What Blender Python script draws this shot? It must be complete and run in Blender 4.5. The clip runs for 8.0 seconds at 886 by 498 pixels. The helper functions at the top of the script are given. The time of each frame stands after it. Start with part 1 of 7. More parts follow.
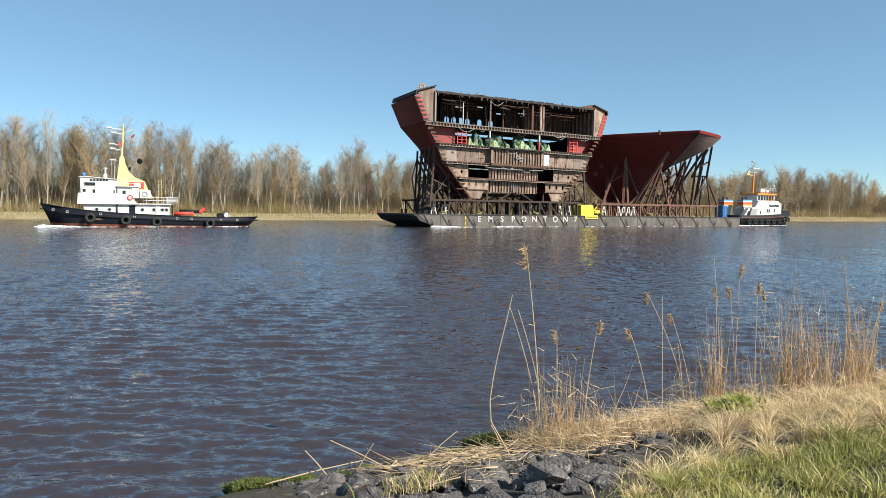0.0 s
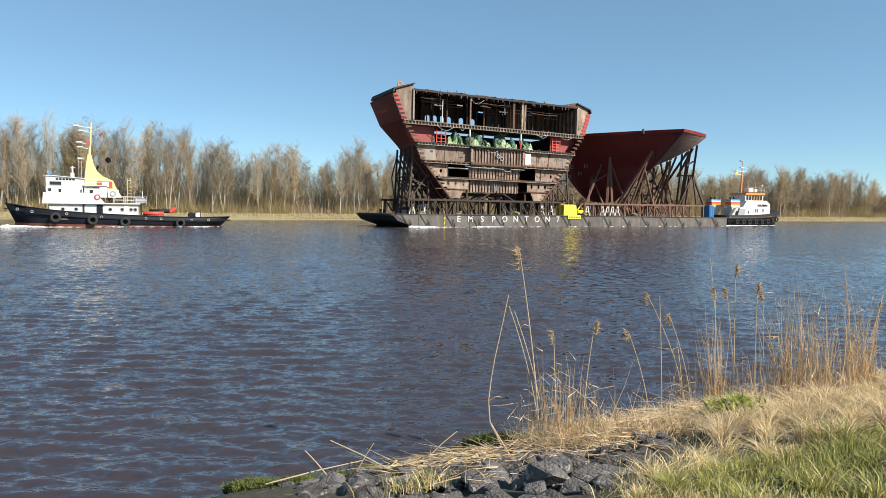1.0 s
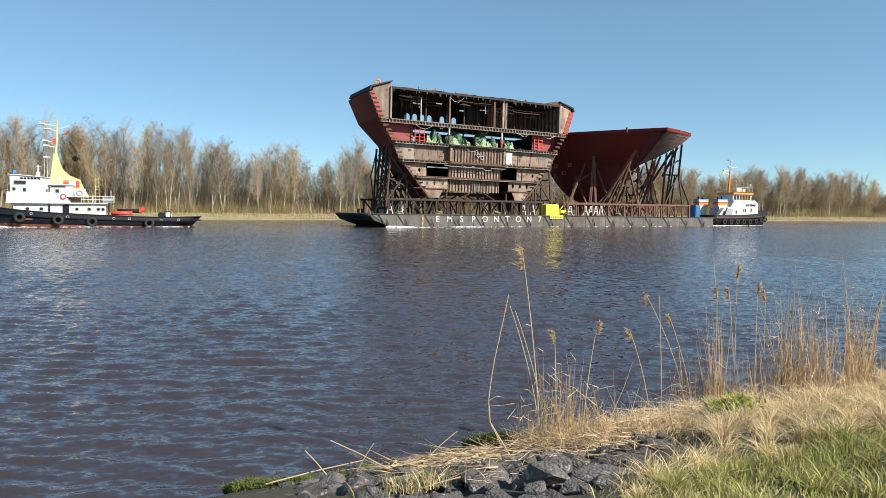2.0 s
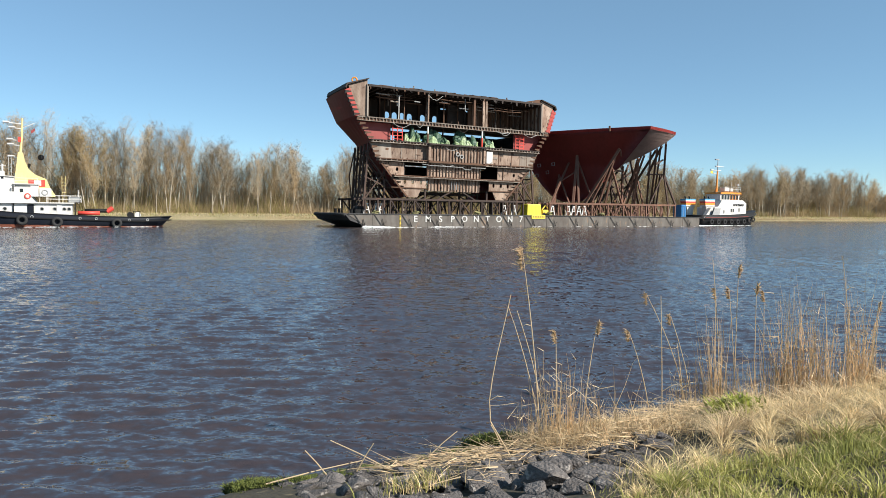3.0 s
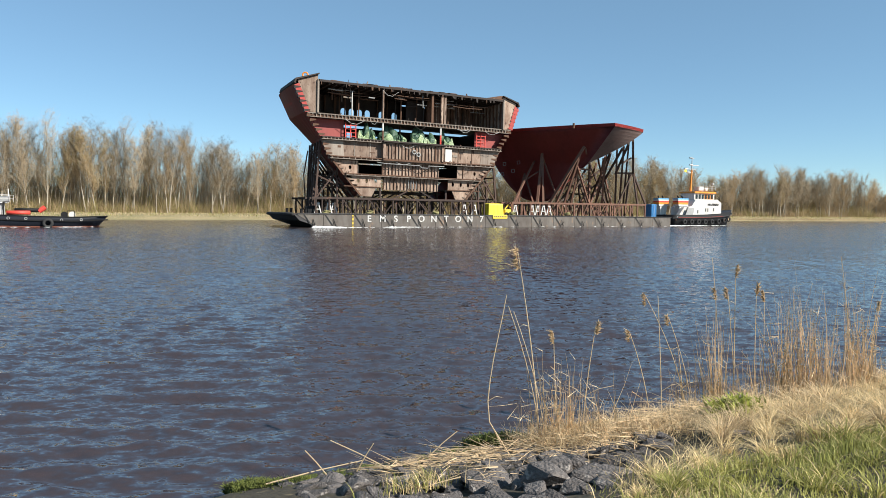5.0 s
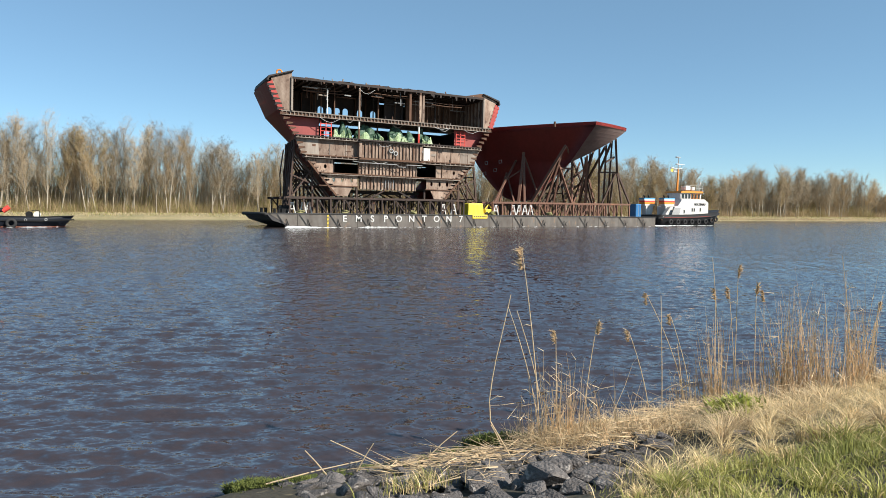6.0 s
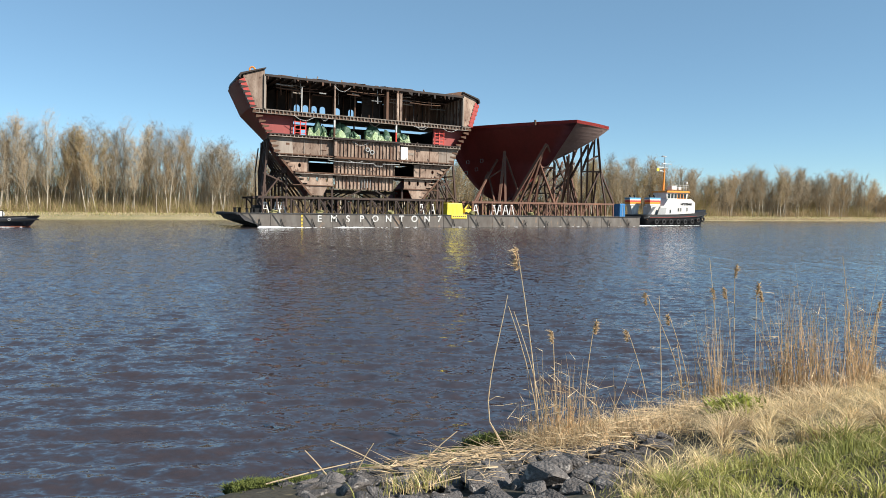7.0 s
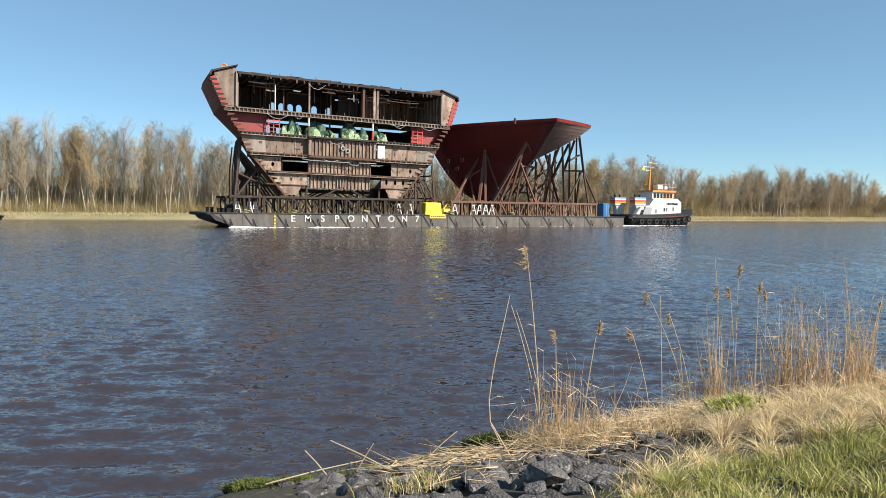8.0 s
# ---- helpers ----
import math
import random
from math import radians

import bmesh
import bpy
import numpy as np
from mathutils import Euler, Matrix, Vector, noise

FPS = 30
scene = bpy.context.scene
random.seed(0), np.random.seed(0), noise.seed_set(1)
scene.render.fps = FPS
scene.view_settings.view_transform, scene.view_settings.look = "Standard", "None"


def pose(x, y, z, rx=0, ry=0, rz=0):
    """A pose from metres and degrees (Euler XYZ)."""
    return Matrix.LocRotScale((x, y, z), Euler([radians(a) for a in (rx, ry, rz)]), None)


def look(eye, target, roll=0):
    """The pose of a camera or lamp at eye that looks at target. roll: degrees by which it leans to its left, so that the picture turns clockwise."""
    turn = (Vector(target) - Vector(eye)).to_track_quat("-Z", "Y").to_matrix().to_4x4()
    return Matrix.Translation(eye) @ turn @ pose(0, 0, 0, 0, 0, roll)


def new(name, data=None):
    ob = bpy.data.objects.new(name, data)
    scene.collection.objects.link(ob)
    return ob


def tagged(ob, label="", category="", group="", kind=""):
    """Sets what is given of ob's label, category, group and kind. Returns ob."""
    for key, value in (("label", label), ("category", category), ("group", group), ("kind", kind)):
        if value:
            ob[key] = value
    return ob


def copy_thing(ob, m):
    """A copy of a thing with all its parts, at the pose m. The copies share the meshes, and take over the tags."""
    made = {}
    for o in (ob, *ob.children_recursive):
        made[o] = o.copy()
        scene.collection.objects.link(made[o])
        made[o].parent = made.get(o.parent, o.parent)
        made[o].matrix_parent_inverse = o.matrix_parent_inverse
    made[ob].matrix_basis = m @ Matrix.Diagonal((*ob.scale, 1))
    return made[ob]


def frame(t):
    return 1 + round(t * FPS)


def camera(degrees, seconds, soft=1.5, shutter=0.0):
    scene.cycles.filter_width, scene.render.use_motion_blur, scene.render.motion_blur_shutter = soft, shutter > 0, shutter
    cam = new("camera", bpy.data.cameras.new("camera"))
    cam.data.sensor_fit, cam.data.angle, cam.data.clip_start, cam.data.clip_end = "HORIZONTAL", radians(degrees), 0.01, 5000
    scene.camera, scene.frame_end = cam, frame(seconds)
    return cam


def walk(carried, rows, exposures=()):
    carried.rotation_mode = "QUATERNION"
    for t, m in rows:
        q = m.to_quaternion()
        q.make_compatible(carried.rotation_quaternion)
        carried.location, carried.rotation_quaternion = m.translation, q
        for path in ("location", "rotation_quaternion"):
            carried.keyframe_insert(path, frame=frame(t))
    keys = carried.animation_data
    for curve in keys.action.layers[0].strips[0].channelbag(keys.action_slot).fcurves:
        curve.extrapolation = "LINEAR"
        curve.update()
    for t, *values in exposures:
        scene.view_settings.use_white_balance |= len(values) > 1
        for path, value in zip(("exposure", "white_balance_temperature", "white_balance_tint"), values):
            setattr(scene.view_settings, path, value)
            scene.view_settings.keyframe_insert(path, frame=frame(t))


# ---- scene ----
# World: x runs along the canal (vessels sail towards -x), y across it, z up from the water.
cam = camera(65, 8.0, soft=0.68)
EYE = (0.0, 0.0, 3.0)
CAM_POSE = pose(*EYE) @ pose(0, 0, 0, 0, 0, 62.63 - 90) @ pose(0, 0, 0, 90 - 3.222) @ pose(0, 0, 0, 0, 0, 0.579)
walk(cam, [(0.0, CAM_POSE), (8.0, CAM_POSE)], exposures=[(0.0, 0.8), (8.0, 0.8)])

# ---- world, sun ----
SUN_DIR = Vector((0.45, -0.70, 0.58)).normalized()
world = bpy.data.worlds.new("world")
scene.world = world
world.use_nodes = True
wn = world.node_tree.nodes
sky = wn.new("ShaderNodeTexSky")
sky.sky_type = 'NISHITA'
sky.sun_disc = False
sky.sun_elevation = math.asin(SUN_DIR.z)
sky.sun_rotation = math.atan2(SUN_DIR.x, SUN_DIR.y)
sky.altitude = 2200
sky.air_density, sky.dust_density, sky.ozone_density = 0.9, 0.0, 2.2
wn["Background"].inputs["Strength"].default_value = 0.086
tint = wn.new("ShaderNodeMix")   # clear, slightly cyan spring sky
tint.data_type, tint.blend_type = 'RGBA', 'MULTIPLY'
tint.inputs["Factor"].default_value = 1.0
tint.inputs["B"].default_value = (0.87, 1.005, 0.96, 1)
world.node_tree.links.new(sky.outputs[0], tint.inputs["A"])
veil = wn.new("ShaderNodeMix")   # thin even spring haze all over
veil.data_type = 'RGBA'
veil.inputs["Factor"].default_value = 0.33
veil.inputs["B"].default_value = (1.95, 3.43, 4.85, 1)
world.node_tree.links.new(tint.outputs["Result"], veil.inputs["A"])
world.node_tree.links.new(veil.outputs["Result"], wn["Background"].inputs["Color"])
sun_data = bpy.data.lights.new("sun", 'SUN')
sun_data.energy, sun_data.angle, sun_data.color = 5.0, radians(0.5), (1.0, 0.95, 0.87)
sun = new("sun", sun_data)
sun.matrix_world = look(SUN_DIR * 300, (0, 0, 0))


# ---- materials ----
def material(name, base, dirt=None, scale=1.0, rough=0.6, metal=0.0, bump=0.0, amount=0.5, stretch=(1, 1, 1), fine=8.0, fleck=None, per_object=0.0, ior=1.45, per_island=0.0, glow_through=0.0):
    """Principled surface: base broken up by stains at one scale and grain at another."""
    m = bpy.data.materials.new(name)
    m.use_nodes = True
    nt = m.node_tree
    n, l = nt.nodes, nt.links
    p = n["Principled BSDF"]
    p.inputs["Roughness"].default_value = rough
    p.inputs["Metallic"].default_value = metal
    p.inputs["IOR"].default_value = ior
    tc = n.new("ShaderNodeTexCoord")
    mp = n.new("ShaderNodeMapping")
    mp.inputs["Scale"].default_value = stretch
    l.new(tc.outputs["Object"], mp.inputs["Vector"])
    dirt = dirt or tuple(c * 0.6 for c in base)
    a = n.new("ShaderNodeTexNoise")
    a.inputs["Scale"].default_value, a.inputs["Detail"].default_value, a.inputs["Roughness"].default_value = scale, 6, 0.65
    l.new(mp.outputs[0], a.inputs["Vector"])
    r = n.new("ShaderNodeValToRGB")
    r.color_ramp.elements[0].position, r.color_ramp.elements[1].position = 0.5 - 0.18, 0.5 + 0.22
    r.color_ramp.elements[0].color, r.color_ramp.elements[1].color = (0, 0, 0, 1), (1, 1, 1, 1)
    l.new(a.outputs["Fac"], r.inputs["Fac"])
    k = n.new("ShaderNodeMath")
    k.operation = 'MULTIPLY'
    k.inputs[1].default_value = amount
    l.new(r.outputs["Color"], k.inputs[0])
    mix = n.new("ShaderNodeMix")
    mix.data_type = 'RGBA'
    mix.inputs["A"].default_value, mix.inputs["B"].default_value = (*base, 1), (*dirt, 1)
    l.new(k.outputs[0], mix.inputs["Factor"])
    out = mix.outputs["Result"]
    b = n.new("ShaderNodeTexNoise")
    b.inputs["Scale"].default_value, b.inputs["Detail"].default_value = scale * fine, 4
    l.new(mp.outputs[0], b.inputs["Vector"])
    v = n.new("ShaderNodeMapRange")
    v.inputs["To Min"].default_value, v.inputs["To Max"].default_value = 0.72, 1.28
    l.new(b.outputs["Fac"], v.inputs["Value"])
    val = v.outputs[0]
    for kind, spread in (("ShaderNodeObjectInfo", per_object), ("ShaderNodeNewGeometry", per_island)):
        if spread:
            o = n.new(kind)
            w = n.new("ShaderNodeMapRange")
            w.inputs["To Min"].default_value, w.inputs["To Max"].default_value = 1 - spread, 1 + spread
            l.new(o.outputs["Random" if per_object and kind == "ShaderNodeObjectInfo" else "Random Per Island"], w.inputs["Value"])
            t = n.new("ShaderNodeMath")
            t.operation = 'MULTIPLY'
            l.new(val, t.inputs[0]), l.new(w.outputs[0], t.inputs[1])
            val = t.outputs[0]
    hsv = n.new("ShaderNodeHueSaturation")
    l.new(out, hsv.inputs["Color"]), l.new(val, hsv.inputs["Value"])
    out = hsv.outputs[0]
    if fleck:
        col, fs, thr = fleck
        c = n.new("ShaderNodeTexNoise")
        c.inputs["Scale"].default_value, c.inputs["Detail"].default_value = fs, 5
        l.new(mp.outputs[0], c.inputs["Vector"])
        rr = n.new("ShaderNodeValToRGB")
        rr.color_ramp.elements[0].position, rr.color_ramp.elements[1].position = thr, thr + 0.08
        l.new(c.outputs["Fac"], rr.inputs["Fac"])
        mx = n.new("ShaderNodeMix")
        mx.data_type = 'RGBA'
        mx.inputs["B"].default_value = (*col, 1)
        l.new(rr.outputs["Color"], mx.inputs["Factor"]), l.new(out, mx.inputs["A"])
        out = mx.outputs["Result"]
    l.new(out, p.inputs["Base Color"])
    if glow_through:
        tr, ms = n.new("ShaderNodeBsdfTranslucent"), n.new("ShaderNodeMixShader")
        ms.inputs[0].default_value = glow_through
        l.new(out, tr.inputs["Color"]), l.new(p.outputs[0], ms.inputs[1]), l.new(tr.outputs[0], ms.inputs[2])
        l.new(ms.outputs[0], n["Material Output"].inputs["Surface"])
    if bump:
        bp = n.new("ShaderNodeBump")
        bp.inputs["Strength"].default_value, bp.inputs["Distance"].default_value = bump, 0.05
        l.new(b.outputs["Fac"], bp.inputs["Height"]), l.new(bp.outputs[0], p.inputs["Normal"])
    return m


STREAK = (1, 1, 0.18)
M_PLATE = material("primed_plate", (0.33, 0.245, 0.185), (0.105, 0.052, 0.03), 0.8, 0.75, 0, 0.2, 1.0, (1, 1, 0.35), fine=11.0, fleck=((0.06, 0.032, 0.02), 2.4, 0.59), per_object=0.28)
M_PLATE_GREY = material("grey_primed_plate", (0.27, 0.23, 0.19), (0.10, 0.065, 0.045), 0.9, 0.75, 0, 0.15, 0.85, STREAK, per_object=0.2)
M_RUST = material("rusty_steel", (0.12, 0.06, 0.034), (0.045, 0.026, 0.018), 0.9, 0.85, 0, 0.2, 0.7)
# near-black with brown mottling: inner walls, deckheads and some outer edges
M_DARK = material("near_black_steel", (0.022, 0.018, 0.016), (0.055, 0.032, 0.022), 0.8, 0.8, 0, 0.2, 0.6)
M_RED = material("red_hull_primer", (0.27, 0.045, 0.036), (0.17, 0.034, 0.03), 0.25, 0.55, 0, 0.05, 0.6, STREAK)
M_RED_BRIGHT = material("bright_red_primer", (0.36, 0.036, 0.026), (0.2, 0.03, 0.022), 0.6, 0.6, 0, 0.05, 0.5)
# sunlit version of the red hull plate: the sun's paling is in the colour
M_RED_GREY = material("sunlit_hull_plate", (0.27, 0.20, 0.175), (0.19, 0.115, 0.10), 0.3, 0.6, 0, 0.08, 0.8)
M_TRESTLE = material("brown_trestle_steel", (0.175, 0.085, 0.055), (0.07, 0.04, 0.03), 0.5, 0.8, 0, 0.1, 0.7, fleck=((0.22, 0.10, 0.05), 0.7, 0.62))
# darker than the brown trestle steel; for the grillage under the hull section
M_TRESTLE_MID = material("dark_brown_trestle_steel", (0.05, 0.032, 0.025), (0.022, 0.017, 0.015), 0.6, 0.85, 0, 0.1, 0.7, fleck=((0.13, 0.06, 0.035), 0.8, 0.62), per_object=0.3)
M_ROPE = material("old_rope", (0.30, 0.27, 0.12), (0.16, 0.15, 0.07), 3.0, 0.9, 0, 0.5, 0.7)
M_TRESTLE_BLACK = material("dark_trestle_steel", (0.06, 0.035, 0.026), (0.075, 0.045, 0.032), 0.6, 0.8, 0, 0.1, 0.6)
M_BARGE = material("weathered_barge_paint", (0.125, 0.112, 0.098), (0.055, 0.042, 0.033), 0.7, 0.75, 0, 0.2, 0.85, (1, 1, 0.45), fleck=((0.17, 0.12, 0.085), 1.3, 0.6), per_object=0.14)
M_BARGE_DARK = material("black_barge_paint", (0.03, 0.03, 0.031), (0.06, 0.05, 0.045), 0.7, 0.6, 0, 0.1, 0.6)
M_WHITE = material("white_paint", (0.62, 0.61, 0.585), (0.36, 0.31, 0.25), 1.2, 0.5, 0, 0.03, 0.6, STREAK, fleck=((0.3, 0.22, 0.15), 2.0, 0.68))
M_LETTER = material("worn_white_lettering", (0.62, 0.61, 0.58), (0.22, 0.2, 0.18), 2.5, 0.6, 0, 0.0, 0.85)
M_TARP = material("green_tarpaulin", (0.05, 0.105, 0.06), (0.02, 0.045, 0.03), 1.2, 0.55, 0, 0.4, 0.8, fleck=((0.32, 0.42, 0.22), 0.8, 0.64))
M_TARP_LIGHT = material("pale_green_sheet", (0.47, 0.58, 0.33), (0.3, 0.42, 0.22), 1.2, 0.5, 0, 0.3, 0.5)
M_YELLOW_TARP = material("yellow_tarpaulin", (0.74, 0.60, 0.04), (0.52, 0.40, 0.03), 1.4, 0.5, 0, 0.3, 0.5)
M_YELLOW = material("yellow_paint", (0.75, 0.55, 0.06), (0.6, 0.4, 0.05), 0.9, 0.5, 0, 0.03, 0.4)
M_CREAM = material("pale_yellow_paint", (0.64, 0.52, 0.235), (0.48, 0.37, 0.15), 0.6, 0.5, 0, 0.03, 0.4)
M_BLUE = material("blue_container_paint", (0.05, 0.23, 0.48), (0.03, 0.13, 0.3), 0.8, 0.55, 0, 0.05, 0.5)
M_NAVY = material("navy_hull_paint", (0.006, 0.008, 0.014), (0.014, 0.016, 0.02), 0.5, 0.55, 0, 0.05, 0.5, ior=1.25)
M_BOOT = material("worn_red_boot_topping", (0.30, 0.10, 0.06), (0.2, 0.08, 0.05), 0.9, 0.5, 0, 0.05, 0.6)
M_BLACK = material("black_paint", (0.010, 0.010, 0.011), (0.024, 0.023, 0.022), 0.8, 0.6, 0, 0.05, 0.5, ior=1.25)
M_RUBBER = material("black_rubber", (0.018, 0.018, 0.018), (0.035, 0.034, 0.033), 2.0, 0.85, 0, 0.2, 0.5)
M_ORANGE = material("orange_paint", (0.72, 0.25, 0.03), (0.55, 0.2, 0.03), 0.9, 0.5, 0, 0.03, 0.4)
M_LIGHTBLUE = material("light_blue_paint", (0.10, 0.32, 0.55), (0.08, 0.25, 0.42), 0.9, 0.5, 0, 0.0, 0.4)
M_SIGNAL_RED = material("signal_red_paint", (0.62, 0.06, 0.04), (0.45, 0.05, 0.035), 0.9, 0.5, 0, 0.0, 0.4)
M_GREY = material("grey_steel", (0.33, 0.33, 0.32), (0.22, 0.21, 0.2), 1.0, 0.5, 0.2, 0.05, 0.5)
M_GLASS = material("dark_wheelhouse_glass", (0.015, 0.018, 0.02), (0.02, 0.022, 0.025), 1.0, 0.06)
M_FOAM = material("water_foam", (0.82, 0.83, 0.82), (0.5, 0.5, 0.48), 1.5, 0.8, 0, 0.4, 0.6)
M_BARK = material("pale_bark", (0.38, 0.335, 0.265), (0.22, 0.18, 0.13), 0.8, 0.9, 0, 0.3, 0.8, (1, 1, 0.4), per_object=0.35)
M_TWIG = material("bare_twigs", (0.40, 0.295, 0.175), (0.30, 0.22, 0.12), 0.08, 0.9, 0, 0, 0.8, per_object=0.25, per_island=0.2, glow_through=0.35)
M_TWIG_GREY = material("grey_twigs", (0.41, 0.33, 0.225), (0.34, 0.27, 0.175), 0.08, 0.9, 0, 0, 0.8, per_object=0.25, per_island=0.2, glow_through=0.35)
M_BUD = material("spring_buds", (0.30, 0.28, 0.09), (0.40, 0.32, 0.14), 0.08, 0.8, 0, 0, 0.8, per_object=0.2, per_island=0.25, glow_through=0.35)
M_SOIL = material("grassy_soil", (0.065, 0.054, 0.034), (0.032, 0.028, 0.019), 1.6, 0.95, 0, 0.6, 0.8, fleck=((0.13, 0.105, 0.06), 6.0, 0.62))
M_STRAW = material("dry_reed_straw", (0.77, 0.605, 0.385), (0.46, 0.335, 0.195), 0.5, 0.75, 0, 0, 0.6, per_island=0.45, glow_through=0.35)
M_STRAW_DARK = material("old_straw", (0.68, 0.53, 0.32), (0.30, 0.20, 0.10), 0.5, 0.8, 0, 0, 0.6, per_island=0.5, glow_through=0.35)
M_PLUME = material("reed_plume", (0.52, 0.37, 0.21), (0.36, 0.25, 0.14), 3.0, 0.9, 0, 0, 0.6, per_island=0.25, glow_through=0.35)
M_GRASS = material("green_grass_blades", (0.40, 0.375, 0.105), (0.14, 0.16, 0.04), 0.7, 0.6, 0, 0, 0.7, per_island=0.5, glow_through=0.35)
M_DRYGRASS = material("dry_grass_blades", (0.82, 0.65, 0.37), (0.38, 0.27, 0.115), 0.7, 0.7, 0, 0, 0.7, per_island=0.5, glow_through=0.35)
M_STONE = material("basalt_rubble", (0.15, 0.133, 0.122), (0.05, 0.044, 0.041), 2.2, 0.9, 0, 0.9, 0.9, fine=6.0, per_object=0.35, fleck=((0.27, 0.245, 0.22), 5.0, 0.58))
M_WEED = material("bright_green_weed", (0.38, 0.39, 0.08), (0.17, 0.2, 0.035), 2.0, 0.5, 0, 0, 0.6, per_island=0.3, glow_through=0.3)
M_FAR_TURF = material("mown_dry_turf", (0.27, 0.225, 0.13), (0.15, 0.145, 0.06), 0.12, 0.95, 0, 0.4, 0.8, fine=20.0)
M_FAR_REED = material("far_tan_reed", (0.64, 0.52, 0.335), (0.50, 0.39, 0.23), 0.06, 0.85, 0, 0, 0.9, per_island=0.12, glow_through=0.45)
M_MOSS = material("wet_moss", (0.13, 0.15, 0.025), (0.04, 0.055, 0.012), 6.0, 0.9, 0, 0.8, 0.8)


def water_material():
    m = bpy.data.materials.new("canal_water")
    m.use_nodes = True
    n, l = m.node_tree.nodes, m.node_tree.links
    p = n["Principled BSDF"]
    p.inputs["Base Color"].default_value = (0.036, 0.0265, 0.0275, 1)
    p.inputs["Roughness"].default_value = 0.07
    p.inputs["IOR"].default_value = 1.72
    tc = n.new("ShaderNodeTexCoord")
    geo = n.new("ShaderNodeNewGeometry")
    slope = geo.outputs["Normal"]
    # small wavelets: slopes along x and y added to the sheet's own
    for scale, stretch, turn, steep in ((4.6, (1.5, 0.7, 1), -22, 0.75), (12.0, (1.3, 0.8, 1), -30, 0.65)):
        mp = n.new("ShaderNodeMapping")
        mp.vector_type = 'TEXTURE'
        mp.inputs["Scale"].default_value = stretch
        mp.inputs["Rotation"].default_value = (0, 0, radians(turn))
        a = n.new("ShaderNodeTexNoise")
        a.inputs["Scale"].default_value, a.inputs["Detail"].default_value = scale, 2
        l.new(tc.outputs["Object"], mp.inputs["Vector"]), l.new(mp.outputs[0], a.inputs["Vector"])
        sub, mul, add = n.new("ShaderNodeVectorMath"), n.new("ShaderNodeVectorMath"), n.new("ShaderNodeVectorMath")
        sub.operation, mul.operation = 'SUBTRACT', 'MULTIPLY'
        sub.inputs[1].default_value = (0.5, 0.525, 0.5)   # wind-driven: the faces to leeward are the steeper ones
        mul.inputs[1].default_value = (steep, steep, 0.0)
        l.new(a.outputs["Color"], sub.inputs[0]), l.new(sub.outputs[0], mul.inputs[0])
        l.new(slope, add.inputs[0]), l.new(mul.outputs[0], add.inputs[1])
        slope = add.outputs[0]
    unit = n.new("ShaderNodeVectorMath")
    unit.operation = 'NORMALIZE'
    l.new(slope, unit.inputs[0]), l.new(unit.outputs[0], p.inputs["Normal"])
    return m


M_WATER = water_material()


# ---- mesh helpers; everything is drawn where it stands at the clip's start ----
def base_of(ob):
    p = Vector((0, 0, 0))
    while ob:
        p += ob.location
        ob = ob.parent
    return p


def thing(name, at, label, category, group="", kind=""):
    ob = new(name)
    ob.location = at
    return tagged(ob, label, category, group, kind)


def mesh_of(name, bm, mat, at, smooth=False):
    me = bpy.data.meshes.new(name)
    bmesh.ops.translate(bm, verts=bm.verts, vec=-Vector(at))
    bmesh.ops.recalc_face_normals(bm, faces=bm.faces)
    bm.to_mesh(me)
    bm.free()
    me.materials.append(mat)
    if smooth:
        me.polygons.foreach_set("use_smooth", [True] * len(me.polygons))
    return me


def part(name, bm, mat, parent, label="", smooth=False):
    ob = new(name, mesh_of(name, bm, mat, base_of(parent), smooth))
    ob.parent = parent
    return tagged(ob, label)


def solo(name, bm, mat, at, label, category, group="", kind="", smooth=False):
    ob = new(name, mesh_of(name, bm, mat, at, smooth))
    ob.location = at
    return tagged(ob, label, category, group, kind)


def faces(bm, pts, quads):
    v = [bm.verts.new(p) for p in pts]
    for q in quads:
        try:
            bm.faces.new([v[i] for i in q])
        except ValueError:
            pass
    return v


def box(bm, x0, x1, y0, y1, z0, z1, bevel=0.0):
    v = faces(bm, [(x, y, z) for z in (z0, z1) for y in (y0, y1) for x in (x0, x1)],
              [(0, 2, 3, 1), (4, 5, 7, 6), (0, 1, 5, 4), (2, 6, 7, 3), (0, 4, 6, 2), (1, 3, 7, 5)])
    if bevel:
        es = list({e for a in v for e in a.link_edges})
        bmesh.ops.bevel(bm, geom=es, offset=bevel, segments=1, affect='EDGES')
    return bm


def beam(bm, p, q, w=0.3, h=None):
    p, q = Vector(p), Vector(q)
    d = (q - p).normalized()
    side = d.cross(Vector((0, 0, 1)))
    side = Vector((1, 0, 0)) if side.length < 0.05 else side.normalized()
    up = side.cross(d)
    a, b = side * w / 2, up * (h or w) / 2
    faces(bm, [c + s * a + u * b for c in (p, q) for s, u in ((-1, -1), (1, -1), (1, 1), (-1, 1))],
          [(0, 1, 2, 3), (7, 6, 5, 4), (0, 4, 5, 1), (1, 5, 6, 2), (2, 6, 7, 3), (3, 7, 4, 0)])
    return bm


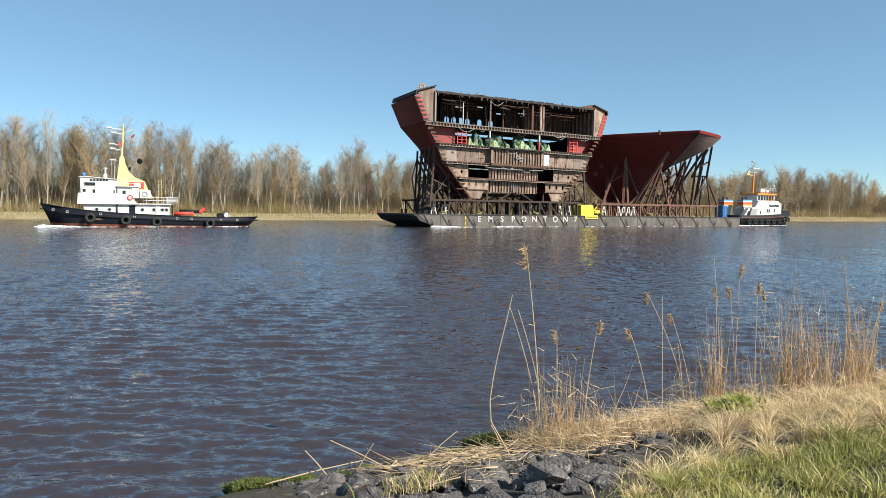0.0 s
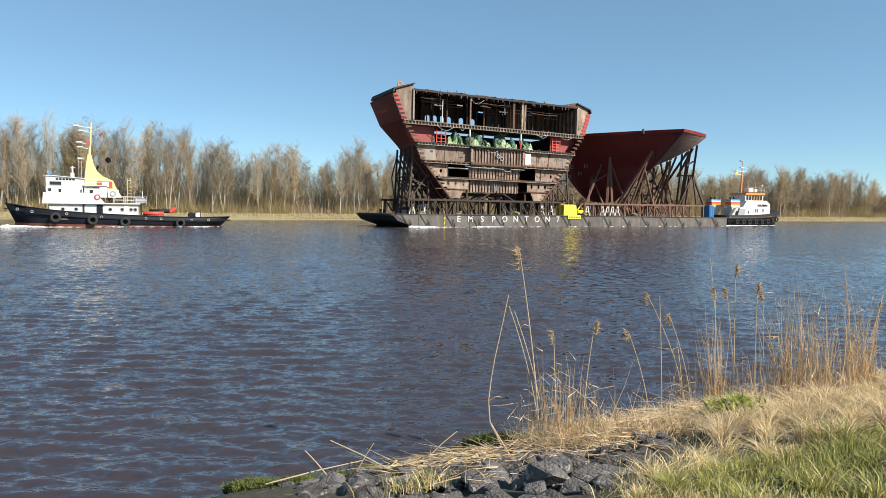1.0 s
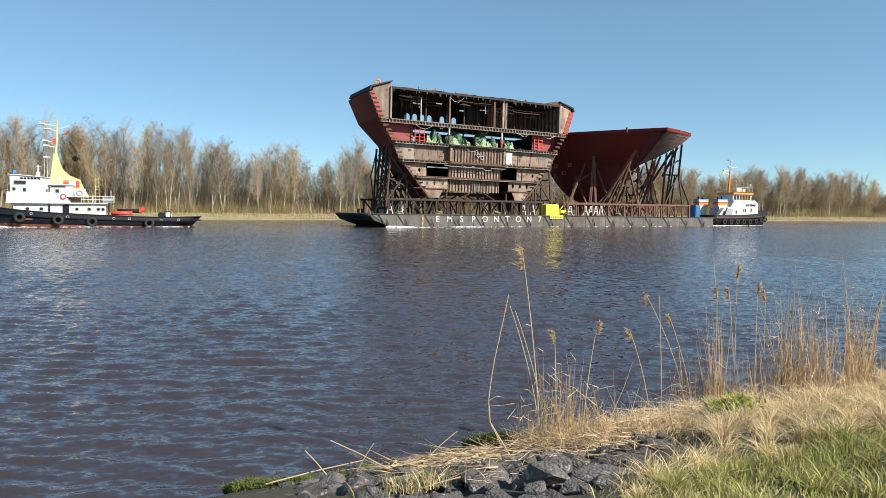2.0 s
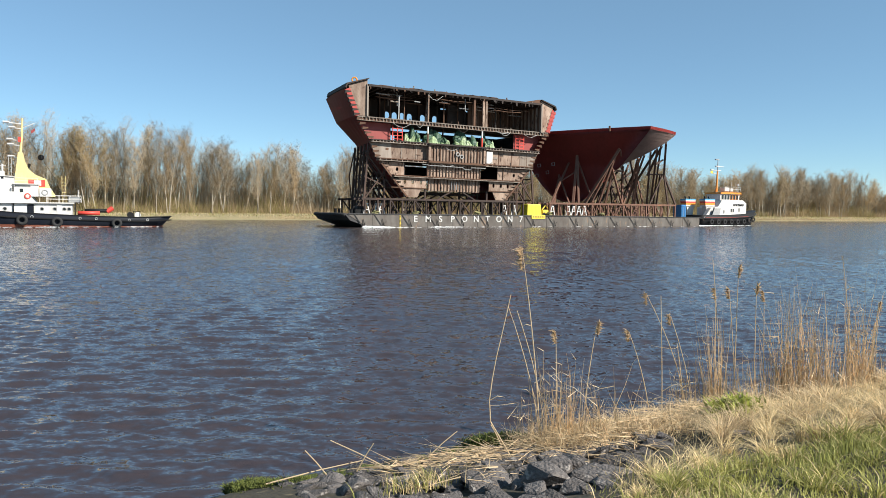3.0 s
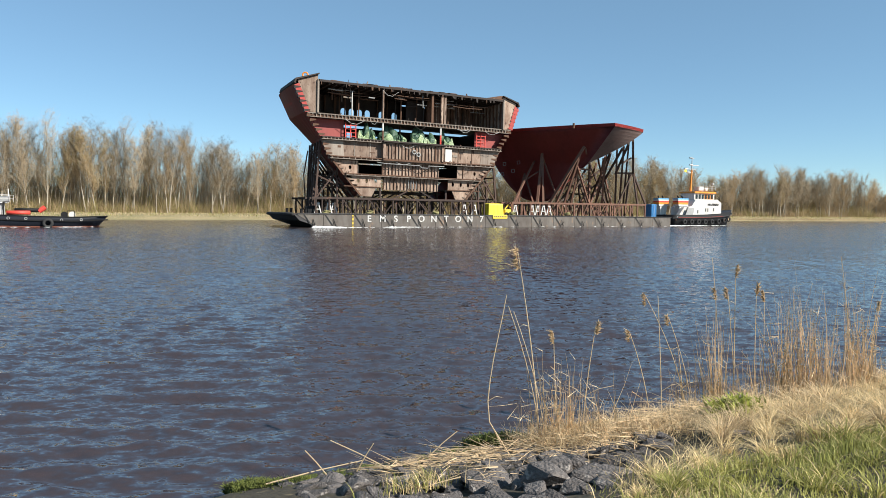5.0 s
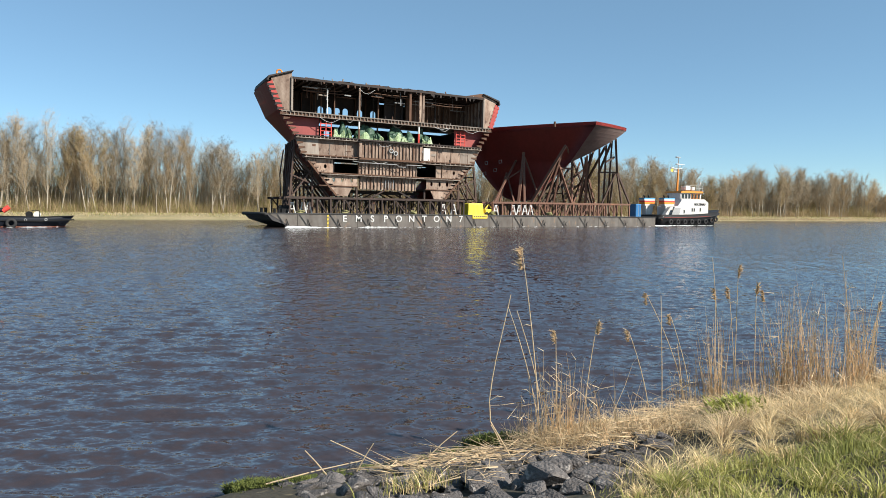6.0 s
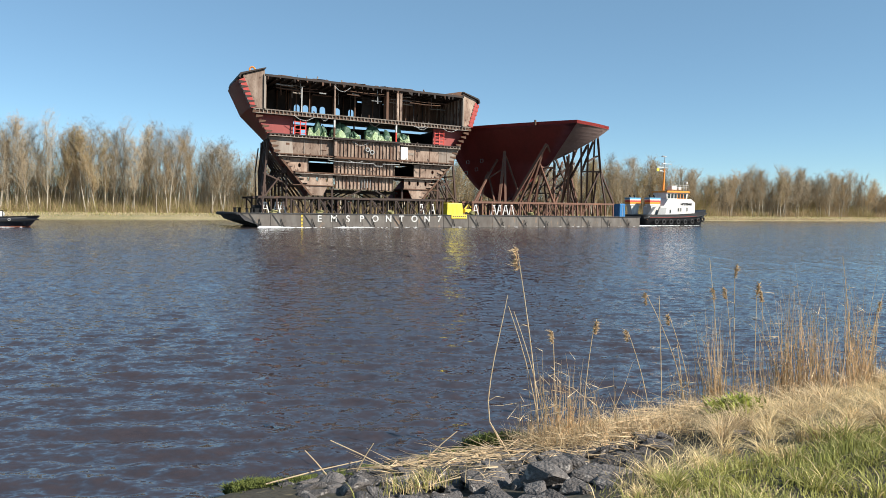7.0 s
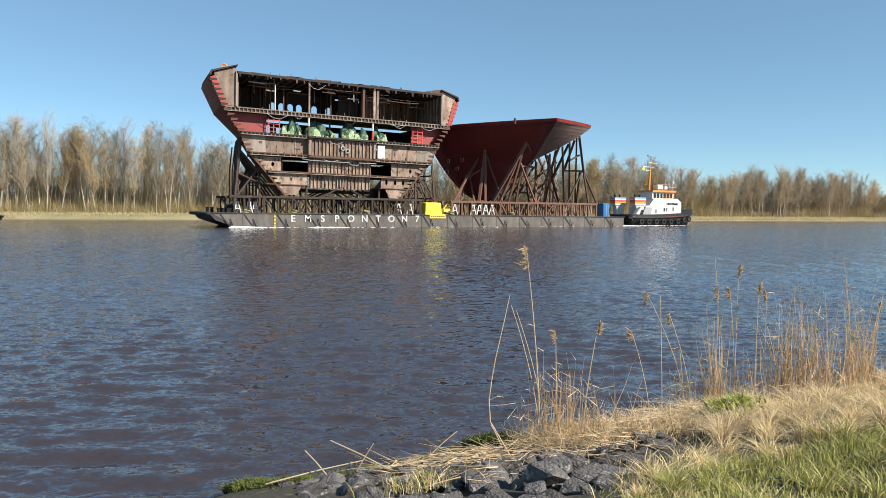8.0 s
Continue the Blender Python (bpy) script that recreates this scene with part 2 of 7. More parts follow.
def tube(bm, pts, r, n=6, taper=None):
    pts = [Vector(p) for p in pts]
    rings = []
    for i, p in enumerate(pts):
        d = (pts[min(i + 1, len(pts) - 1)] - pts[max(i - 1, 0)]).normalized()
        s = d.orthogonal().normalized()
        u = d.cross(s)
        k = r if taper is None else r + (taper - r) * i / (len(pts) - 1)
        rings.append([bm.verts.new(p + (s * math.cos(a) + u * math.sin(a)) * k) for a in (2 * math.pi * j / n for j in range(n))])
    for a, b in zip(rings, rings[1:]):
        for j in range(n):
            bm.faces.new((a[j], a[(j + 1) % n], b[(j + 1) % n], b[j]))
    bm.faces.new(rings[0][::-1]), bm.faces.new(rings[-1])
    return bm


def prism(bm, pts, a, b, axis="y"):
    """A plate: an outline pushed along an axis from a to b. Outline (x, z) for y, (x, y) for z, (y, z) for x."""
    def at(p, k):
        return {"y": (p[0], k, p[1]), "z": (p[0], p[1], k), "x": (k, p[0], p[1])}[axis]
    n = len(pts)
    lo, hi = [bm.verts.new(at(p, a)) for p in pts], [bm.verts.new(at(p, b)) for p in pts]
    bm.faces.new(lo), bm.faces.new(hi[::-1])
    for i in range(n):
        bm.faces.new((lo[i], lo[(i + 1) % n], hi[(i + 1) % n], hi[i]))
    return bm


def loft(bm, rings, closed=False, caps=False):
    vs = [[bm.verts.new(p) for p in r] for r in rings]
    n = len(vs[0])
    for a, b in zip(vs, vs[1:]):
        for j in range(n if closed else n - 1):
            bm.faces.new((a[j], a[(j + 1) % n], b[(j + 1) % n], b[j]))
    if caps:
        bm.faces.new(vs[0]), bm.faces.new(vs[-1][::-1])
    return bm


def thick(bm, d):
    """Gives a sheet thickness."""
    bmesh.ops.solidify(bm, geom=bm.faces[:], thickness=d)
    return bm


def torus(bm, centre, axis, R, r, n=14, m=6):
    c, d = Vector(centre), Vector(axis).normalized()
    s = d.orthogonal().normalized()
    u = d.cross(s)
    rings = []
    for i in range(n):
        a = 2 * math.pi * i / n
        e = s * math.cos(a) + u * math.sin(a)
        rings.append([bm.verts.new(c + e * (R + r * math.cos(b)) + d * r * math.sin(b)) for b in (2 * math.pi * j / m for j in range(m))])
    for i in range(n):
        for j in range(m):
            bm.faces.new((rings[i][j], rings[(i + 1) % n][j], rings[(i + 1) % n][(j + 1) % m], rings[i][(j + 1) % m]))
    return bm


def disc(bm, centre, axis, r, depth, n=12):
    c, d = Vector(centre), Vector(axis).normalized()
    return tube(bm, [c - d * depth / 2, c + d * depth / 2], r, n)


def B():
    return bmesh.new()


def raw(name, verts, polys, mat, smooth=False):
    me = bpy.data.meshes.new(name)
    me.from_pydata(verts, [], polys)
    me.materials.append(mat)
    if smooth:
        me.polygons.foreach_set("use_smooth", [True] * len(me.polygons))
    return me


MOVERS = []   # (thing, extra speed over the barge's)


def lettering(text, size, at, parent, name="lettering"):
    c = bpy.data.curves.new(name, 'FONT')
    c.body, c.size, c.extrude, c.align_x = text, size, 0.02, 'CENTER'
    c.offset = 0.03
    tmp = bpy.data.objects.new(name, c)
    scene.collection.objects.link(tmp)
    bpy.context.view_layer.update()
    me = bpy.data.meshes.new_from_object(tmp)
    bpy.data.objects.remove(tmp)
    bm = bmesh.new()
    bm.from_mesh(me)
    bpy.data.meshes.remove(me)
    bmesh.ops.transform(bm, matrix=Matrix.Translation(at) @ pose(0, 0, 0, 90), verts=bm.verts)
    return part(name, bm, M_LETTER, parent)


# ---- ground: one sheet across the canal, out to the horizon ----
def bank_height(x, y):
    """Height of the near bank over the water."""
    prof = ((-2000, 1.6), (-3, 1.5), (1.5, 1.42), (3.0, 1.2), (4.2, 0.85), (5.2, 0.60), (6.2, 0.40), (6.9, 0.18), (7.35, 0.0), (9.0, -0.7), (14, -3.0))
    for (a, za), (b, zb) in zip(prof, prof[1:]):
        if y <= b:
            z = za + (zb - za) * (y - a) / (b - a)
            break
    else:
        z = -3.0
    rise = max(0.0, min(1.0, (x - 4.5) / 5.0)) * max(0.0, min(1.0, (7.2 - y) / 2.5)) * max(0, min(1, (y + 3) / 4)) * 0.10
    return z + rise


def far_height(y):
    prof = ((164, -3.0), (177, -0.2), (178.2, 0.25), (181, 0.9), (186, 1.3), (190, 1.5), (230, 1.8), (2500, 2.5))
    for (a, za), (b, zb) in zip(prof, prof[1:]):
        if y <= b:
            return za + (zb - za) * max(0, (y - a)) / (b - a)
    return 2.5


def ground():
    xs = [-2500, -800, -300, -120, -60, -30, -16, -10, -6] + [round(-4 + 0.4 * i, 2) for i in range(56)] + [20, 24, 30, 40, 60, 90, 130, 200, 300, 450, 700, 1200, 2500]
    ys = [-2500, -600, -150, -50, -20, -10, -6, -3, -1] + [round(0.35 * i, 2) for i in range(26)] + [9.5, 10.5, 12, 14, 40, 100, 150, 164, 172, 176, 177, 177.6, 178.2, 179, 180, 181, 183, 186, 190, 200, 230, 300, 600, 2500]
    verts, polys = [], []
    for y in ys:
        for x in xs:
            if y < 20:
                z = bank_height(x, y)
                if -1 <= y < 7 and -4 <= x < 18:
                    z += 0.07 * noise.noise((x * 1.3, y * 1.3, 0.3)) + 0.04 * noise.noise((x * 3.1, y * 3.1, 1.7))
            else:
                z = far_height(y)
            verts.append((x, y, z))
    n = len(xs)
    for j in range(len(ys) - 1):
        for i in range(n - 1):
            polys.append((j * n + i, j * n + i + 1, (j + 1) * n + i + 1, (j + 1) * n + i))
    ob = new("ground", raw("ground", verts, polys, M_SOIL, True))
    ob.data.materials.append(M_FAR_TURF)
    for f in ob.data.polygons:
        f.material_index = 1 if f.center.y > 150 else 0
    tagged(ob, "grassy canal bank soil on both sides of the water", "ground", kind="structure")


ground()


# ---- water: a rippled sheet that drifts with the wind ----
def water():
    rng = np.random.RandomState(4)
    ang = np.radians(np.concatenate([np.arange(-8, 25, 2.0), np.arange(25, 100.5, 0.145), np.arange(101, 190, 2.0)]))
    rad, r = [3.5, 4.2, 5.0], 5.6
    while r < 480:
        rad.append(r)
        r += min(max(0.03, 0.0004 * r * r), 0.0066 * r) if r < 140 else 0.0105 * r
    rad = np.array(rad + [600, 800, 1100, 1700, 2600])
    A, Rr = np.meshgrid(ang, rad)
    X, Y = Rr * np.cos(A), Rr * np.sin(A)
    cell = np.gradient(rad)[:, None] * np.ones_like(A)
    Z = np.zeros_like(X)
    wind = radians(-112)
    gusts = [0.75 + 0.45 * np.sin(fx * X + fy * Y + i) * np.sin(0.7 * fy * X - fx * Y + 2 * i) for i, (fx, fy) in enumerate(((0.21, 0.13), (0.09, 0.31), (0.4, 0.17), (0.05, 0.12)))]
    for i in range(72):
        lam = 0.2 * (0.85 / 0.2) ** rng.rand()
        a = wind + rng.normal(0, 0.45)
        k = 2 * np.pi / lam
        amp = 0.041 * lam / 6.283 * (0.5 + rng.rand())
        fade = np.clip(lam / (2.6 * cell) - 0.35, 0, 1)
        ph = k * (X * np.cos(a) + Y * np.sin(a)) + rng.rand() * 6.28
        Z += amp * fade * gusts[i % 4] * (np.sin(ph) + 0.22 * np.cos(2 * ph))
    for lam, a, amp in ((6.2, -2.05, 0.014), (7.9, -1.9, 0.014), (3.1, -2.3, 0.007)):   # wash running in to the bank
        ph = 2 * np.pi / lam * (X * np.cos(a) + Y * np.sin(a) + 0.5 * np.sin(0.15 * X) + 0.4 * np.sin(0.21 * Y + 1))
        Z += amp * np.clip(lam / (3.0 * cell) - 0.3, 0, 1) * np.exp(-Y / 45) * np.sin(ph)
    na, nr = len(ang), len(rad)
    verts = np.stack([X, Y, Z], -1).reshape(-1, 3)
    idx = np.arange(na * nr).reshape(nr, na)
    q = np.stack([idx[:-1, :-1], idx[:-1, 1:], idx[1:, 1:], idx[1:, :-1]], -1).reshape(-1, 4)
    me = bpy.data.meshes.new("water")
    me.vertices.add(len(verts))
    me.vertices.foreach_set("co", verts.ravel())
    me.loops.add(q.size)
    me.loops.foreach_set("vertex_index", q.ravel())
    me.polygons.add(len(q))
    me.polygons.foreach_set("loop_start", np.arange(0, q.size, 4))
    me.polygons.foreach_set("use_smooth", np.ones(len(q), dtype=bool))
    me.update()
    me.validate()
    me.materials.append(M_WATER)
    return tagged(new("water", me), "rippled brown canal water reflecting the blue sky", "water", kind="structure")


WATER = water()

# ---- barge ----
BASE = Vector((90, 117, 0))
NEAR, FAR, DECK = 108.3, 126.0, 2.2


def barge():
    ob = thing("pontoon_barge", BASE, "grey flat steel pontoon barge with white lettering, laden with ship sections", "barge")
    bm = B()
    # hull: a long box, raked at the bow, with the forefoot cut up
    prof = ((50.6, DECK), (131.2, DECK - 0.3), (131.2, 0.6), (129.0, -1.2), (58.5, -1.2), (51.6, 1.1))
    prism(bm, prof, NEAR + 0.12, FAR)
    part("hull", bm, M_BARGE_DARK, ob, "dark raked steel hull")
    # side plating in panels between rubbing bars
    edges = [52.0] + [55.5 + 5.05 * i for i in range(16)]
    for a, b in zip(edges, edges[1:]):
        b = min(b, 131.2)
        bm = B()
        top = DECK - 0.3 * (a - 50) / 81
        top2 = DECK - 0.3 * (b - 50) / 81
        if a < 53:
            pts = [(51.0, DECK - 0.02), (b - 0.03, top2), (b - 0.03, -0.4), (55.2, -0.4)]
        else:
            pts = [(a + 0.03, top), (b - 0.03, top2), (b - 0.03, -0.9), (a + 0.03, -0.9)]
        prism(bm, pts, NEAR + 0.02 + 0.03 * random.random(), NEAR + 0.2)
        part("side_plate", bm, M_BARGE, ob)
        # slanting fender strip and its stay
        bm = B()
        beam(bm, (a + 0.3, NEAR - 0.05, top - 0.1), (a + 1.7, NEAR - 0.09, 0.1), 0.06, 0.1)
        part("fender_bar", bm, M_BARGE_DARK, ob)
        bm = B()
        beam(bm, (a + 2.5, NEAR - 0.04, 0.95), (a + 1.6, NEAR - 0.05, 0.02), 0.1, 0.12)
        part("fender_stay", bm, M_BARGE, ob)
        bm = B()
        x = a + 1.5 + 0.3 * random.random()
        z = 1.15 + 0.5 * random.random()
        loft(bm, [[(x - 0.06, NEAR - 0.1, z), (x + 0.06, NEAR - 0.1, z)], [(x + 0.06, NEAR - 0.18, z * 0.6), (x + 0.22, NEAR - 0.16, z * 0.58)], [(x + 0.32, NEAR - 0.12, 0.05), (x + 0.5, NEAR - 0.18, 0.12)]])
        thick(bm, 0.05)
        part("rubber_strip", bm, M_RUBBER, ob, "torn hanging rubber strip")
    bm = B()
    beam(bm, (51.2, NEAR, DECK + 0.03), (131.3, NEAR, DECK - 0.27), 0.22, 0.14)
    part("gunwale", bm, M_BARGE_DARK, ob)
    bm = B()
    tube(bm, [(50.5, NEAR - 0.02, 2.1), (50.0, 112, 2.12), (49.6, 118, 2.1), (49.9, 122.5, 2.1), (51.5, 126, 2.1)], 0.26, 8)
    part("bow_fender", bm, M_RUBBER, ob, "black rubber bow fender", True)
    bm = B()
    prism(bm, [(50.6, NEAR + 0.2), (53.0, NEAR + 0.2), (53, FAR), (51, FAR), (49.6, 122), (49.7, 114)], DECK - 0.12, DECK + 0.02, "z")
    part("bow_deck", bm, M_RUST, ob)
    for i, ch in enumerate("EMSPONTON7"):
        lettering(ch, 1.52, (63.35 + 2.4 * i, NEAR - 0.03, 0.9), ob, "letter")
    bm = B()
    for i in range(9):
        box(bm, 60.35, 60.6, NEAR - 0.06, NEAR + 0.02, 0.1 + 0.22 * i, 0.2 + 0.22 * i)
    part("draught_mark", bm, M_YELLOW, ob, "pale yellow draught marks")
    # yellow depot board hung on the side
    bm = B()
    box(bm, 87.3, 90.4, NEAR - 0.12, NEAR - 0.03, 1.5, 2.2, 0.02)
    part("name_board", bm, M_YELLOW, ob, "yellow board on the side")
    bm = B()
    for i in range(7):
        box(bm, 87.55 + 0.4 * i, 87.8 + 0.4 * i, NEAR - 0.15, NEAR - 0.11, 1.75, 1.95)
    part("board_writing", bm, M_BARGE_DARK, ob)
    # bitts and winch on the bow
    for x, y, r, h in ((52.2, 109.6, 0.22, 0.7), (52.9, 109.6, 0.22, 0.7), (51.6, 116, 0.25, 0.8), (52.3, 116, 0.25, 0.8)):
        bm = B()
        tube(bm, [(x, y, DECK), (x, y, DECK + h)], r, 8)
        tube(bm, [(x, y, DECK + h), (x, y, DECK + h + 0.08)], r + 0.07, 8)
        part("bitt", bm, M_BLACK, ob)
    bm = B()
    disc(bm, (54.3, 112, DECK + 0.8), (0, 1, 0), 0.5, 1.4, 12)
    box(bm, 53.7, 54.9, 111.0, 111.2, DECK, DECK + 1.3)
    box(bm, 53.7, 54.9, 112.8, 113.0, DECK, DECK + 1.3)
    part("winch", bm, M_BLACK, ob)
    return ob


BARGE = barge()
MOVERS.append((BARGE, 0.0))


def stand(x, y, h=1.6):
    """White A-shaped trestle stand."""
    ob = thing("deck_stand", (x, y, DECK), "white steel A-shaped stand on the barge deck", "stand", "deck stands")
    for dx in (-0.55, 0.55):
        bm = B()
        beam(bm, (x + dx, y, DECK), (x + dx * 0.25, y, DECK + h), 0.16)
        part("leg", bm, M_WHITE, ob)
    bm = B()
    beam(bm, (x - 0.42, y, DECK + h * 0.45), (x + 0.42, y, DECK + h * 0.45), 0.14)
    part("crossbar", bm, M_WHITE, ob)
    bm = B()
    box(bm, x - 0.25, x + 0.25, y - 0.15, y + 0.15, DECK + h, DECK + h + 0.18)
    part("head", bm, M_WHITE, ob)
    MOVERS.append((ob, 0.0))


for sx, sy in ((55.2, 110.4), (56.8, 109.6), (57.9, 110.4), (81.9, 109.3), (84.0, 109.3), (92.8, 109.3), (96.6, 109.3), (97.9, 109.3), (99.2, 109.3), (100.5, 109.3)):
    stand(sx, sy)


def covered_crate():
    ob = thing("covered_crate", (87.6, 110, DECK), "crate under a bright yellow tarpaulin on the barge deck", "crate")
    bm = B()
    n = 28
    ring = []
    for i in range(n):
        a = i / n * 4
        k, u = int(a), a - int(a)
        c = ((86.0, 109.0), (89.0, 109.0), (89.0, 111.2), (86.0, 111.2))
        p, q = c[k], c[(k + 1) % 4]
        ring.append((p[0] + (q[0] - p[0]) * u, p[1] + (q[1] - p[1]) * u))
    rings = []
    for z, s in ((2.12, 1.06), (2.6, 1.03), (3.3, 1.0), (4.05, 0.985), (4.2, 0.95), (4.28, 0.5)):
        r = []
        for i, (x, y) in enumerate(ring):
            w = s + (0.035 if i % 2 else -0.02) * (1 if z < 4.0 else 0)
            r.append((87.5 + (x - 87.5) * w, 110.1 + (y - 110.1) * w, z + 0.05 * noise.noise((x, y, z))))
        rings.append(r)
    loft(bm, rings, True, True)
    part("tarpaulin", bm, M_YELLOW_TARP, ob, "creased yellow tarpaulin")
    bm = B()
    box(bm, 86.1, 88.9, 109.1, 111.1, DECK - 0.1, DECK + 0.15)
    part("skid", bm, M_RUST, ob)
    ob.location.x += 0.9
    MOVERS.append((ob, 0.0))
    lift = thing("yellow_generator", (90.4, 110, DECK), "small yellow deck machine beside the covered crate", "machine")
    bm = B()
    box(bm, 89.9, 91.3, 109.4, 110.6, DECK + 0.25, DECK + 1.0, 0.08)
    part("casing", bm, M_YELLOW, lift)
    bm = B()
    beam(bm, (90.1, 110, DECK + 1.0), (90.9, 110, DECK + 1.9), 0.18)
    beam(bm, (90.9, 110, DECK + 1.9), (91.5, 110, DECK + 1.2), 0.14)
    part("arm", bm, M_YELLOW, lift)
    for dx in (90.15, 91.05):
        bm = B()
        disc(bm, (dx, 109.35, DECK + 0.25), (0, 1, 0), 0.25, 0.2)
        part("wheel", bm, M_RUBBER, lift)
    lift.location.x += 0.8
    MOVERS.append((lift, 0.0))
    con = thing("blue_container", (127.0, 109.8, 1.9), "small blue steel container on the barge deck", "container")
    bm = B()
    box(bm, 126.3, 127.7, 108.9, 111.2, 1.95, 4.6, 0.04)
    part("shell", bm, M_BLUE, con)
    for i in range(6):
        bm = B()
        box(bm, 126.4 + 0.21 * i, 126.5 + 0.21 * i, 108.84, 108.9, 2.1, 4.45)
        part("rib", bm, M_BLUE, con)
    bm = B()
    box(bm, 126.94, 127.0, 108.8, 108.86, 2.2, 4.4)
    part("locking_bar", bm, M_GREY, con)
    MOVERS.append((con, 0.0))


covered_crate()


def rope_heap(x, y, r):
    bm = B()
    rng = random.Random(int(x * 10))
    for k in range(5):
        torus(bm, (x + rng.uniform(-0.2, 0.2), y + rng.uniform(-0.15, 0.15), DECK + 0.06 + 0.09 * k), (rng.uniform(-0.3, 0.3), rng.uniform(-0.3, 0.3), 1), r * rng.uniform(0.6, 1.0), 0.09, 14, 5)
    ob = solo("rope_heap", bm, M_ROPE, (x, y, DECK), "heap of old olive mooring rope on the barge deck", "rope", "mooring ropes")
    MOVERS.append((ob, 0.0))


for rx in (56.2, 63.6, 76.0, 91.9, 104.5):
    rope_heap(rx, 108.85, 0.6)

# ---- midship section: an open slice of a hull, its cut face towards the near bank ----
FACE, BACK, MID = 110.0, 121.5, 72.45
FRONT_PROFILE = ((21.0, 23.0), (19.6, 18.6), (17.1, 14.8), (15.9, 11.7), (14.2, 10.2), (10.2, 5.0))
BACK_PROFILE = ((20.5, 22.9), (19.0, 18.6), (15.2, 14.8), (13.2, 11.7), (12.0, 10.0), (8.0, 5.0))


def corrugated(parent, x0, x1, y, z0, z1, mat=None, step=0.62, proud=0.22, name="stiffened_panel"):
    """A plate with upright stiffeners."""
    bm = B()
    box(bm, x0, x1, y, y + 0.12, z0, z1)
    p = part(name, bm, mat or M_PLATE, parent)
    n = max(2, int((x1 - x0) / step))
    for i in range(n + 1):
        x = x0 + 0.07 + (x1 - x0 - 0.14) * i / n
        bm = B()
        box(bm, x - 0.05, x + 0.05, y - proud, y, z0 + 0.05, z1 - 0.05)
        part("stiffener", bm, M_PLATE if i % 3 else M_RUST, p)
    return p


def girder(parent, x0, x1, y, z0, z1, mat, name="deck_girder", step=0.62, back=None):
    """A deck's cut edge: plate above, notched web below."""
    bm = B()
    back = back or (x1 - x0) / 2
    prism(bm, [(x0, y), (x1, y), (x1, FACE + 0.3), (MID + back, BACK), (MID - back, BACK), (x0, FACE + 0.3)], z1 - 0.16, z1, "z")
    d = part(name, bm, mat, parent)
    bm = B()
    box(bm, x0, x1, y + 0.25, y + 0.4, z0, z1 - 0.16)
    part("web", bm, M_RUST, d)
    bm = B()
    box(bm, x0, x1, y - 0.02, y + 0.45, z0 - 0.1, z0)
    part("flange", bm, M_PLATE_GREY, d)
    x = x0 + 0.3
    while x < x1:
        bm = B()
        box(bm, x - 0.06, x + 0.06, y + 0.02, y + 0.25, z0, z1 - 0.16)
        part("bracket", bm, M_PLATE_GREY, d)
        x += step
    return d


def oval(bm, x, y, z, w, h, depth):
    pts = [(x + w * math.cos(a), z + h * math.sin(a)) for a in (2 * math.pi * i / 12 for i in range(12))]
    prism(bm, pts, y - depth, y)


def plate_with_holes(parent, pts, holes, y, mat, name="web_plate"):
    """A flat plate with oval lightening holes cut through it."""
    bm = B()
    outer = [bm.verts.new((x, y, z)) for x, z in pts]
    es = [bm.edges.new((outer[i], outer[(i + 1) % len(outer)])) for i in range(len(outer))]
    for hx, hz, w, h in holes:
        ring = [bm.verts.new((hx + w * math.cos(a), y, hz + h * math.sin(a))) for a in (2 * math.pi * i / 10 for i in range(10))]
        es += [bm.edges.new((ring[i], ring[(i + 1) % 10])) for i in range(10)]
    bmesh.ops.triangle_fill(bm, use_beauty=True, use_dissolve=False, edges=es)
    geom = bmesh.ops.extrude_face_region(bm, geom=bm.faces[:])
    bmesh.ops.translate(bm, verts=[g for g in geom["geom"] if isinstance(g, bmesh.types.BMVert)], vec=(0, 0.14, 0))
    return part(name, bm, mat, parent)


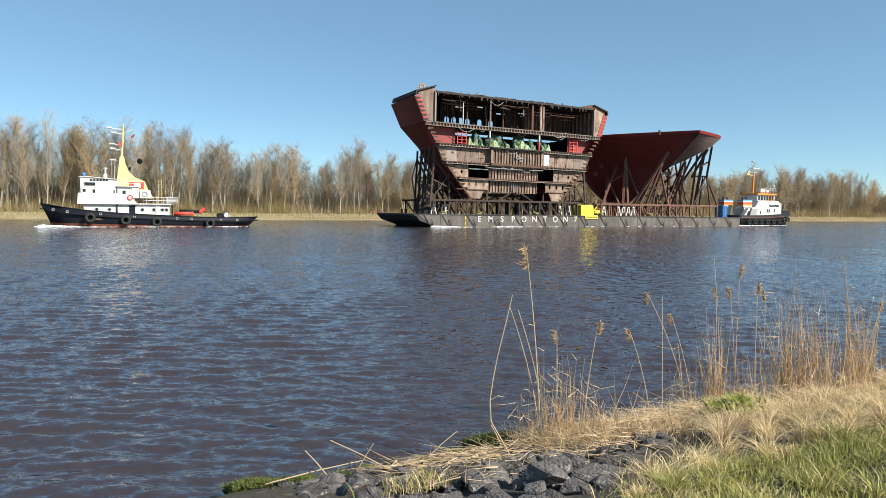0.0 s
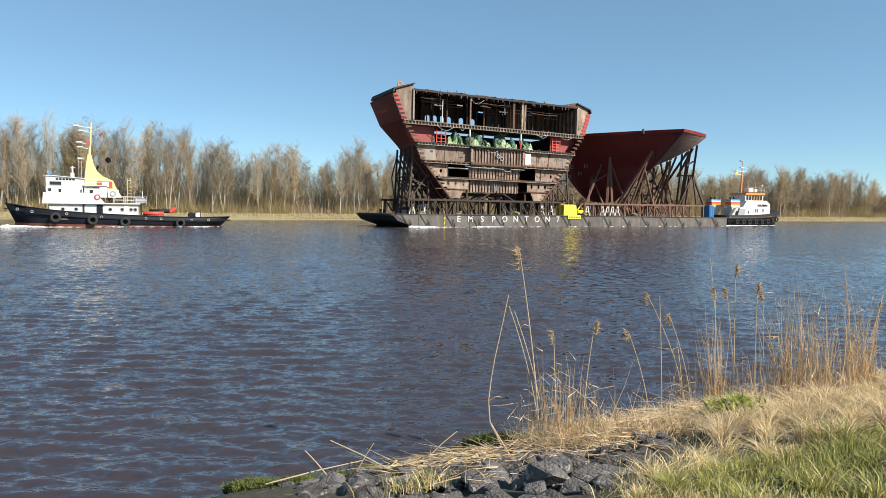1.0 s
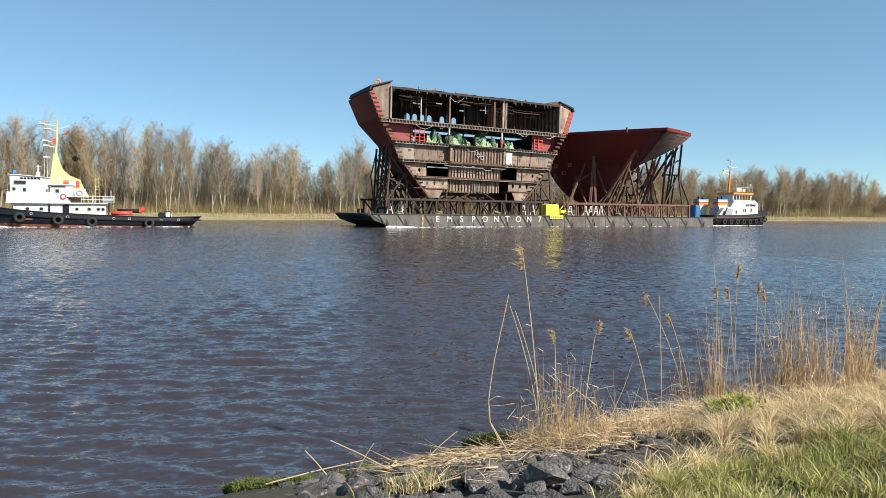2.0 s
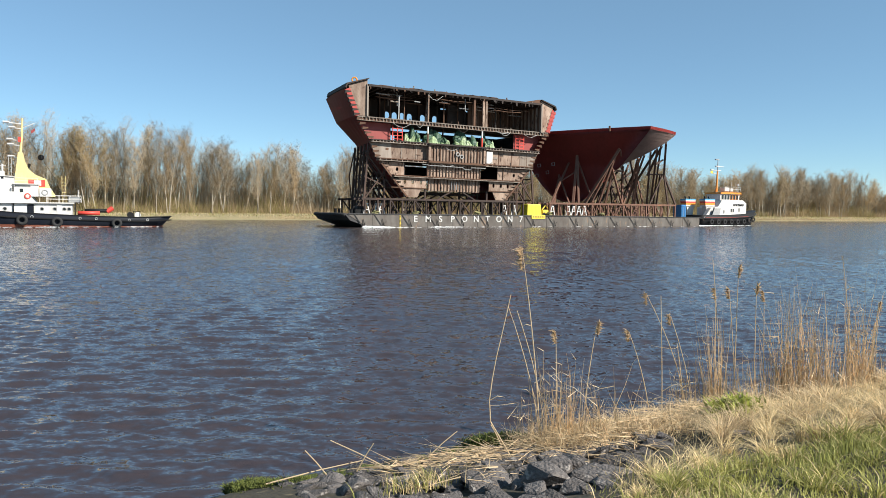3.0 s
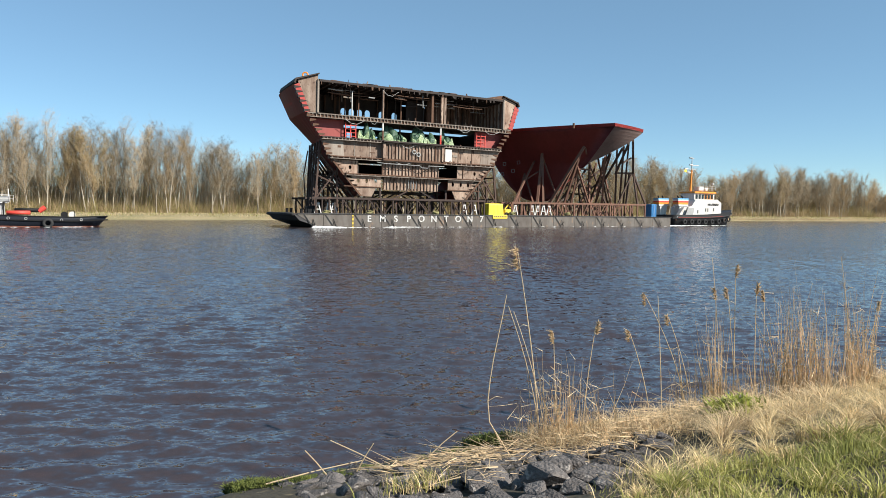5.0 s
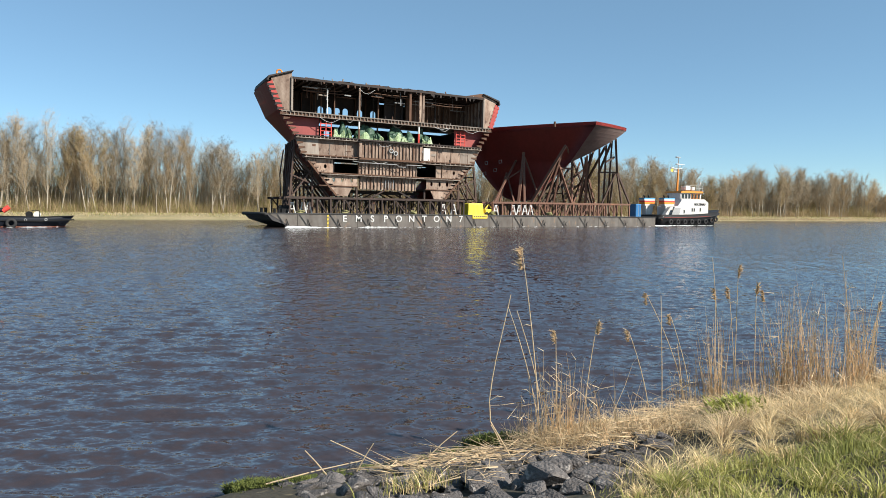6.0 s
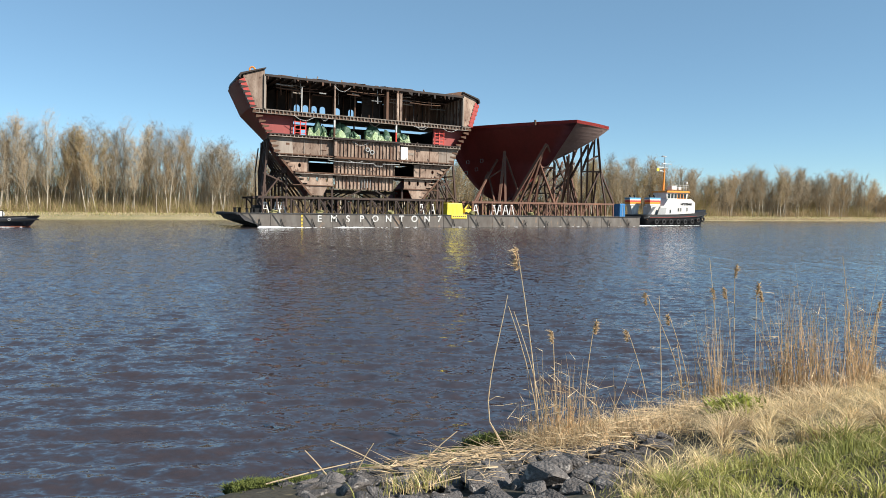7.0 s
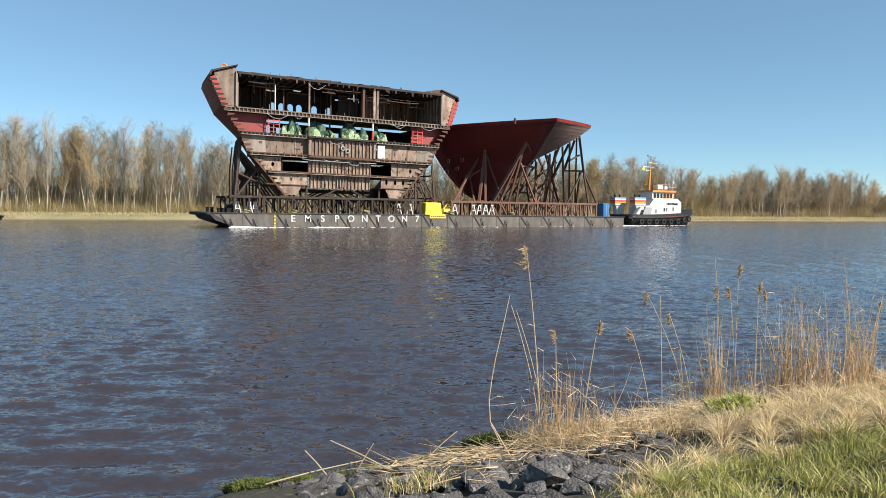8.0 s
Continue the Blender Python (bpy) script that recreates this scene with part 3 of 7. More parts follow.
def ship_section():
    ob = thing("hull_section", (MID, 115, 5), "open slice of ship hull in rusty red and tan steel", "ship section")
    for s, nm in ((-1, "port"), (1, "starboard")):
        bm = B()
        rings = []
        for k in range(7):
            u = k / 6
            rings.append([(MID + s * (f[0] + (b[0] - f[0]) * u + (0.12 * max(0, f[1] - 18) if s < 0 else 0) + 0.2 * math.sin(math.pi * u) * (f[1] > 15)), FACE + (BACK - FACE) * u, f[1] + (b[1] - f[1]) * u)
                          for f, b in zip(FRONT_PROFILE, BACK_PROFILE)])
        loft(bm, rings)
        thick(bm, -0.18 * s)
        shell = part("hull_plating", bm, M_RED, ob, "dull red outer plating")
        # top corner: sheer strake turning in to the deck
        bm = B()
        a = FRONT_PROFILE[0]
        rings = []
        for k in range(5):
            u = k / 4
            y = FACE - 0.4 + (BACK - FACE) * u
            o = (21.6 if s < 0 else 21.0) - 0.5 * u
            peak = (25.25 if s < 0 else 25.0) - 0.5 * u
            rings.append([(MID + s * o, y, 23.3), (MID + s * (o - 0.25), y, 24.0), (MID + s * 17.45, y, peak), (MID + s * 17.45, y, peak - 0.16), (MID + s * (o - 0.4), y, 23.75), (MID + s * (o - 0.2), y, 23.1)])
        loft(bm, rings, True, True)
        part("sheer_strake", bm, M_DARK, ob)
        # red edge strip and saw-toothed brackets along the cut
        bm = B()
        w = 0.55 if s < 0 else 0.0
        prism(bm, [(MID + s * (20.95 + w), 22.9), (MID + s * (20.15 + w), 23.3), (MID + s * 18.9, 18.8), (MID + s * 19.62, 18.6)], FACE - 0.06, FACE + 0.1)
        part("edge_strip", bm, M_RED_BRIGHT, ob, "bright red primed edge")
        for (o0, z0), (o1, z1) in zip(FRONT_PROFILE, FRONT_PROFILE[1:]):
            n = max(3, int((z0 - z1) / 0.72))
            for i in range(n):
                u = (i + 0.5) / n
                o, z = o0 + (o1 - o0) * u, z0 + (z1 - z0) * u
                o += 0.12 * max(0, z - 18) if s < 0 else 0
                bm = B()
                prism(bm, [(MID + s * (o + 0.05), z - 0.3), (MID + s * (o + 0.02), z + 0.18), (MID + s * (o - 1.0), z + 0.14), (MID + s * (o - 1.0), z - 0.04)], FACE - 0.1, FACE + 0.5)
                part("frame_bracket", bm, (M_RED_BRIGHT if s > 0 else M_DARK) if z > 18.6 else (M_PLATE if z < 12 else M_RUST), shell)
        # upper wing wall
        bm = B()
        prism(bm, [(MID + s * (20.4 + w), 23.75), (MID + s * 17.6, 24.95 - 0.2 * (s > 0)), (MID + s * 17.6, 18.7), (MID + s * 19.1, 18.8)], FACE + 0.02, FACE + 0.2)
        part("wing_panel", bm, M_PLATE, ob, "tan primed wing panel")
        bm = B()
        box(bm, MID + s * 17.6 - 0.14, MID + s * 17.6 + 0.14, FACE - 0.3, FACE + 0.3, 18.7, 24.2)
        part("wing_post", bm, M_PLATE_GREY, ob)
        # inner side wall of the upper deck
        bm = B()
        box(bm, MID + s * 17.6 - 0.1, MID + s * 17.6 + 0.1, FACE + 0.3, BACK, 18.7, 24.2)
        part("side_bulkhead", bm, M_RUST, ob)
        for i in range(8):
            bm = B()
            yy = FACE + 1.0 + 1.25 * i
            box(bm, MID + s * 17.3 - 0.2, MID + s * 17.3 + 0.2, yy, yy + 0.12, 18.7, 24.0)
            part("side_frame", bm, M_PLATE, ob)
        # red wall on the second level
        bm = B()
        prism(bm, [(MID + s * 18.9, 18.0), (MID + s * 12.6, 18.0), (MID + s * 12.6, 14.85), (MID + s * 16.9, 14.85)], FACE + 1.6, FACE + 1.75)
        part("bulkhead", bm, M_RED, ob, "red painted bulkhead")
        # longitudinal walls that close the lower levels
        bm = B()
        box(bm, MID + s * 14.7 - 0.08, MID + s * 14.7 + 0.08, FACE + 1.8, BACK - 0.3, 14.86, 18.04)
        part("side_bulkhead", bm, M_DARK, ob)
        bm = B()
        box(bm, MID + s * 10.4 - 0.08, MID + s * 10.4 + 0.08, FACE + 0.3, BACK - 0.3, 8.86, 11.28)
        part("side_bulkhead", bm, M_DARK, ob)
        # box wing, third level
        bm = B()
        prism(bm, [(MID + s * 17.0, 14.35), (MID + s * 6.2, 14.35), (MID + s * 6.2, 11.75), (MID + s * 15.8, 11.75)], FACE + 0.05, FACE + 0.25)
        wp = part("wing_panel", bm, M_PLATE, ob)
        for ox in (14.6, 11.2, 8.4):
            bm = B()
            box(bm, MID + s * ox - 0.06, MID + s * ox + 0.06, FACE - 0.02, FACE + 0.05, 11.8, 14.3)
            part("seam_bar", bm, M_PLATE_GREY if s < 0 else M_RUST, wp)
        bm = B()
        prism(bm, [(MID + s * 17.0, 14.35), (MID + s * 13.2, 14.35), (MID + s * 13.0, 11.75), (MID + s * 15.8, 11.75)], FACE - 0.01, FACE + 0.04)
        part("grey_patch_plate", bm, M_PLATE_GREY, ob, "grey primed corner plate")
        # triangular webs, fourth level, with a manhole
        plate_with_holes(ob, [(MID + s * 14.6, 11.1), (MID + s * 10.6, 11.1), (MID + s * 10.6, 8.9), (MID + s * 12.9, 8.9)], [(MID + s * 11.9, 9.9, 0.24, 0.36)], FACE + 0.1, M_PLATE)
        if s > 0:
            bm = B()
            box(bm, MID + 8.3, MID + 10.56, FACE + 0.08, FACE + 0.22, 8.9, 11.1)
            wp = part("web_plate", bm, M_PLATE, ob)
            bm = B()
            box(bm, MID + 9.4, MID + 9.52, FACE - 0.06, FACE + 0.08, 8.95, 11.05)
            part("stiffener", bm, M_RUST, wp)
        # lower box with ovals
        plate_with_holes(ob, [(MID + s * 12.8, 8.55), (MID + s * 6.4, 8.55), (MID + s * 6.4, 6.75), (MID + s * 11.5, 6.75)],
                         [(MID + s * o, 7.75, 0.23, 0.45) for o in (7.4, 9.0, 10.5)] + [(MID + s * 11.75, 8.1, 0.2, 0.2)], FACE - 0.1, M_PLATE)
        bm = B()
        prism(bm, [(MID + s * 11.4, 6.65), (MID + s * 7.2, 6.65), (MID + s * 8.0, 5.0), (MID + s * 10.0, 5.0)], FACE, FACE + 0.2)
        part("bottom_web", bm, M_PLATE, ob)
        bm = B()
        box(bm, MID + s * 9.6 - 3.4, MID + s * 9.6 + 3.4, FACE - 0.2, BACK, 6.6, 6.75)
        part("tank_top", bm, M_RUST, ob)
        bm = B()
        beam(bm, (MID + s * 15.4, FACE - 0.1, 11.4), (MID + s * 10.0, FACE - 0.1, 5.0), 0.3, 0.3)
        part("bilge_bar", bm, M_RUST, ob)
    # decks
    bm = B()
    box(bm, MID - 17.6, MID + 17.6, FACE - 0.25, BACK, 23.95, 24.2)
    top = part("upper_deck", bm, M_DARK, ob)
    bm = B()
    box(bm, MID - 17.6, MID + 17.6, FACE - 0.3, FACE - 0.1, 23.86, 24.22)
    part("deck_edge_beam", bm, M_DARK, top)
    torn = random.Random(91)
    for i in range(30):   # dark and rusty stubs of frames hanging from the cut edge
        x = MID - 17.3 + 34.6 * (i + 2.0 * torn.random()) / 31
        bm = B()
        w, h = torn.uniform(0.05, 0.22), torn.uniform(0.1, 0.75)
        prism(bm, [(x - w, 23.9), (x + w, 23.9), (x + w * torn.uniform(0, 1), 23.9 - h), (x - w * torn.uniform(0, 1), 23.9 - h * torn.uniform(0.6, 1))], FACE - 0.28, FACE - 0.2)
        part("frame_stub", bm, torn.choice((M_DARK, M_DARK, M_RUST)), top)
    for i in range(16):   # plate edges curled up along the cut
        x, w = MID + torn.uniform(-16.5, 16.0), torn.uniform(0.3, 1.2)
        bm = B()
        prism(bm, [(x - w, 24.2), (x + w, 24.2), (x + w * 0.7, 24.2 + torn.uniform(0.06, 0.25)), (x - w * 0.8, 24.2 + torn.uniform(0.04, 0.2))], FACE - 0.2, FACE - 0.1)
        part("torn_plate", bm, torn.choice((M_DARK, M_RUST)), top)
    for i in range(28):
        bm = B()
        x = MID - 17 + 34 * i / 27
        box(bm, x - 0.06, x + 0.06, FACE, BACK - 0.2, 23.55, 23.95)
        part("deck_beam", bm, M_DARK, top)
    for x in (70.0, 78.2):
        bm = B()
        disc(bm, (x, 113.0, 24.4), (0, 0, 1), 1.9, 0.4, 20)
        disc(bm, (x, 113.0, 24.66), (0, 0, 1), 1.5, 0.12, 20)
        part("deck_hatch", bm, M_RUST, ob, "round rusty deck hatch")
    bm = B()
    torus(bm, (MID - 19.0, FACE + 2.5, 25.2), (0.4, 1, 0), 0.42, 0.13)
    part("lifting_eye", bm, M_ORANGE, ob, "orange lifting eye")
    bm = B()
    prism(bm, [(MID + 13.6, 24.2), (MID + 17.6, 24.2), (MID + 17.6, 25.0), (MID + 16.9, 24.95)], FACE, BACK - 3)
    part("deck_coaming", bm, M_RUST, ob)
    girder(ob, MID - 19.3, MID + 19.3, FACE - 0.05, 18.05, 18.7, M_PLATE_GREY, "tween_deck", back=18.8)
    girder(ob, MID - 17.0, MID + 17.0, FACE - 0.75, 14.45, 14.85, M_DARK, "lower_deck", back=15.0)
    girder(ob, MID - 15.6, MID + 15.6, FACE - 0.8, 11.3, 11.7, M_RUST, "platform_deck", 1.0, back=13.0)
    girder(ob, MID - 12.8, MID + 12.8, FACE - 0.7, 8.6, 8.85, M_RUST, "tank_deck", 1.2, back=11.0)
    # back walls, with openings to the sky
    def back_wall(z0, z1, half, openings, mat, name="back_bulkhead"):
        y0, y1 = BACK - 0.3, BACK - 0.15
        at = MID - half
        for x, z, w, h, arch in sorted(openings):
            bm = B()
            box(bm, at, x - w, y0, y1, z0, z1)
            part(name, bm, mat, ob)
            bm = B()
            box(bm, x - w, x + w, y0, y1, z0, z - h)
            part(name, bm, mat, ob)
            bm = B()
            if arch:
                prism(bm, [(x - w, z1), (x - w, z + h - w)] + [(x - w * math.cos(a), z + h - w + w * math.sin(a)) for a in (math.pi * i / 10 for i in range(1, 10))] + [(x + w, z + h - w), (x + w, z1)], y0, y1)
            else:
                box(bm, x - w, x + w, y0, y1, z + h, z1)
            part(name, bm, mat, ob)
            at = x + w
        bm = B()
        box(bm, at, MID + half, y0, y1, z0, z1)
        part(name, bm, mat, ob)
    # back walls near-black, darker than the plating in front
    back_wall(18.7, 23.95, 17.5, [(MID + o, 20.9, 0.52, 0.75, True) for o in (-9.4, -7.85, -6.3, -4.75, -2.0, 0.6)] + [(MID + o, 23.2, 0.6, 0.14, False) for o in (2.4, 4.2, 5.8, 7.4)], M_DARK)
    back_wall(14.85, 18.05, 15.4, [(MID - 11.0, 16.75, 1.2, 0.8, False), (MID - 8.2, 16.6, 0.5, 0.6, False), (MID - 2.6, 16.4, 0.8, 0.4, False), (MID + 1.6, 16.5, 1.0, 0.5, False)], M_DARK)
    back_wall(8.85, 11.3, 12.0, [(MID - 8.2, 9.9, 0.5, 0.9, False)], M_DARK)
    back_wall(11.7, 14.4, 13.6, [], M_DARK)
    # vertical frames on the upper back wall
    for i in range(18):
        x = MID - 17 + 2.0 * i
        if any(abs(x - MID - o) < 0.7 for o in (-9.4, -7.85, -6.3, -4.75, -2.0, 0.6)):
            continue
        bm = B()
        box(bm, x - 0.1, x + 0.1, BACK - 0.8, BACK - 0.3, 18.7, 23.9)
        part("wall_frame", bm, M_RUST, ob)
    # partition block to starboard
    corrugated(ob, MID + 4.4, MID + 7.2, FACE + 5.0, 18.7, 23.6, M_RUST, 0.7)
    corrugated(ob, MID + 8.4, MID + 17.3, FACE + 8.0, 18.7, 23.5, M_RUST, 0.75)
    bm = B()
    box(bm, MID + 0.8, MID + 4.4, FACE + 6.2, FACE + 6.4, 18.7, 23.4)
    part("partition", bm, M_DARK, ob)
    # posts
    for x, y, r, z0, z1, m in ((66.3, FACE + 0.2, 0.17, 18.7, 23.9, M_YELLOW), (66.3, FACE + 0.2, 0.17, 16.6, 18.05, M_WHITE), (66.3, FACE + 0.2, 0.19, 14.85, 16.6, M_RUST),
                              (61.0, FACE + 0.9, 0.1, 18.7, 23.0, M_WHITE), (70.7, FACE + 3.0, 0.15, 14.85, 18.05, M_RUST), (70.8, FACE + 3, 0.14, 18.7, 23.9, M_RUST),
                              (77.3, FACE + 0.2, 0.17, 16.6, 18.05, M_WHITE), (77.3, FACE + 0.2, 0.17, 14.85, 16.6, M_SIGNAL_RED), (64.8, FACE + 3, 0.12, 14.85, 18.05, M_RUST)):
        bm = B()
        tube(bm, [(x, y, z0), (x, y, z1)], r, 8)
        part("post", bm, m if m is not M_YELLOW else M_PLATE, ob)
    for x in (75.6, 77.5, 78.1):
        bm = B()
        box(bm, x - 0.2, x + 0.2, FACE + 0.1, FACE + 0.5, 18.7, 23.9)
        part("column", bm, M_PLATE if x > 76 else M_RUST, ob)
    # pipes under the deckhead
    for y, z, x0, x1 in ((FACE + 0.6, 23.1, 68, 75.5), (FACE + 1.2, 22.7, 79, 88), (FACE + 0.8, 22.2, 80, 86), (FACE + 1.5, 22.5, 57, 65.5), (FACE + 2, 23.0, 58, 64), (FACE + 0.9, 22.9, 71, 76)):
        bm = B()
        tube(bm, [(x0, y, z), ((x0 + x1) / 2, y, z - 0.12), (x1, y, z)], 0.07, 6)
        part("pipe", bm, M_RUST, ob)
    rng = random.Random(19)
    for i in range(34):   # runs of pipe and cable tray below the deckhead
        x, y, z = MID + rng.uniform(-16.5, 14), FACE + rng.uniform(0.4, 7), rng.uniform(21.9, 23.5)
        l = rng.uniform(1.0, 5.0)
        bm = B()
        if rng.random() < 0.6:
            tube(bm, [(x, y, z), (min(x + l, MID + 17), y, z - rng.uniform(-0.1, 0.2))], rng.uniform(0.04, 0.13), 6)
        else:
            tube(bm, [(x, y, 23.8), (x + 0.1, y, z - rng.uniform(0.2, 1.4))], rng.uniform(0.04, 0.1), 6)
        part("pipe", bm, rng.choice((M_GREY, M_DARK, M_RUST, M_PLATE_GREY)), ob)
    for i in range(16):   # frames standing along the upper deck
        x, y = MID + rng.uniform(-16.5, 16.5), FACE + rng.uniform(2.0, 9)
        bm = B()
        box(bm, x - 0.08, x + 0.08, y, y + 0.2, 18.7, 23.9)
        part("frame_bar", bm, rng.choice((M_DARK, M_RUST)), ob)
    # centre bulkheads
    corrugated(ob, 66.4, 77.2, FACE - 0.7, 11.7, 14.45, M_PLATE)
    corrugated(ob, 66.2, 77.0, FACE + 0.1, 8.85, 11.2, M_PLATE)
    corrugated(ob, 66.6, 77.0, FACE + 0.4, 6.3, 8.5, M_PLATE)
    for x in (66.2, 77.3):
        bm = B()
        box(bm, x - 0.22, x + 0.22, FACE - 1.0, FACE, 11.7, 14.4)
        part("edge_column", bm, M_PLATE, ob)
    bm = B()
    box(bm, 78.0, 79.3, FACE - 0.45, FACE - 0.05, 11.8, 14.1, 0.05)
    part("white_cabinet", bm, M_WHITE, ob, "white painted cabinet")
    for x, z in ((71.7, 13.1), (72.5, 12.7)):
        bm = B()
        torus(bm, (x, FACE - 1.0, z), (0, 1, 0), 0.32, 0.11)
        part("flange_ring", bm, M_GREY, ob)
    bm = B()
    tube(bm, [(65.0, FACE - 0.6, 11.0), (66.2, FACE - 1.0, 10.8), (72.8, FACE - 1.0, 10.75), (73.2, FACE - 1.0, 10.4), (74.4, FACE - 1.0, 10.4), (74.5, FACE - 1.0, 10.8), (77.6, FACE - 0.9, 10.85)], 0.07, 6)
    part("pipe", bm, M_GREY, ob)
    for x in (71.2, 71.7, 72.2, 72.7):
        bm = B()
        tube(bm, [(x, FACE + 0.1, 6.6), (x, FACE + 0.1, 8.1)], 0.06, 6)
        part("pipe", bm, M_GREY, ob)
    # deck lip over the centre bulkhead, loose cables and offcuts along the cut edges
    bm = B()
    box(bm, 65.9, 77.7, FACE - 1.45, FACE - 0.72, 14.5, 14.72)
    part("deck_lip", bm, M_DARK, ob)
    bm = B()
    box(bm, 65.9, 77.7, FACE - 1.3, FACE - 0.78, 11.3, 11.5)
    part("deck_lip", bm, M_RUST, ob)
    rng = random.Random(8)
    for i in range(26):
        x = MID + rng.uniform(-16, 16)
        z, lip = rng.choice(((24.2, -0.1), (18.7, 0.1), (14.85, -0.5), (11.7, -0.5)))
        if z < 12 and abs(x - MID) > 13:
            continue
        bm = B()
        h = rng.uniform(0.15, 0.6)
        beam(bm, (x, FACE + lip, z), (x + rng.uniform(-0.2, 0.2), FACE + lip, z + h), rng.uniform(0.06, 0.2))
        part("offcut", bm, rng.choice((M_RUST, M_DARK, M_PLATE_GREY)), ob)
    for i in range(14):
        x = MID + rng.uniform(-15, 14)
        z = rng.choice((23.5, 23.4, 18.0, 14.4, 11.2))
        if z < 12 and abs(x - MID) > 11:
            continue
        l, sag = rng.uniform(1.0, 3.5), rng.uniform(0.2, 0.9)
        y = FACE - (0.2 if z > 17 else 1.0)
        bm = B()
        tube(bm, [(x, y, z), (x + l * 0.3, y, z - sag * 0.85), (x + l * 0.6, y, z - sag), (x + l, y, z)], 0.04, 5)
        part("cable", bm, rng.choice((M_DARK, M_GREY)), ob)
    for i in range(6):
        s, o, z = rng.choice((-1, 1)), rng.uniform(7, 15), rng.uniform(11.9, 13.8)
        if o > 15.9 - (14.4 - z) * 0.4:
            continue
        bm = B()
        w = rng.uniform(0.15, 0.5)
        box(bm, MID + s * o - w, MID + s * o + w, FACE - 0.03, FACE + 0.04, z, z + rng.uniform(0.1, 0.4))
        part("weld_patch", bm, rng.choice((M_RUST, M_DARK, M_PLATE_GREY)), ob)
    # ladders and scaffold towers in red
    for x0 in (59.9, 85.0):
        for x in (x0, x0 + 0.9, x0 + 1.8):
            bm = B()
            beam(bm, (x, FACE + 0.8, 14.85), (x, FACE + 0.8, 17.6), 0.13)
            part("scaffold_post", bm, M_SIGNAL_RED, ob)
        for z in (15.3, 15.9, 16.5, 17.1):
            bm = B()
            beam(bm, (x0, FACE + 0.75, z), (x0 + 1.8, FACE + 0.75, z), 0.1)
            part("scaffold_rail", bm, M_SIGNAL_RED, ob)
    # bottom keel structure
    bm = B()
    box(bm, 65.6, 79.4, FACE + 4.0, BACK, 5.8, 6.2)
    part("keel_plate", bm, M_DARK, ob)
    return ob


def set_down(ob):
    """The section lists a little towards the barge's stern; it and its load lean together."""
    seat = Vector((MID, 115, 5))
    lean = Matrix.Translation(seat) @ Matrix.Rotation(radians(0.85), 4, 'Y') @ Matrix.Diagonal((1, 1, 0.965, 1)) @ Matrix.Translation(-seat)
    place = lean @ Matrix.Translation(ob.location)
    ob.location = place.translation
    ob.rotation_euler = (0, radians(0.85), 0)
    ob.scale = (1, 1, 0.965)


SECTION = ship_section()
set_down(SECTION)
MOVERS.append((SECTION, 0.0))


def tarp(x, y, w, h, label, mats):
    """A machine under draped sheeting."""
    bm = B()
    rings = []
    n = 26
    for u, s in ((0, 1.05), (0.15, 0.98), (0.3, 0.92), (0.45, 0.93), (0.6, 0.84), (0.75, 0.78), (0.88, 0.6), (0.97, 0.34), (1.0, 0.1)):
        r = []
        for i in range(n):
            a = 2 * math.pi * i / n
            c = 1 + 0.5 * noise.noise((x * 1.7 + math.cos(a) * 1.5, math.sin(a) * 1.5, u * 1.8)) + 0.22 * noise.noise((x * 3.1 + math.cos(a) * 4.5, math.sin(a) * 4.5, u * 5)) + (0.09 if i % 2 else -0.09) * (1 - 0.7 * u)
            top = 1 + 0.5 * noise.noise((x * 1.3, math.cos(a) * 1.1, math.sin(a) * 1.1)) + 0.3 * math.cos(a + x) * u
            r.append((x + w / 2 * s * c * math.cos(a) + 0.5 * u * math.sin(x * 3), y + 1.1 * s * c * math.sin(a), 14.86 + min(3.0, h * u * top)))
        rings.append(r)
    loft(bm, rings, True, True)
    ob = solo("covered_machine", bm, mats[0], (x, y, 14.86), label, "tarpaulin", "covered machines")
    bm = B()
    rings = []
    for k, (u, s) in enumerate(((0, 1.25), (0.12, 1.16), (0.3, 1.1), (0.42, 0.98))):
        r = []
        for i in range(7):
            a = math.pi * (1.15 + 0.6 * i / 6)
            c = 1 + (0.1 if i % 2 else -0.06) + 0.1 * math.sin(5 * u + i + x)
            r.append((x + w / 2 * s * c * math.cos(a), y - 0.08 + 1.1 * s * c * math.sin(a), 14.9 + h * u * (1 + 0.6 * math.sin(i * 1.3 + 2 * x))))
        rings.append(r)
    loft(bm, rings)
    thick(bm, 0.04)
    part("loose_sheet", bm, mats[1], ob, "pale green sheet")
    set_down(ob)
    MOVERS.append((ob, 0.0))


for tx, ty, tw, th in ((63.1, 111.6, 2.2, 2.3), (64.9, 111.9, 1.5, 1.5), (67.4, 111.4, 3.2, 2.1), (70.4, 112.0, 1.8, 1.4), (73.4, 111.6, 3.0, 2.5), (75.4, 111.2, 2.8, 1.5), (79.2, 111.5, 2.4, 2.1)):
    tarp(tx, ty, tw, th, "machine wrapped in dark and pale green tarpaulin, inside the hull section", (M_TARP, M_TARP_LIGHT))


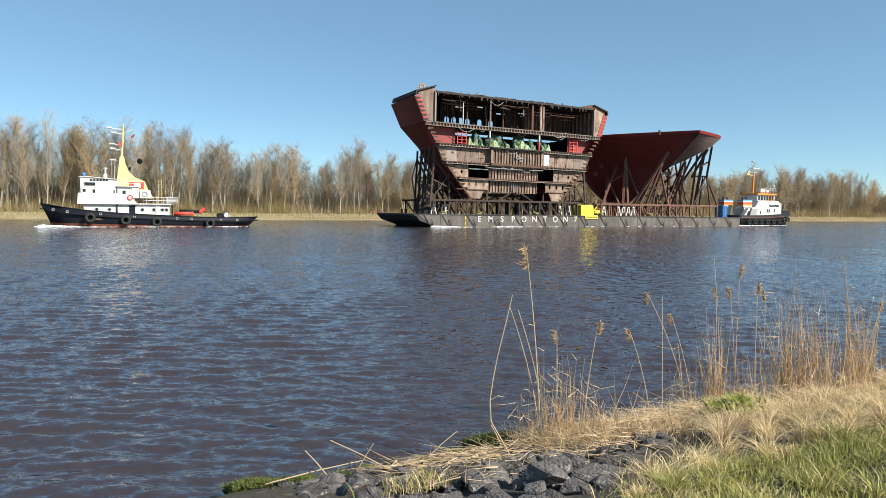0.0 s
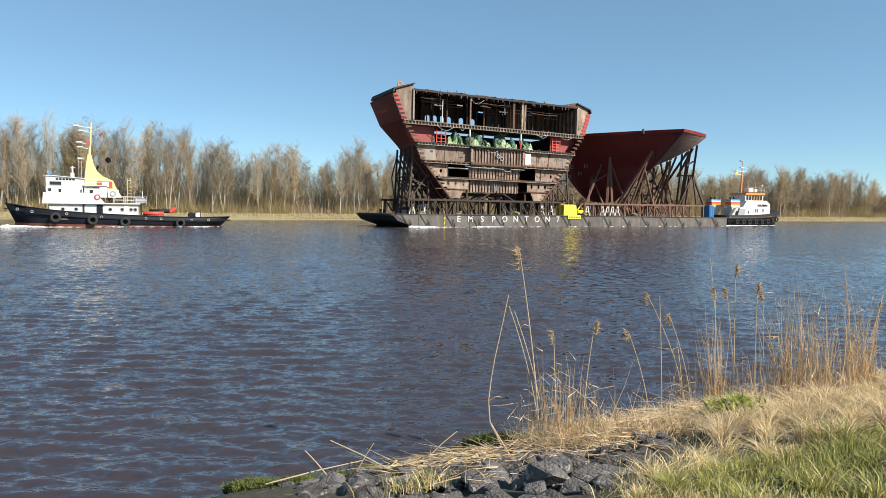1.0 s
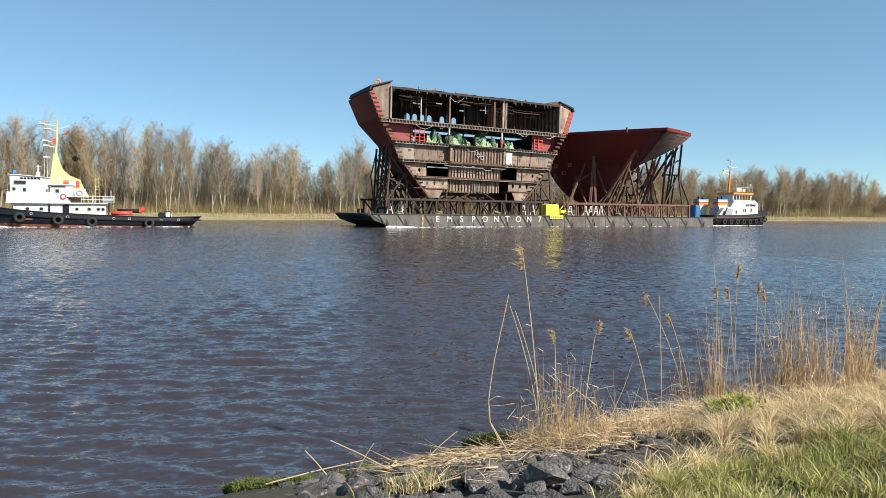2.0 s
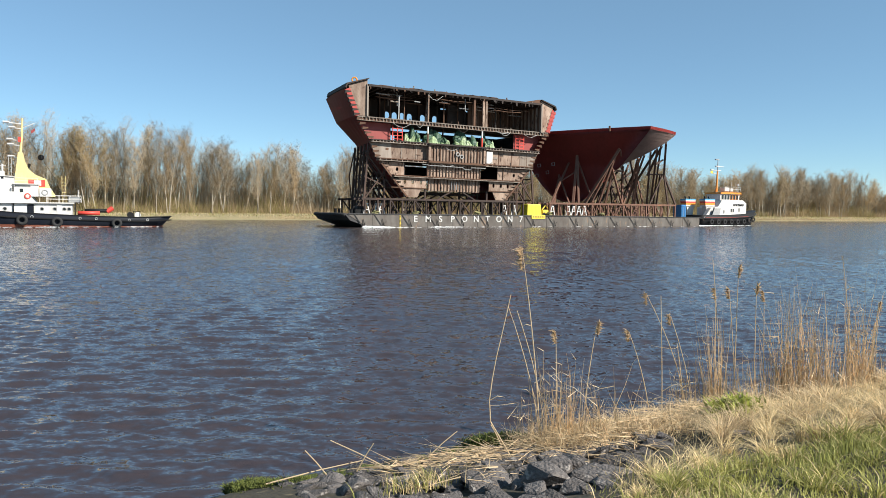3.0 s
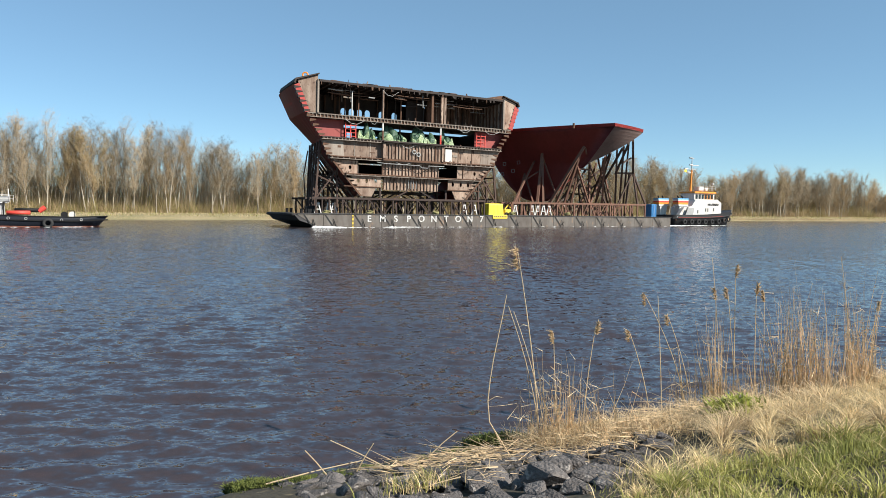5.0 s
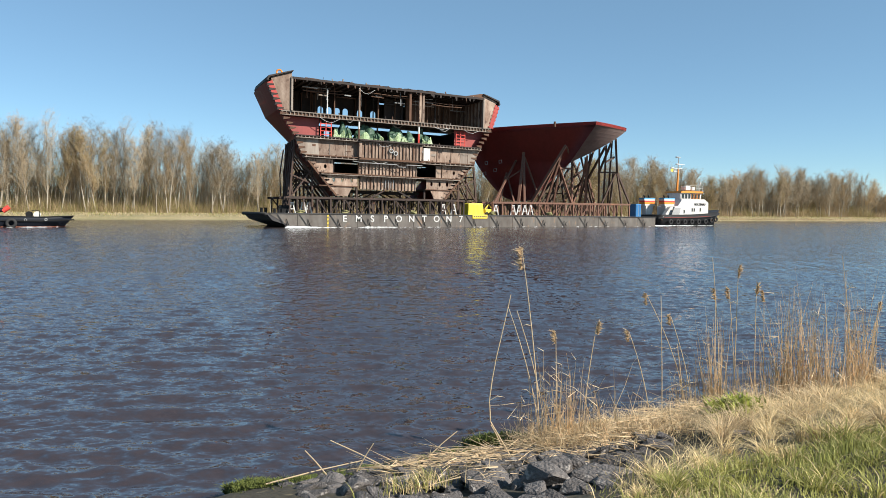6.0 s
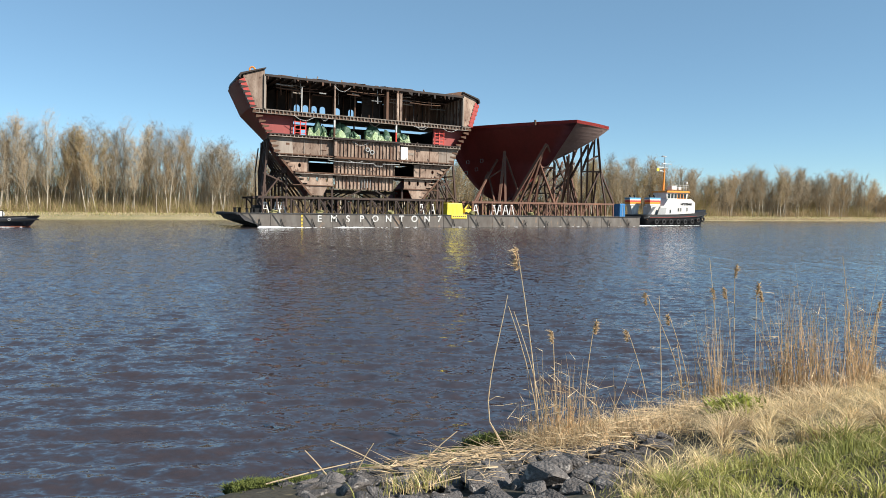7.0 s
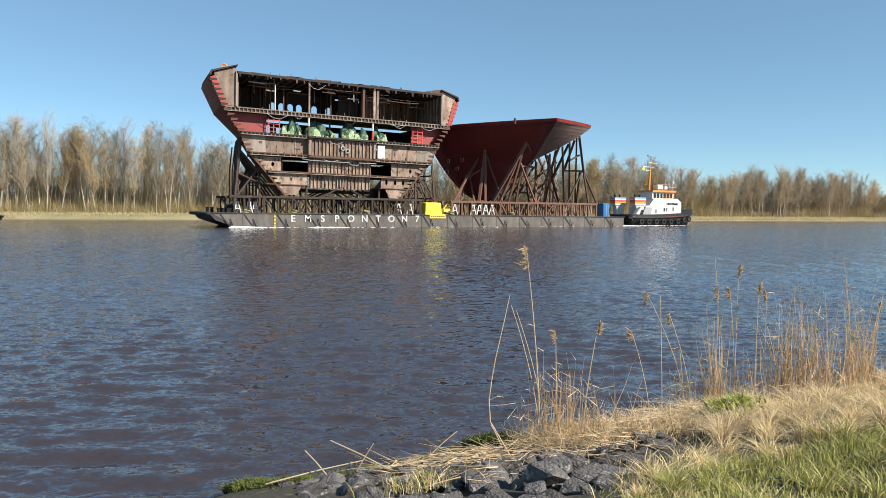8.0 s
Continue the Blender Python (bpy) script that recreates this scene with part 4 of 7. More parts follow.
# ---- bow section ----
def bow_section():
    ob = thing("bow_section", (106, 112, 5), "red primed ship's bow section propped on steel trestles", "ship section")
    # outlines from the keel up: corner points left back, left mid, stem, right shoulder, right back
    def outline(z):
        u = (z - 5.0) / 13.5
        e = u ** 0.8
        left = Vector((105.0 - 13.0 * u ** 0.6, 122.0))
        low = min(1.0, u / 0.54)
        high = max(0.0, (u - 0.54) / 0.46)
        stem = Vector((103.0, 113.0)).lerp(Vector((107.5, 106.5)), low).lerp(Vector((106.0, 97.2)), high)
        shoulder = (stem + Vector((0.5, 0.6))).lerp(Vector((117.6, 102.4)), high)
        right = Vector((107.5 + 13.5 * e, 122.0))
        pts = []
        for k in range(9):
            t = k / 8
            bulge = math.sin(math.pi * t) * 0.7 * u
            p = left.lerp(stem, t)
            pts.append((p.x - bulge * 0.8, p.y - bulge * 0.55, z))
        for k in range(1, 6):
            t = k / 5
            bulge = math.sin(math.pi * t) * 0.25 * u
            p = stem.lerp(shoulder, t)
            pts.append((p.x + bulge * 0.4, p.y - bulge, z))
        for k in range(1, 4):
            p = shoulder.lerp(right, k / 3)
            pts.append((p.x, p.y, z))
        return pts
    levels = [5.0 + 13.3 * (i / 24) for i in range(25)]
    rings = [outline(z) for z in levels]
    bm = B()
    loft(bm, [r[:9] for r in rings])
    thick(bm, 0.15)
    flank = part("hull_plating", bm, M_RED, ob, "dark red flank plating", True)
    # stem side faces the sun; that light is painted in as paler grey-brown
    bm = B()
    loft(bm, [r[8:14] for r in rings])
    thick(bm, 0.15)
    part("stem_plating", bm, M_RED_GREY, ob, "stem plating in a paler grey-brown for its sunlit side")
    bm = B()
    loft(bm, [r[13:] for r in rings])
    thick(bm, 0.15)
    part("hull_plating", bm, M_RED, ob)
    bm = B()
    top = [Vector(p) for p in rings[-1]]
    c = sum(top, Vector()) / len(top)
    ring2 = [p + (p - c) * 0.004 + Vector((0, 0, 0.55)) for p in top]
    ring3 = [c + (p - c) * 0.93 + Vector((0, 0, 0.62)) for p in top]
    loft(bm, [top, ring2, ring3], False)
    thick(bm, 0.1)
    part("bulwark_edge", bm, M_RED_BRIGHT, ob, "brighter red top edge")
    bm = B()
    v = [bm.verts.new((p.x, p.y, 18.2)) for p in top]
    bm.faces.new(v)
    part("deck", bm, M_RUST, ob)
    bm = B()
    tube(bm, [(101.5, 103.5, 18.2), (101.5, 103.5, 19.15)], 0.2, 8)
    part("deck_pin", bm, M_RUST, ob)
    bm = B()
    v = [bm.verts.new(p) for p in rings[0]]
    bm.faces.new(v)
    part("keel", bm, M_DARK, ob)
    # welded lugs on the flank
    for t, z in ((0.12, 12.4), (0.28, 12.6), (0.19, 11.0), (0.03, 10.4)):
        o = outline(z)
        k = t * 8
        p = Vector(o[int(k)]).lerp(Vector(o[int(k) + 1]), k - int(k))
        bm = B()
        torus(bm, p + Vector((-0.2, -0.15, 0)), (0.83, 0.55, 0), 0.42, 0.07, 4, 5)
        part("lug", bm, M_GREY, ob)
    return ob


BOW = bow_section()
MOVERS.append((BOW, 0.0))


# ---- trestles ----
def lattice(name, label, base, members, mat, group):
    ob = thing(name, base, label, "trestle", group)
    for kind, p, q, w in members:
        bm = B()
        beam(bm, p, q, w)
        part(kind, bm, mat, ob)
    MOVERS.append((ob, 0.0))
    return ob


def section_trestle():
    rows = []
    rng = random.Random(61)
    z0, z1 = 2.15, 4.75
    for y in (109.2, 113.0, 117.0, 121.0):
        rows.append(("top_beam", (53.8, y, z1), (86.2, y, z1 - 0.1), 0.34))
        for i in range(15):
            x = 54.5 + 2.25 * i
            rows.append(("post", (x, y, z0), (x, y, z1), 0.24))
            if i < 14 and rng.random() < (0.4 if y < 110 else 0.9):
                a, b = rng.choice(((z0, z1), (z1, z0)))
                rows.append(("brace", (x, y, a), (x + rng.uniform(1.2, 2.25), y, b), rng.uniform(0.13, 0.2)))
            if rng.random() < 0.5:
                xx = x + rng.uniform(0.6, 1.7)
                rows.append(("stay", (xx, y + 0.5, z0), (xx + rng.uniform(-0.5, 0.5), y + 0.5, z1), rng.uniform(0.1, 0.3)))
    for y in (110.5, 114, 118, 121):
        for s in (-1, 1):
            rows.append(("prop", (MID + s * 4, y, z1), (MID + s * 1.2, y, 6.2), 0.22))
            rows.append(("prop", (MID + s * 6.3, y, z1), (MID + s * 6.3, y, 6.6), 0.3))
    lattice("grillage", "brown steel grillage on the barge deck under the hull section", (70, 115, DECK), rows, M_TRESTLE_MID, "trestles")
    for s in (-1, 1):
        rows = []
        for i, y in enumerate((111.5, 114.0, 116.5, 119.0, 121.4)):
            o = 15.2 + 0.1 * i
            ztop = 14.2 - 0.0 * i - max(0, (121.4 - y)) * 0.02
            rows.append(("leg", (MID + s * (17.6 - 0.42 * i) , y, 2.2), (MID + s * (16.5 - 0.3 * i), y, 14.2), 0.3))
            rows.append(("leg", (MID + s * 13.6, y, 2.2), (MID + s * (13.6), y, 10.0 - 0.1 * i), 0.28))
            rows.append(("strut", (MID + s * (17.0 - 0.4 * i), y, 12.5), (MID + s * 10.6, y, 4.8), 0.28))
            rows.append(("strut", (MID + s * (17.2 - 0.42 * i), y, 4.8), (MID + s * 13.6, y, 9.5), 0.22))
            rows.append(("rail", (MID + s * (17.3 - 0.42 * i), y, 8.6), (MID + s * 13.6, y, 7.0), 0.2))
        for z, o in ((5.0, 17.3), (9.0, 16.8), (13.0, 16.5)):
            rows.append(("rail", (MID + s * o, 111.5, z), (MID + s * (o - 1.6), 121.4, z), 0.22))
        for y in (111.5, 114.0, 116.5, 119.0):
            rows.append(("brace", (MID + s * 16.9, y, 5), (MID + s * 16.4, y + 2.5, 9), 0.18))
            rows.append(("brace", (MID + s * 16.4, y, 13), (MID + s * 16.4, y + 2.5, 9), 0.18))
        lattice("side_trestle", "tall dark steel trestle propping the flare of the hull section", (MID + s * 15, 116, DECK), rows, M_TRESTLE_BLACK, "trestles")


section_trestle()


def bow_trestles():
    rng = random.Random(62)
    z0, z1 = 1.95, 4.45
    rows = []
    for y in (109.3, 113.0, 117.0, 121.0):
        rows.append(("top_beam", (92.0, y, z1), (125.0, y, z1), 0.34))
        for i in range(17):
            x = 92.2 + 2.04 * i
            rows.append(("post", (x, y, z0), (x, y, z1), 0.24))
            if i < 16 and rng.random() < (0.45 if y < 110 else 0.9):
                a, b = rng.choice(((z0, z1), (z1, z0)))
                rows.append(("brace", (x, y, a), (x + rng.uniform(1.1, 2.04), y, b), rng.uniform(0.13, 0.2)))
            if rng.random() < 0.4:
                xx = x + rng.uniform(0.5, 1.6)
                rows.append(("stay", (xx, y + 0.5, z0), (xx + rng.uniform(-0.5, 0.5), y + 0.5, z1), rng.uniform(0.1, 0.26)))
    lattice("grillage", "rust-brown steel grillage on the barge deck under the bow section", (108, 115, DECK), rows, M_TRESTLE, "trestles")
    y = 109.5
    lattice("a_frame", "brown steel A-frame propping the flank of the bow section", (98, y, 4.5), [
        ("leg", (92.6, y, z1), (100.6, 114.6, 12.8), 0.3), ("leg", (97.9, y, z1), (100.4, 111.7, 14.1), 0.44), ("leg", (99.3, y, z1), (100.4, 111.7, 14.1), 0.4),
        ("leg", (103.0, y, z1), (101.1, 112.4, 13.2), 0.26), ("leg", (93.2, y, z1), (99.7, 116.6, 10.4), 0.26), ("leg", (97.0, y, z1), (99.7, 116.6, 10.4), 0.26),
        ("rail", (97.2, 113.5, 8.6), (100.0, 111.2, 11.0), 0.22), ("leg", (96.0, 113, z1), (97.0, 112.8, 9.5), 0.28)], M_TRESTLE, "trestles")
    lattice("a_frame", "brown steel A-frame propping the forefoot of the bow section", (106, y, 4.5), [
        ("leg", (100.7, y, z1), (104.0, 103.4, 15.0), 0.44), ("leg", (102.2, y, z1), (103.6, 105.6, 12.0), 0.36), ("leg", (104.2, y, z1), (103.9, 104.6, 13.4), 0.36), ("leg", (105.9, y, z1), (105.2, 106.6, 11.2), 0.32),
        ("leg", (110.3, y, z1), (104.4, 106.0, 11.6), 0.32), ("rail", (104.0, 106.2, 11.1), (110.4, y, 11.2), 0.32), ("leg", (110.3, y, z1), (110.3, y, 12.2), 0.36),
        ("leg", (110.2, y, 12.2), (104.3, 103.5, 14.7), 0.26)], M_TRESTLE, "trestles")
    lattice("a_frame", "brown steel A-frame under the stem of the bow section", (113.5, y, 4.5), [
        ("leg", (110.6, y, z1), (113.7, y, 11.2), 0.32), ("leg", (113.6, y, z1), (109.6, 104.2, 13.4), 0.34), ("leg", (116.0, y, z1), (113.8, y, 11.2), 0.28),
        ("leg", (114.4, y + 3, z1), (110.8, 106.0, 13.2), 0.3), ("rail", (113.7, y, 11.2), (109.4, 104.5, 13.0), 0.3), ("leg", (111.5, y + 4, z1), (114.5, y + 3, 12.8), 0.3)], M_TRESTLE, "trestles")
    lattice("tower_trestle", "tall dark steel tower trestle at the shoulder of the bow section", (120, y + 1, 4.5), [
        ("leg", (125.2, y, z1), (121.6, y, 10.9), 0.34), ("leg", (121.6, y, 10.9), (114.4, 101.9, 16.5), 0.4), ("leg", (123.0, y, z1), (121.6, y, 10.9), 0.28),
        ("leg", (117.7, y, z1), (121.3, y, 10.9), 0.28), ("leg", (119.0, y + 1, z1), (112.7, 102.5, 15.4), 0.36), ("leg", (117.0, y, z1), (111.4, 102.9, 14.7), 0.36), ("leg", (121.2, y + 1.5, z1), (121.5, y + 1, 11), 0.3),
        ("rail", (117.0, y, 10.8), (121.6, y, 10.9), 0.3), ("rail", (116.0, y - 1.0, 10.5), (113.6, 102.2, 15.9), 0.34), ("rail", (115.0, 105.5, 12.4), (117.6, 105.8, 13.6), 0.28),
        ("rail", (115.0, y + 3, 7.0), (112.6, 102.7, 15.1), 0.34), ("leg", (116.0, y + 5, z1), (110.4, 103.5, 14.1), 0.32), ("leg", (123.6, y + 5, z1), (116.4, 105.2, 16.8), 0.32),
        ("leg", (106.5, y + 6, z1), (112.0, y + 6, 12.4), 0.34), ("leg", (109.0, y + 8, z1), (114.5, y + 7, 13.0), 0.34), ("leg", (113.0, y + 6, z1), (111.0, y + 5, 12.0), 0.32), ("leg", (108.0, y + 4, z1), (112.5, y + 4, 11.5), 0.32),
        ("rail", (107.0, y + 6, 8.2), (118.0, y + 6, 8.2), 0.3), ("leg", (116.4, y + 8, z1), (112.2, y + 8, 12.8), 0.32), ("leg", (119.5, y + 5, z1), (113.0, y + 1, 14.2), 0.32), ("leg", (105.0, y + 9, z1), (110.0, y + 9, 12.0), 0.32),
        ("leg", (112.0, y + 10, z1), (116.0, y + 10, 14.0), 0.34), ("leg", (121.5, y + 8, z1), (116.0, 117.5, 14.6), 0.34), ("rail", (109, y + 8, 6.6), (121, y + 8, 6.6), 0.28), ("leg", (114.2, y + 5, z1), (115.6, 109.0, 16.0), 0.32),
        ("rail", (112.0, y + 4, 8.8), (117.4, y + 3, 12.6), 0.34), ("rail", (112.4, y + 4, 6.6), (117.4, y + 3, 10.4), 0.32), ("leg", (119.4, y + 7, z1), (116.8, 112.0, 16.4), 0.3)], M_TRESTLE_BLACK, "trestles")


bow_trestles()

# ---- tugs ----
def hull_loft(x0, x1, yc, stations, keel=-0.8, rake=1.5, counter=1.3):
    """Hull rings from bow to stern: (u, half breadth at deck, half breadth at the water, sheer height)."""
    rings = []
    for u, wd, ww, z in stations:
        x = x0 + (x1 - x0) * u
        low = x + rake * max(0.0, 1 - u / 0.12) - counter * max(0.0, (u - 0.88) / 0.12)   # raked stem, overhanging counter
        mid = (x + low) / 2
        wm = wd * 0.55 + ww * 0.45
        rings.append([(x, yc - wd, z), (mid, yc - wm, z * 0.5), (low, yc - ww, 0.0), (low, yc - ww * 0.6, keel), (low, yc + ww * 0.6, keel), (low, yc + ww, 0.0), (mid, yc + wm, z * 0.5), (x, yc + wd, z)])
    return rings


def railing(parent, pts, h=0.9, mat=None, name="railing"):
    bm = B()
    for a, b in zip(pts, pts[1:]):
        a, b = Vector(a), Vector(b)
        for k in (0.5, 1.0):
            tube(bm, [a + Vector((0, 0, h * k)), b + Vector((0, 0, h * k))], 0.035, 4)
        n = max(1, int((b - a).length / 1.1))
        for i in range(n + 1):
            p = a.lerp(b, i / n)
            tube(bm, [p, p + Vector((0, 0, h))], 0.03, 4)
    return part(name, bm, mat or M_WHITE, parent)


def tyre(parent, x, y, z, R=0.55):
    bm = B()
    torus(bm, (x, y, z), (0, 1, 0), R * 0.72, R * 0.3, 14, 7)
    part("tyre_fender", bm, M_RUBBER, parent, smooth=True)


def porthole(parent, x, y, z, r=0.24):
    bm = B()
    torus(bm, (x, y, z), (0, 1, 0), r, 0.05, 12, 5)
    p = part("porthole", bm, M_GREY, parent)
    bm = B()
    disc(bm, (x, y + 0.02, z), (0, 1, 0), r, 0.04, 12)
    part("pane", bm, M_GLASS, p)


def window(parent, x0, x1, y, z0, z1, frame_mat=None):
    bm = B()
    t = 0.06
    for a in ((x0 - t, x1 + t, z0 - t, z0), (x0 - t, x1 + t, z1, z1 + t), (x0 - t, x0, z0, z1), (x1, x1 + t, z0, z1)):
        box(bm, a[0], a[1], y - 0.05, y + 0.02, a[2], a[3])
    w = part("window", bm, frame_mat or M_WHITE, parent)
    bm = B()
    box(bm, x0, x1, y - 0.012, y + 0.02, z0, z1)
    part("pane", bm, M_GLASS, w)


def lead_tug():
    yc, yn = 117.2, 113.5
    ob = thing("tugboat", (9, yc, 0), "black-hulled tug with white superstructure and pale yellow funnel mast", "tugboat")
    st = ((0.0, 0.35, 0.05, 3.35), (0.03, 1.4, 0.5, 3.2), (0.09, 2.6, 1.6, 2.85), (0.18, 3.4, 2.8, 2.45), (0.32, 3.7, 3.5, 2.05), (0.5, 3.7, 3.6, 1.75), (0.7, 3.7, 3.55, 1.5), (0.86, 3.6, 3.2, 1.4), (0.95, 3.2, 2.3, 1.5), (1.0, 2.4, 1.0, 1.55))
    bm = B()
    loft(bm, hull_loft(-5.5, 25.3, yc, st), True, True)
    hull = part("hull", bm, M_NAVY, ob, "black steel hull", True)
    # boot topping
    bm = B()
    rr = []
    for u, wd, ww, z in st:
        x = -5.5 + 30.8 * u + 1.2 * max(0.0, 1 - u / 0.12) - 1.1 * max(0.0, (u - 0.88) / 0.12)
        w2 = ww + (wd * 0.55 + ww * 0.45 - ww) * min(1.0, 0.55 / max(z * 0.5, 0.1)) * (0.75 if u < 0.4 else 0.3)
        rr.append([(x - 0.02, yc - ww - 0.08, -0.1), (x - 0.02, yc - w2 - 0.08, 0.6 * max(0.2, 1 - u * 1.2))])
    loft(bm, rr)
    thick(bm, 0.02)
    part("boot_topping", bm, M_BOOT, hull, "worn reddish boot topping")
    bm = B()
    pts = [(-5.5 + 30.8 * u, yc - wd - 0.05, z - 0.75 * (1 - 0.3 * u)) for u, wd, ww, z in st]
    tube(bm, pts, 0.1, 6)
    part("rubbing_strake", bm, M_BLACK, hull)
    bm = B()
    tube(bm, [(-5.5 + 30.8 * u, yc - wd + 0.02, z + 0.02) for u, wd, ww, z in st], 0.07, 6)
    part("gunwale", bm, M_BLACK, hull)
    for i, (x, z) in enumerate(((-3.8, 2.5), (-2.0, 2.2), (2.3, 1.9), (6.8, 1.45), (12.8, 1.25), (14.9, 1.2), (19.3, 1.0), (21.8, 1.05))):
        bm = B()
        torus(bm, (x, yn - 0.02 + (0.9 if x < -3 else 0.35 if x < -1 else 0), z), (0, 1, 0), 0.16, 0.05, 10, 5)
        part("fairlead", bm, M_GREY, hull)
    for x, z in ((0.9, 1.35), (5.6, 1.0), (9.9, 0.75), (17.6, 0.55)):
        tyre(ob, x, yn - 0.3, z, 0.72)
    bm = B()
    tube(bm, [(-5.3, yc, 3.1), (-5.3, yc, 4.1)], 0.13, 6)
    part("bow_bitt", bm, M_BLACK, ob)
    bm = B()
    box(bm, 0.2, 20.5, yc - 3.4, yc + 3.4, 1.0, 1.25)
    part("deck", bm, M_RUST, ob)
    # deckhouse
    bm = B()
    prism(bm, [(0.4, 1.2), (11.9, 1.2), (11.9, 3.35), (0.0, 3.35)], yc - 2.6, yc + 2.6)
    house = part("deckhouse", bm, M_WHITE, ob, "white deckhouse")
    for x in (1.8, 3.5, 8.0, 9.6, 10.8, 11.4):
        porthole(house, x, yc - 2.63, 2.55)
    bm = B()
    box(bm, 6.2, 7.0, yc - 2.68, yc - 2.6, 1.3, 3.2)
    part("door", bm, M_NAVY, house, "dark open doorway")
    bm = B()
    box(bm, 9.85, 10.5, yc - 2.66, yc - 2.6, 1.4, 3.1, 0.02)
    part("door", bm, M_WHITE, house)
    bm = B()
    box(bm, 4.45, 4.6, yc - 2.8, yc - 2.6, 1.4, 5.8)
    part("fender_post", bm, M_BLACK, house)
    bm = B()
    box(bm, 12.1, 12.28, yc - 3.0, yc - 2.8, 1.3, 3.5)
    part("fender_post", bm, M_BLACK, house)
    # boat deck bulwark
    bm = B()
    prism(bm, [(-0.75, 3.35), (7.4, 3.35), (6.6, 4.35), (4.8, 4.95), (-0.6, 4.95)], yc - 3.1, yc + 3.1)
    bridge = part("bridge_front", bm, M_WHITE, ob)
    bm = B()
    prism(bm, [(7.2, 3.35), (12.2, 3.35), (12.2, 3.5), (7.2, 3.5)], yc - 3.0, yc + 3.0)
    part("boat_deck", bm, M_WHITE, ob)
    # wheelhouse
    bm = B()
    prism(bm, [(-0.25, 4.95), (4.6, 4.95), (4.6, 7.0), (0.1, 7.35), (-0.3, 7.3)], yc - 2.2, yc + 2.2)
    wheel = part("wheelhouse", bm, M_WHITE, ob, "white wheelhouse")
    window(wheel, 0.25, 1.65, yc - 2.22, 6.05, 6.5, M_GREY)
    window(wheel, 0.0, 0.4, yc - 2.22, 5.1, 5.55)
    window(wheel, 1.3, 1.65, yc - 2.22, 4.98, 5.5)
    bm = B()
    prism(bm, [(-0.5, 7.3), (0.2, 7.45), (4.7, 7.1), (4.7, 7.0), (0.1, 7.34), (-0.5, 7.2)], yc - 2.4, yc + 2.4)
    part("roof", bm, M_WHITE, wheel)
    for i in range(6):
        bm = B()
        box(bm, 1.0 + 0.42 * i, 1.3 + 0.42 * i, yc - 2.25, yc - 2.2, 6.75, 7.0)
        part("name_bar", bm, M_NAVY, wheel)
    bm = B()
    disc(bm, (0.25, yc - 1, 7.75), (1, 0, 0.2), 0.24, 0.4, 10)
    tube(bm, [(0.25, yc - 1, 7.3), (0.25, yc - 1, 7.6)], 0.08, 6)
    part("searchlight", bm, M_BLUE, wheel, "blue searchlight")
    bm = B()
    tube(bm, [(3.1, yc, 7.2), (3.1, yc, 8.9)], 0.12, 6)
    tube(bm, [(2.8, yc, 8.7), (3.5, yc, 8.7)], 0.05, 6)
    box(bm, 2.85, 3.35, yc - 0.2, yc + 0.2, 7.2, 7.9)
    part("aerial_mast", bm, M_WHITE, wheel)
    for x in (3.95, 4.3):
        bm = B()
        tube(bm, [(x, yc - 1, 7.1), (x, yc - 1, 9.9)], 0.025, 4)
        part("whip_aerial", bm, M_WHITE, wheel)
    # after block
    bm = B()
    box(bm, 4.6, 7.6, yc - 2.3, yc + 2.3, 4.3, 6.0, 0.04)
    aft = part("after_house", bm, M_WHITE, ob)
    bm = B()
    box(bm, 4.5, 7.7, yc - 2.5, yc + 2.5, 6.0, 6.12)
    part("roof", bm, M_WHITE, aft)
    window(aft, 5.3, 5.75, yc - 2.32, 4.9, 5.4)
    window(aft, 4.75, 6.6, yc - 2.32, 5.72, 5.86, M_GREY)
    railing(ob, [(4.7, yc - 2.3, 6.1), (7.5, yc - 2.3, 6.1)], 0.8)
    bm = B()
    torus(bm, (6.3, yc - 3.15, 4.35), (0, 1, 0), 0.33, 0.09, 14, 6)
    part("lifebuoy", bm, M_SIGNAL_RED, ob, "red lifebuoy")
    bm = B()
    box(bm, 7.7, 9.2, yc - 2.4, yc - 1.3, 4.3, 5.5, 0.04)
    vent = part("vent_box", bm, M_WHITE, ob)
    bm = B()
    torus(bm, (8.4, yc - 2.42, 4.9), (0, 1, 0), 0.35, 0.09, 14, 6)
    part("vent_ring", bm, M_GREY, vent)
    # funnel with swept mast
    bm = B()
    curve = [(4.55, 4.4), (4.7, 7.4), (5.1, 10.6), (5.65, 10.6), (5.9, 9.3), (6.4, 8.2), (7.1, 7.5), (8.0, 7.1), (8.5, 6.9), (9.0, 5.6), (9.6, 4.6), (9.6, 4.3)]
    prism(bm, curve, yc - 0.8, yc + 0.8)
    fun = part("funnel", bm, M_CREAM, ob, "pale yellow funnel sweeping up into the mast")
    bm = B()
    box(bm, 6.3, 8.4, yc - 0.86, yc - 0.8, 5.75, 6.75)
    part("flag_panel", bm, M_SIGNAL_RED, fun, "red and white funnel panel")
    bm = B()
    box(bm, 7.0, 7.9, yc - 0.9, yc - 0.86, 5.9, 6.65)
    part("panel_centre", bm, M_WHITE, fun)
    bm = B()
    tube(bm, [(5.35, yc, 10.5), (5.55, yc, 13.0), (5.65, yc, 15.5)], 0.19, 8, 0.1)
    mast = part("mast", bm, M_CREAM, ob)
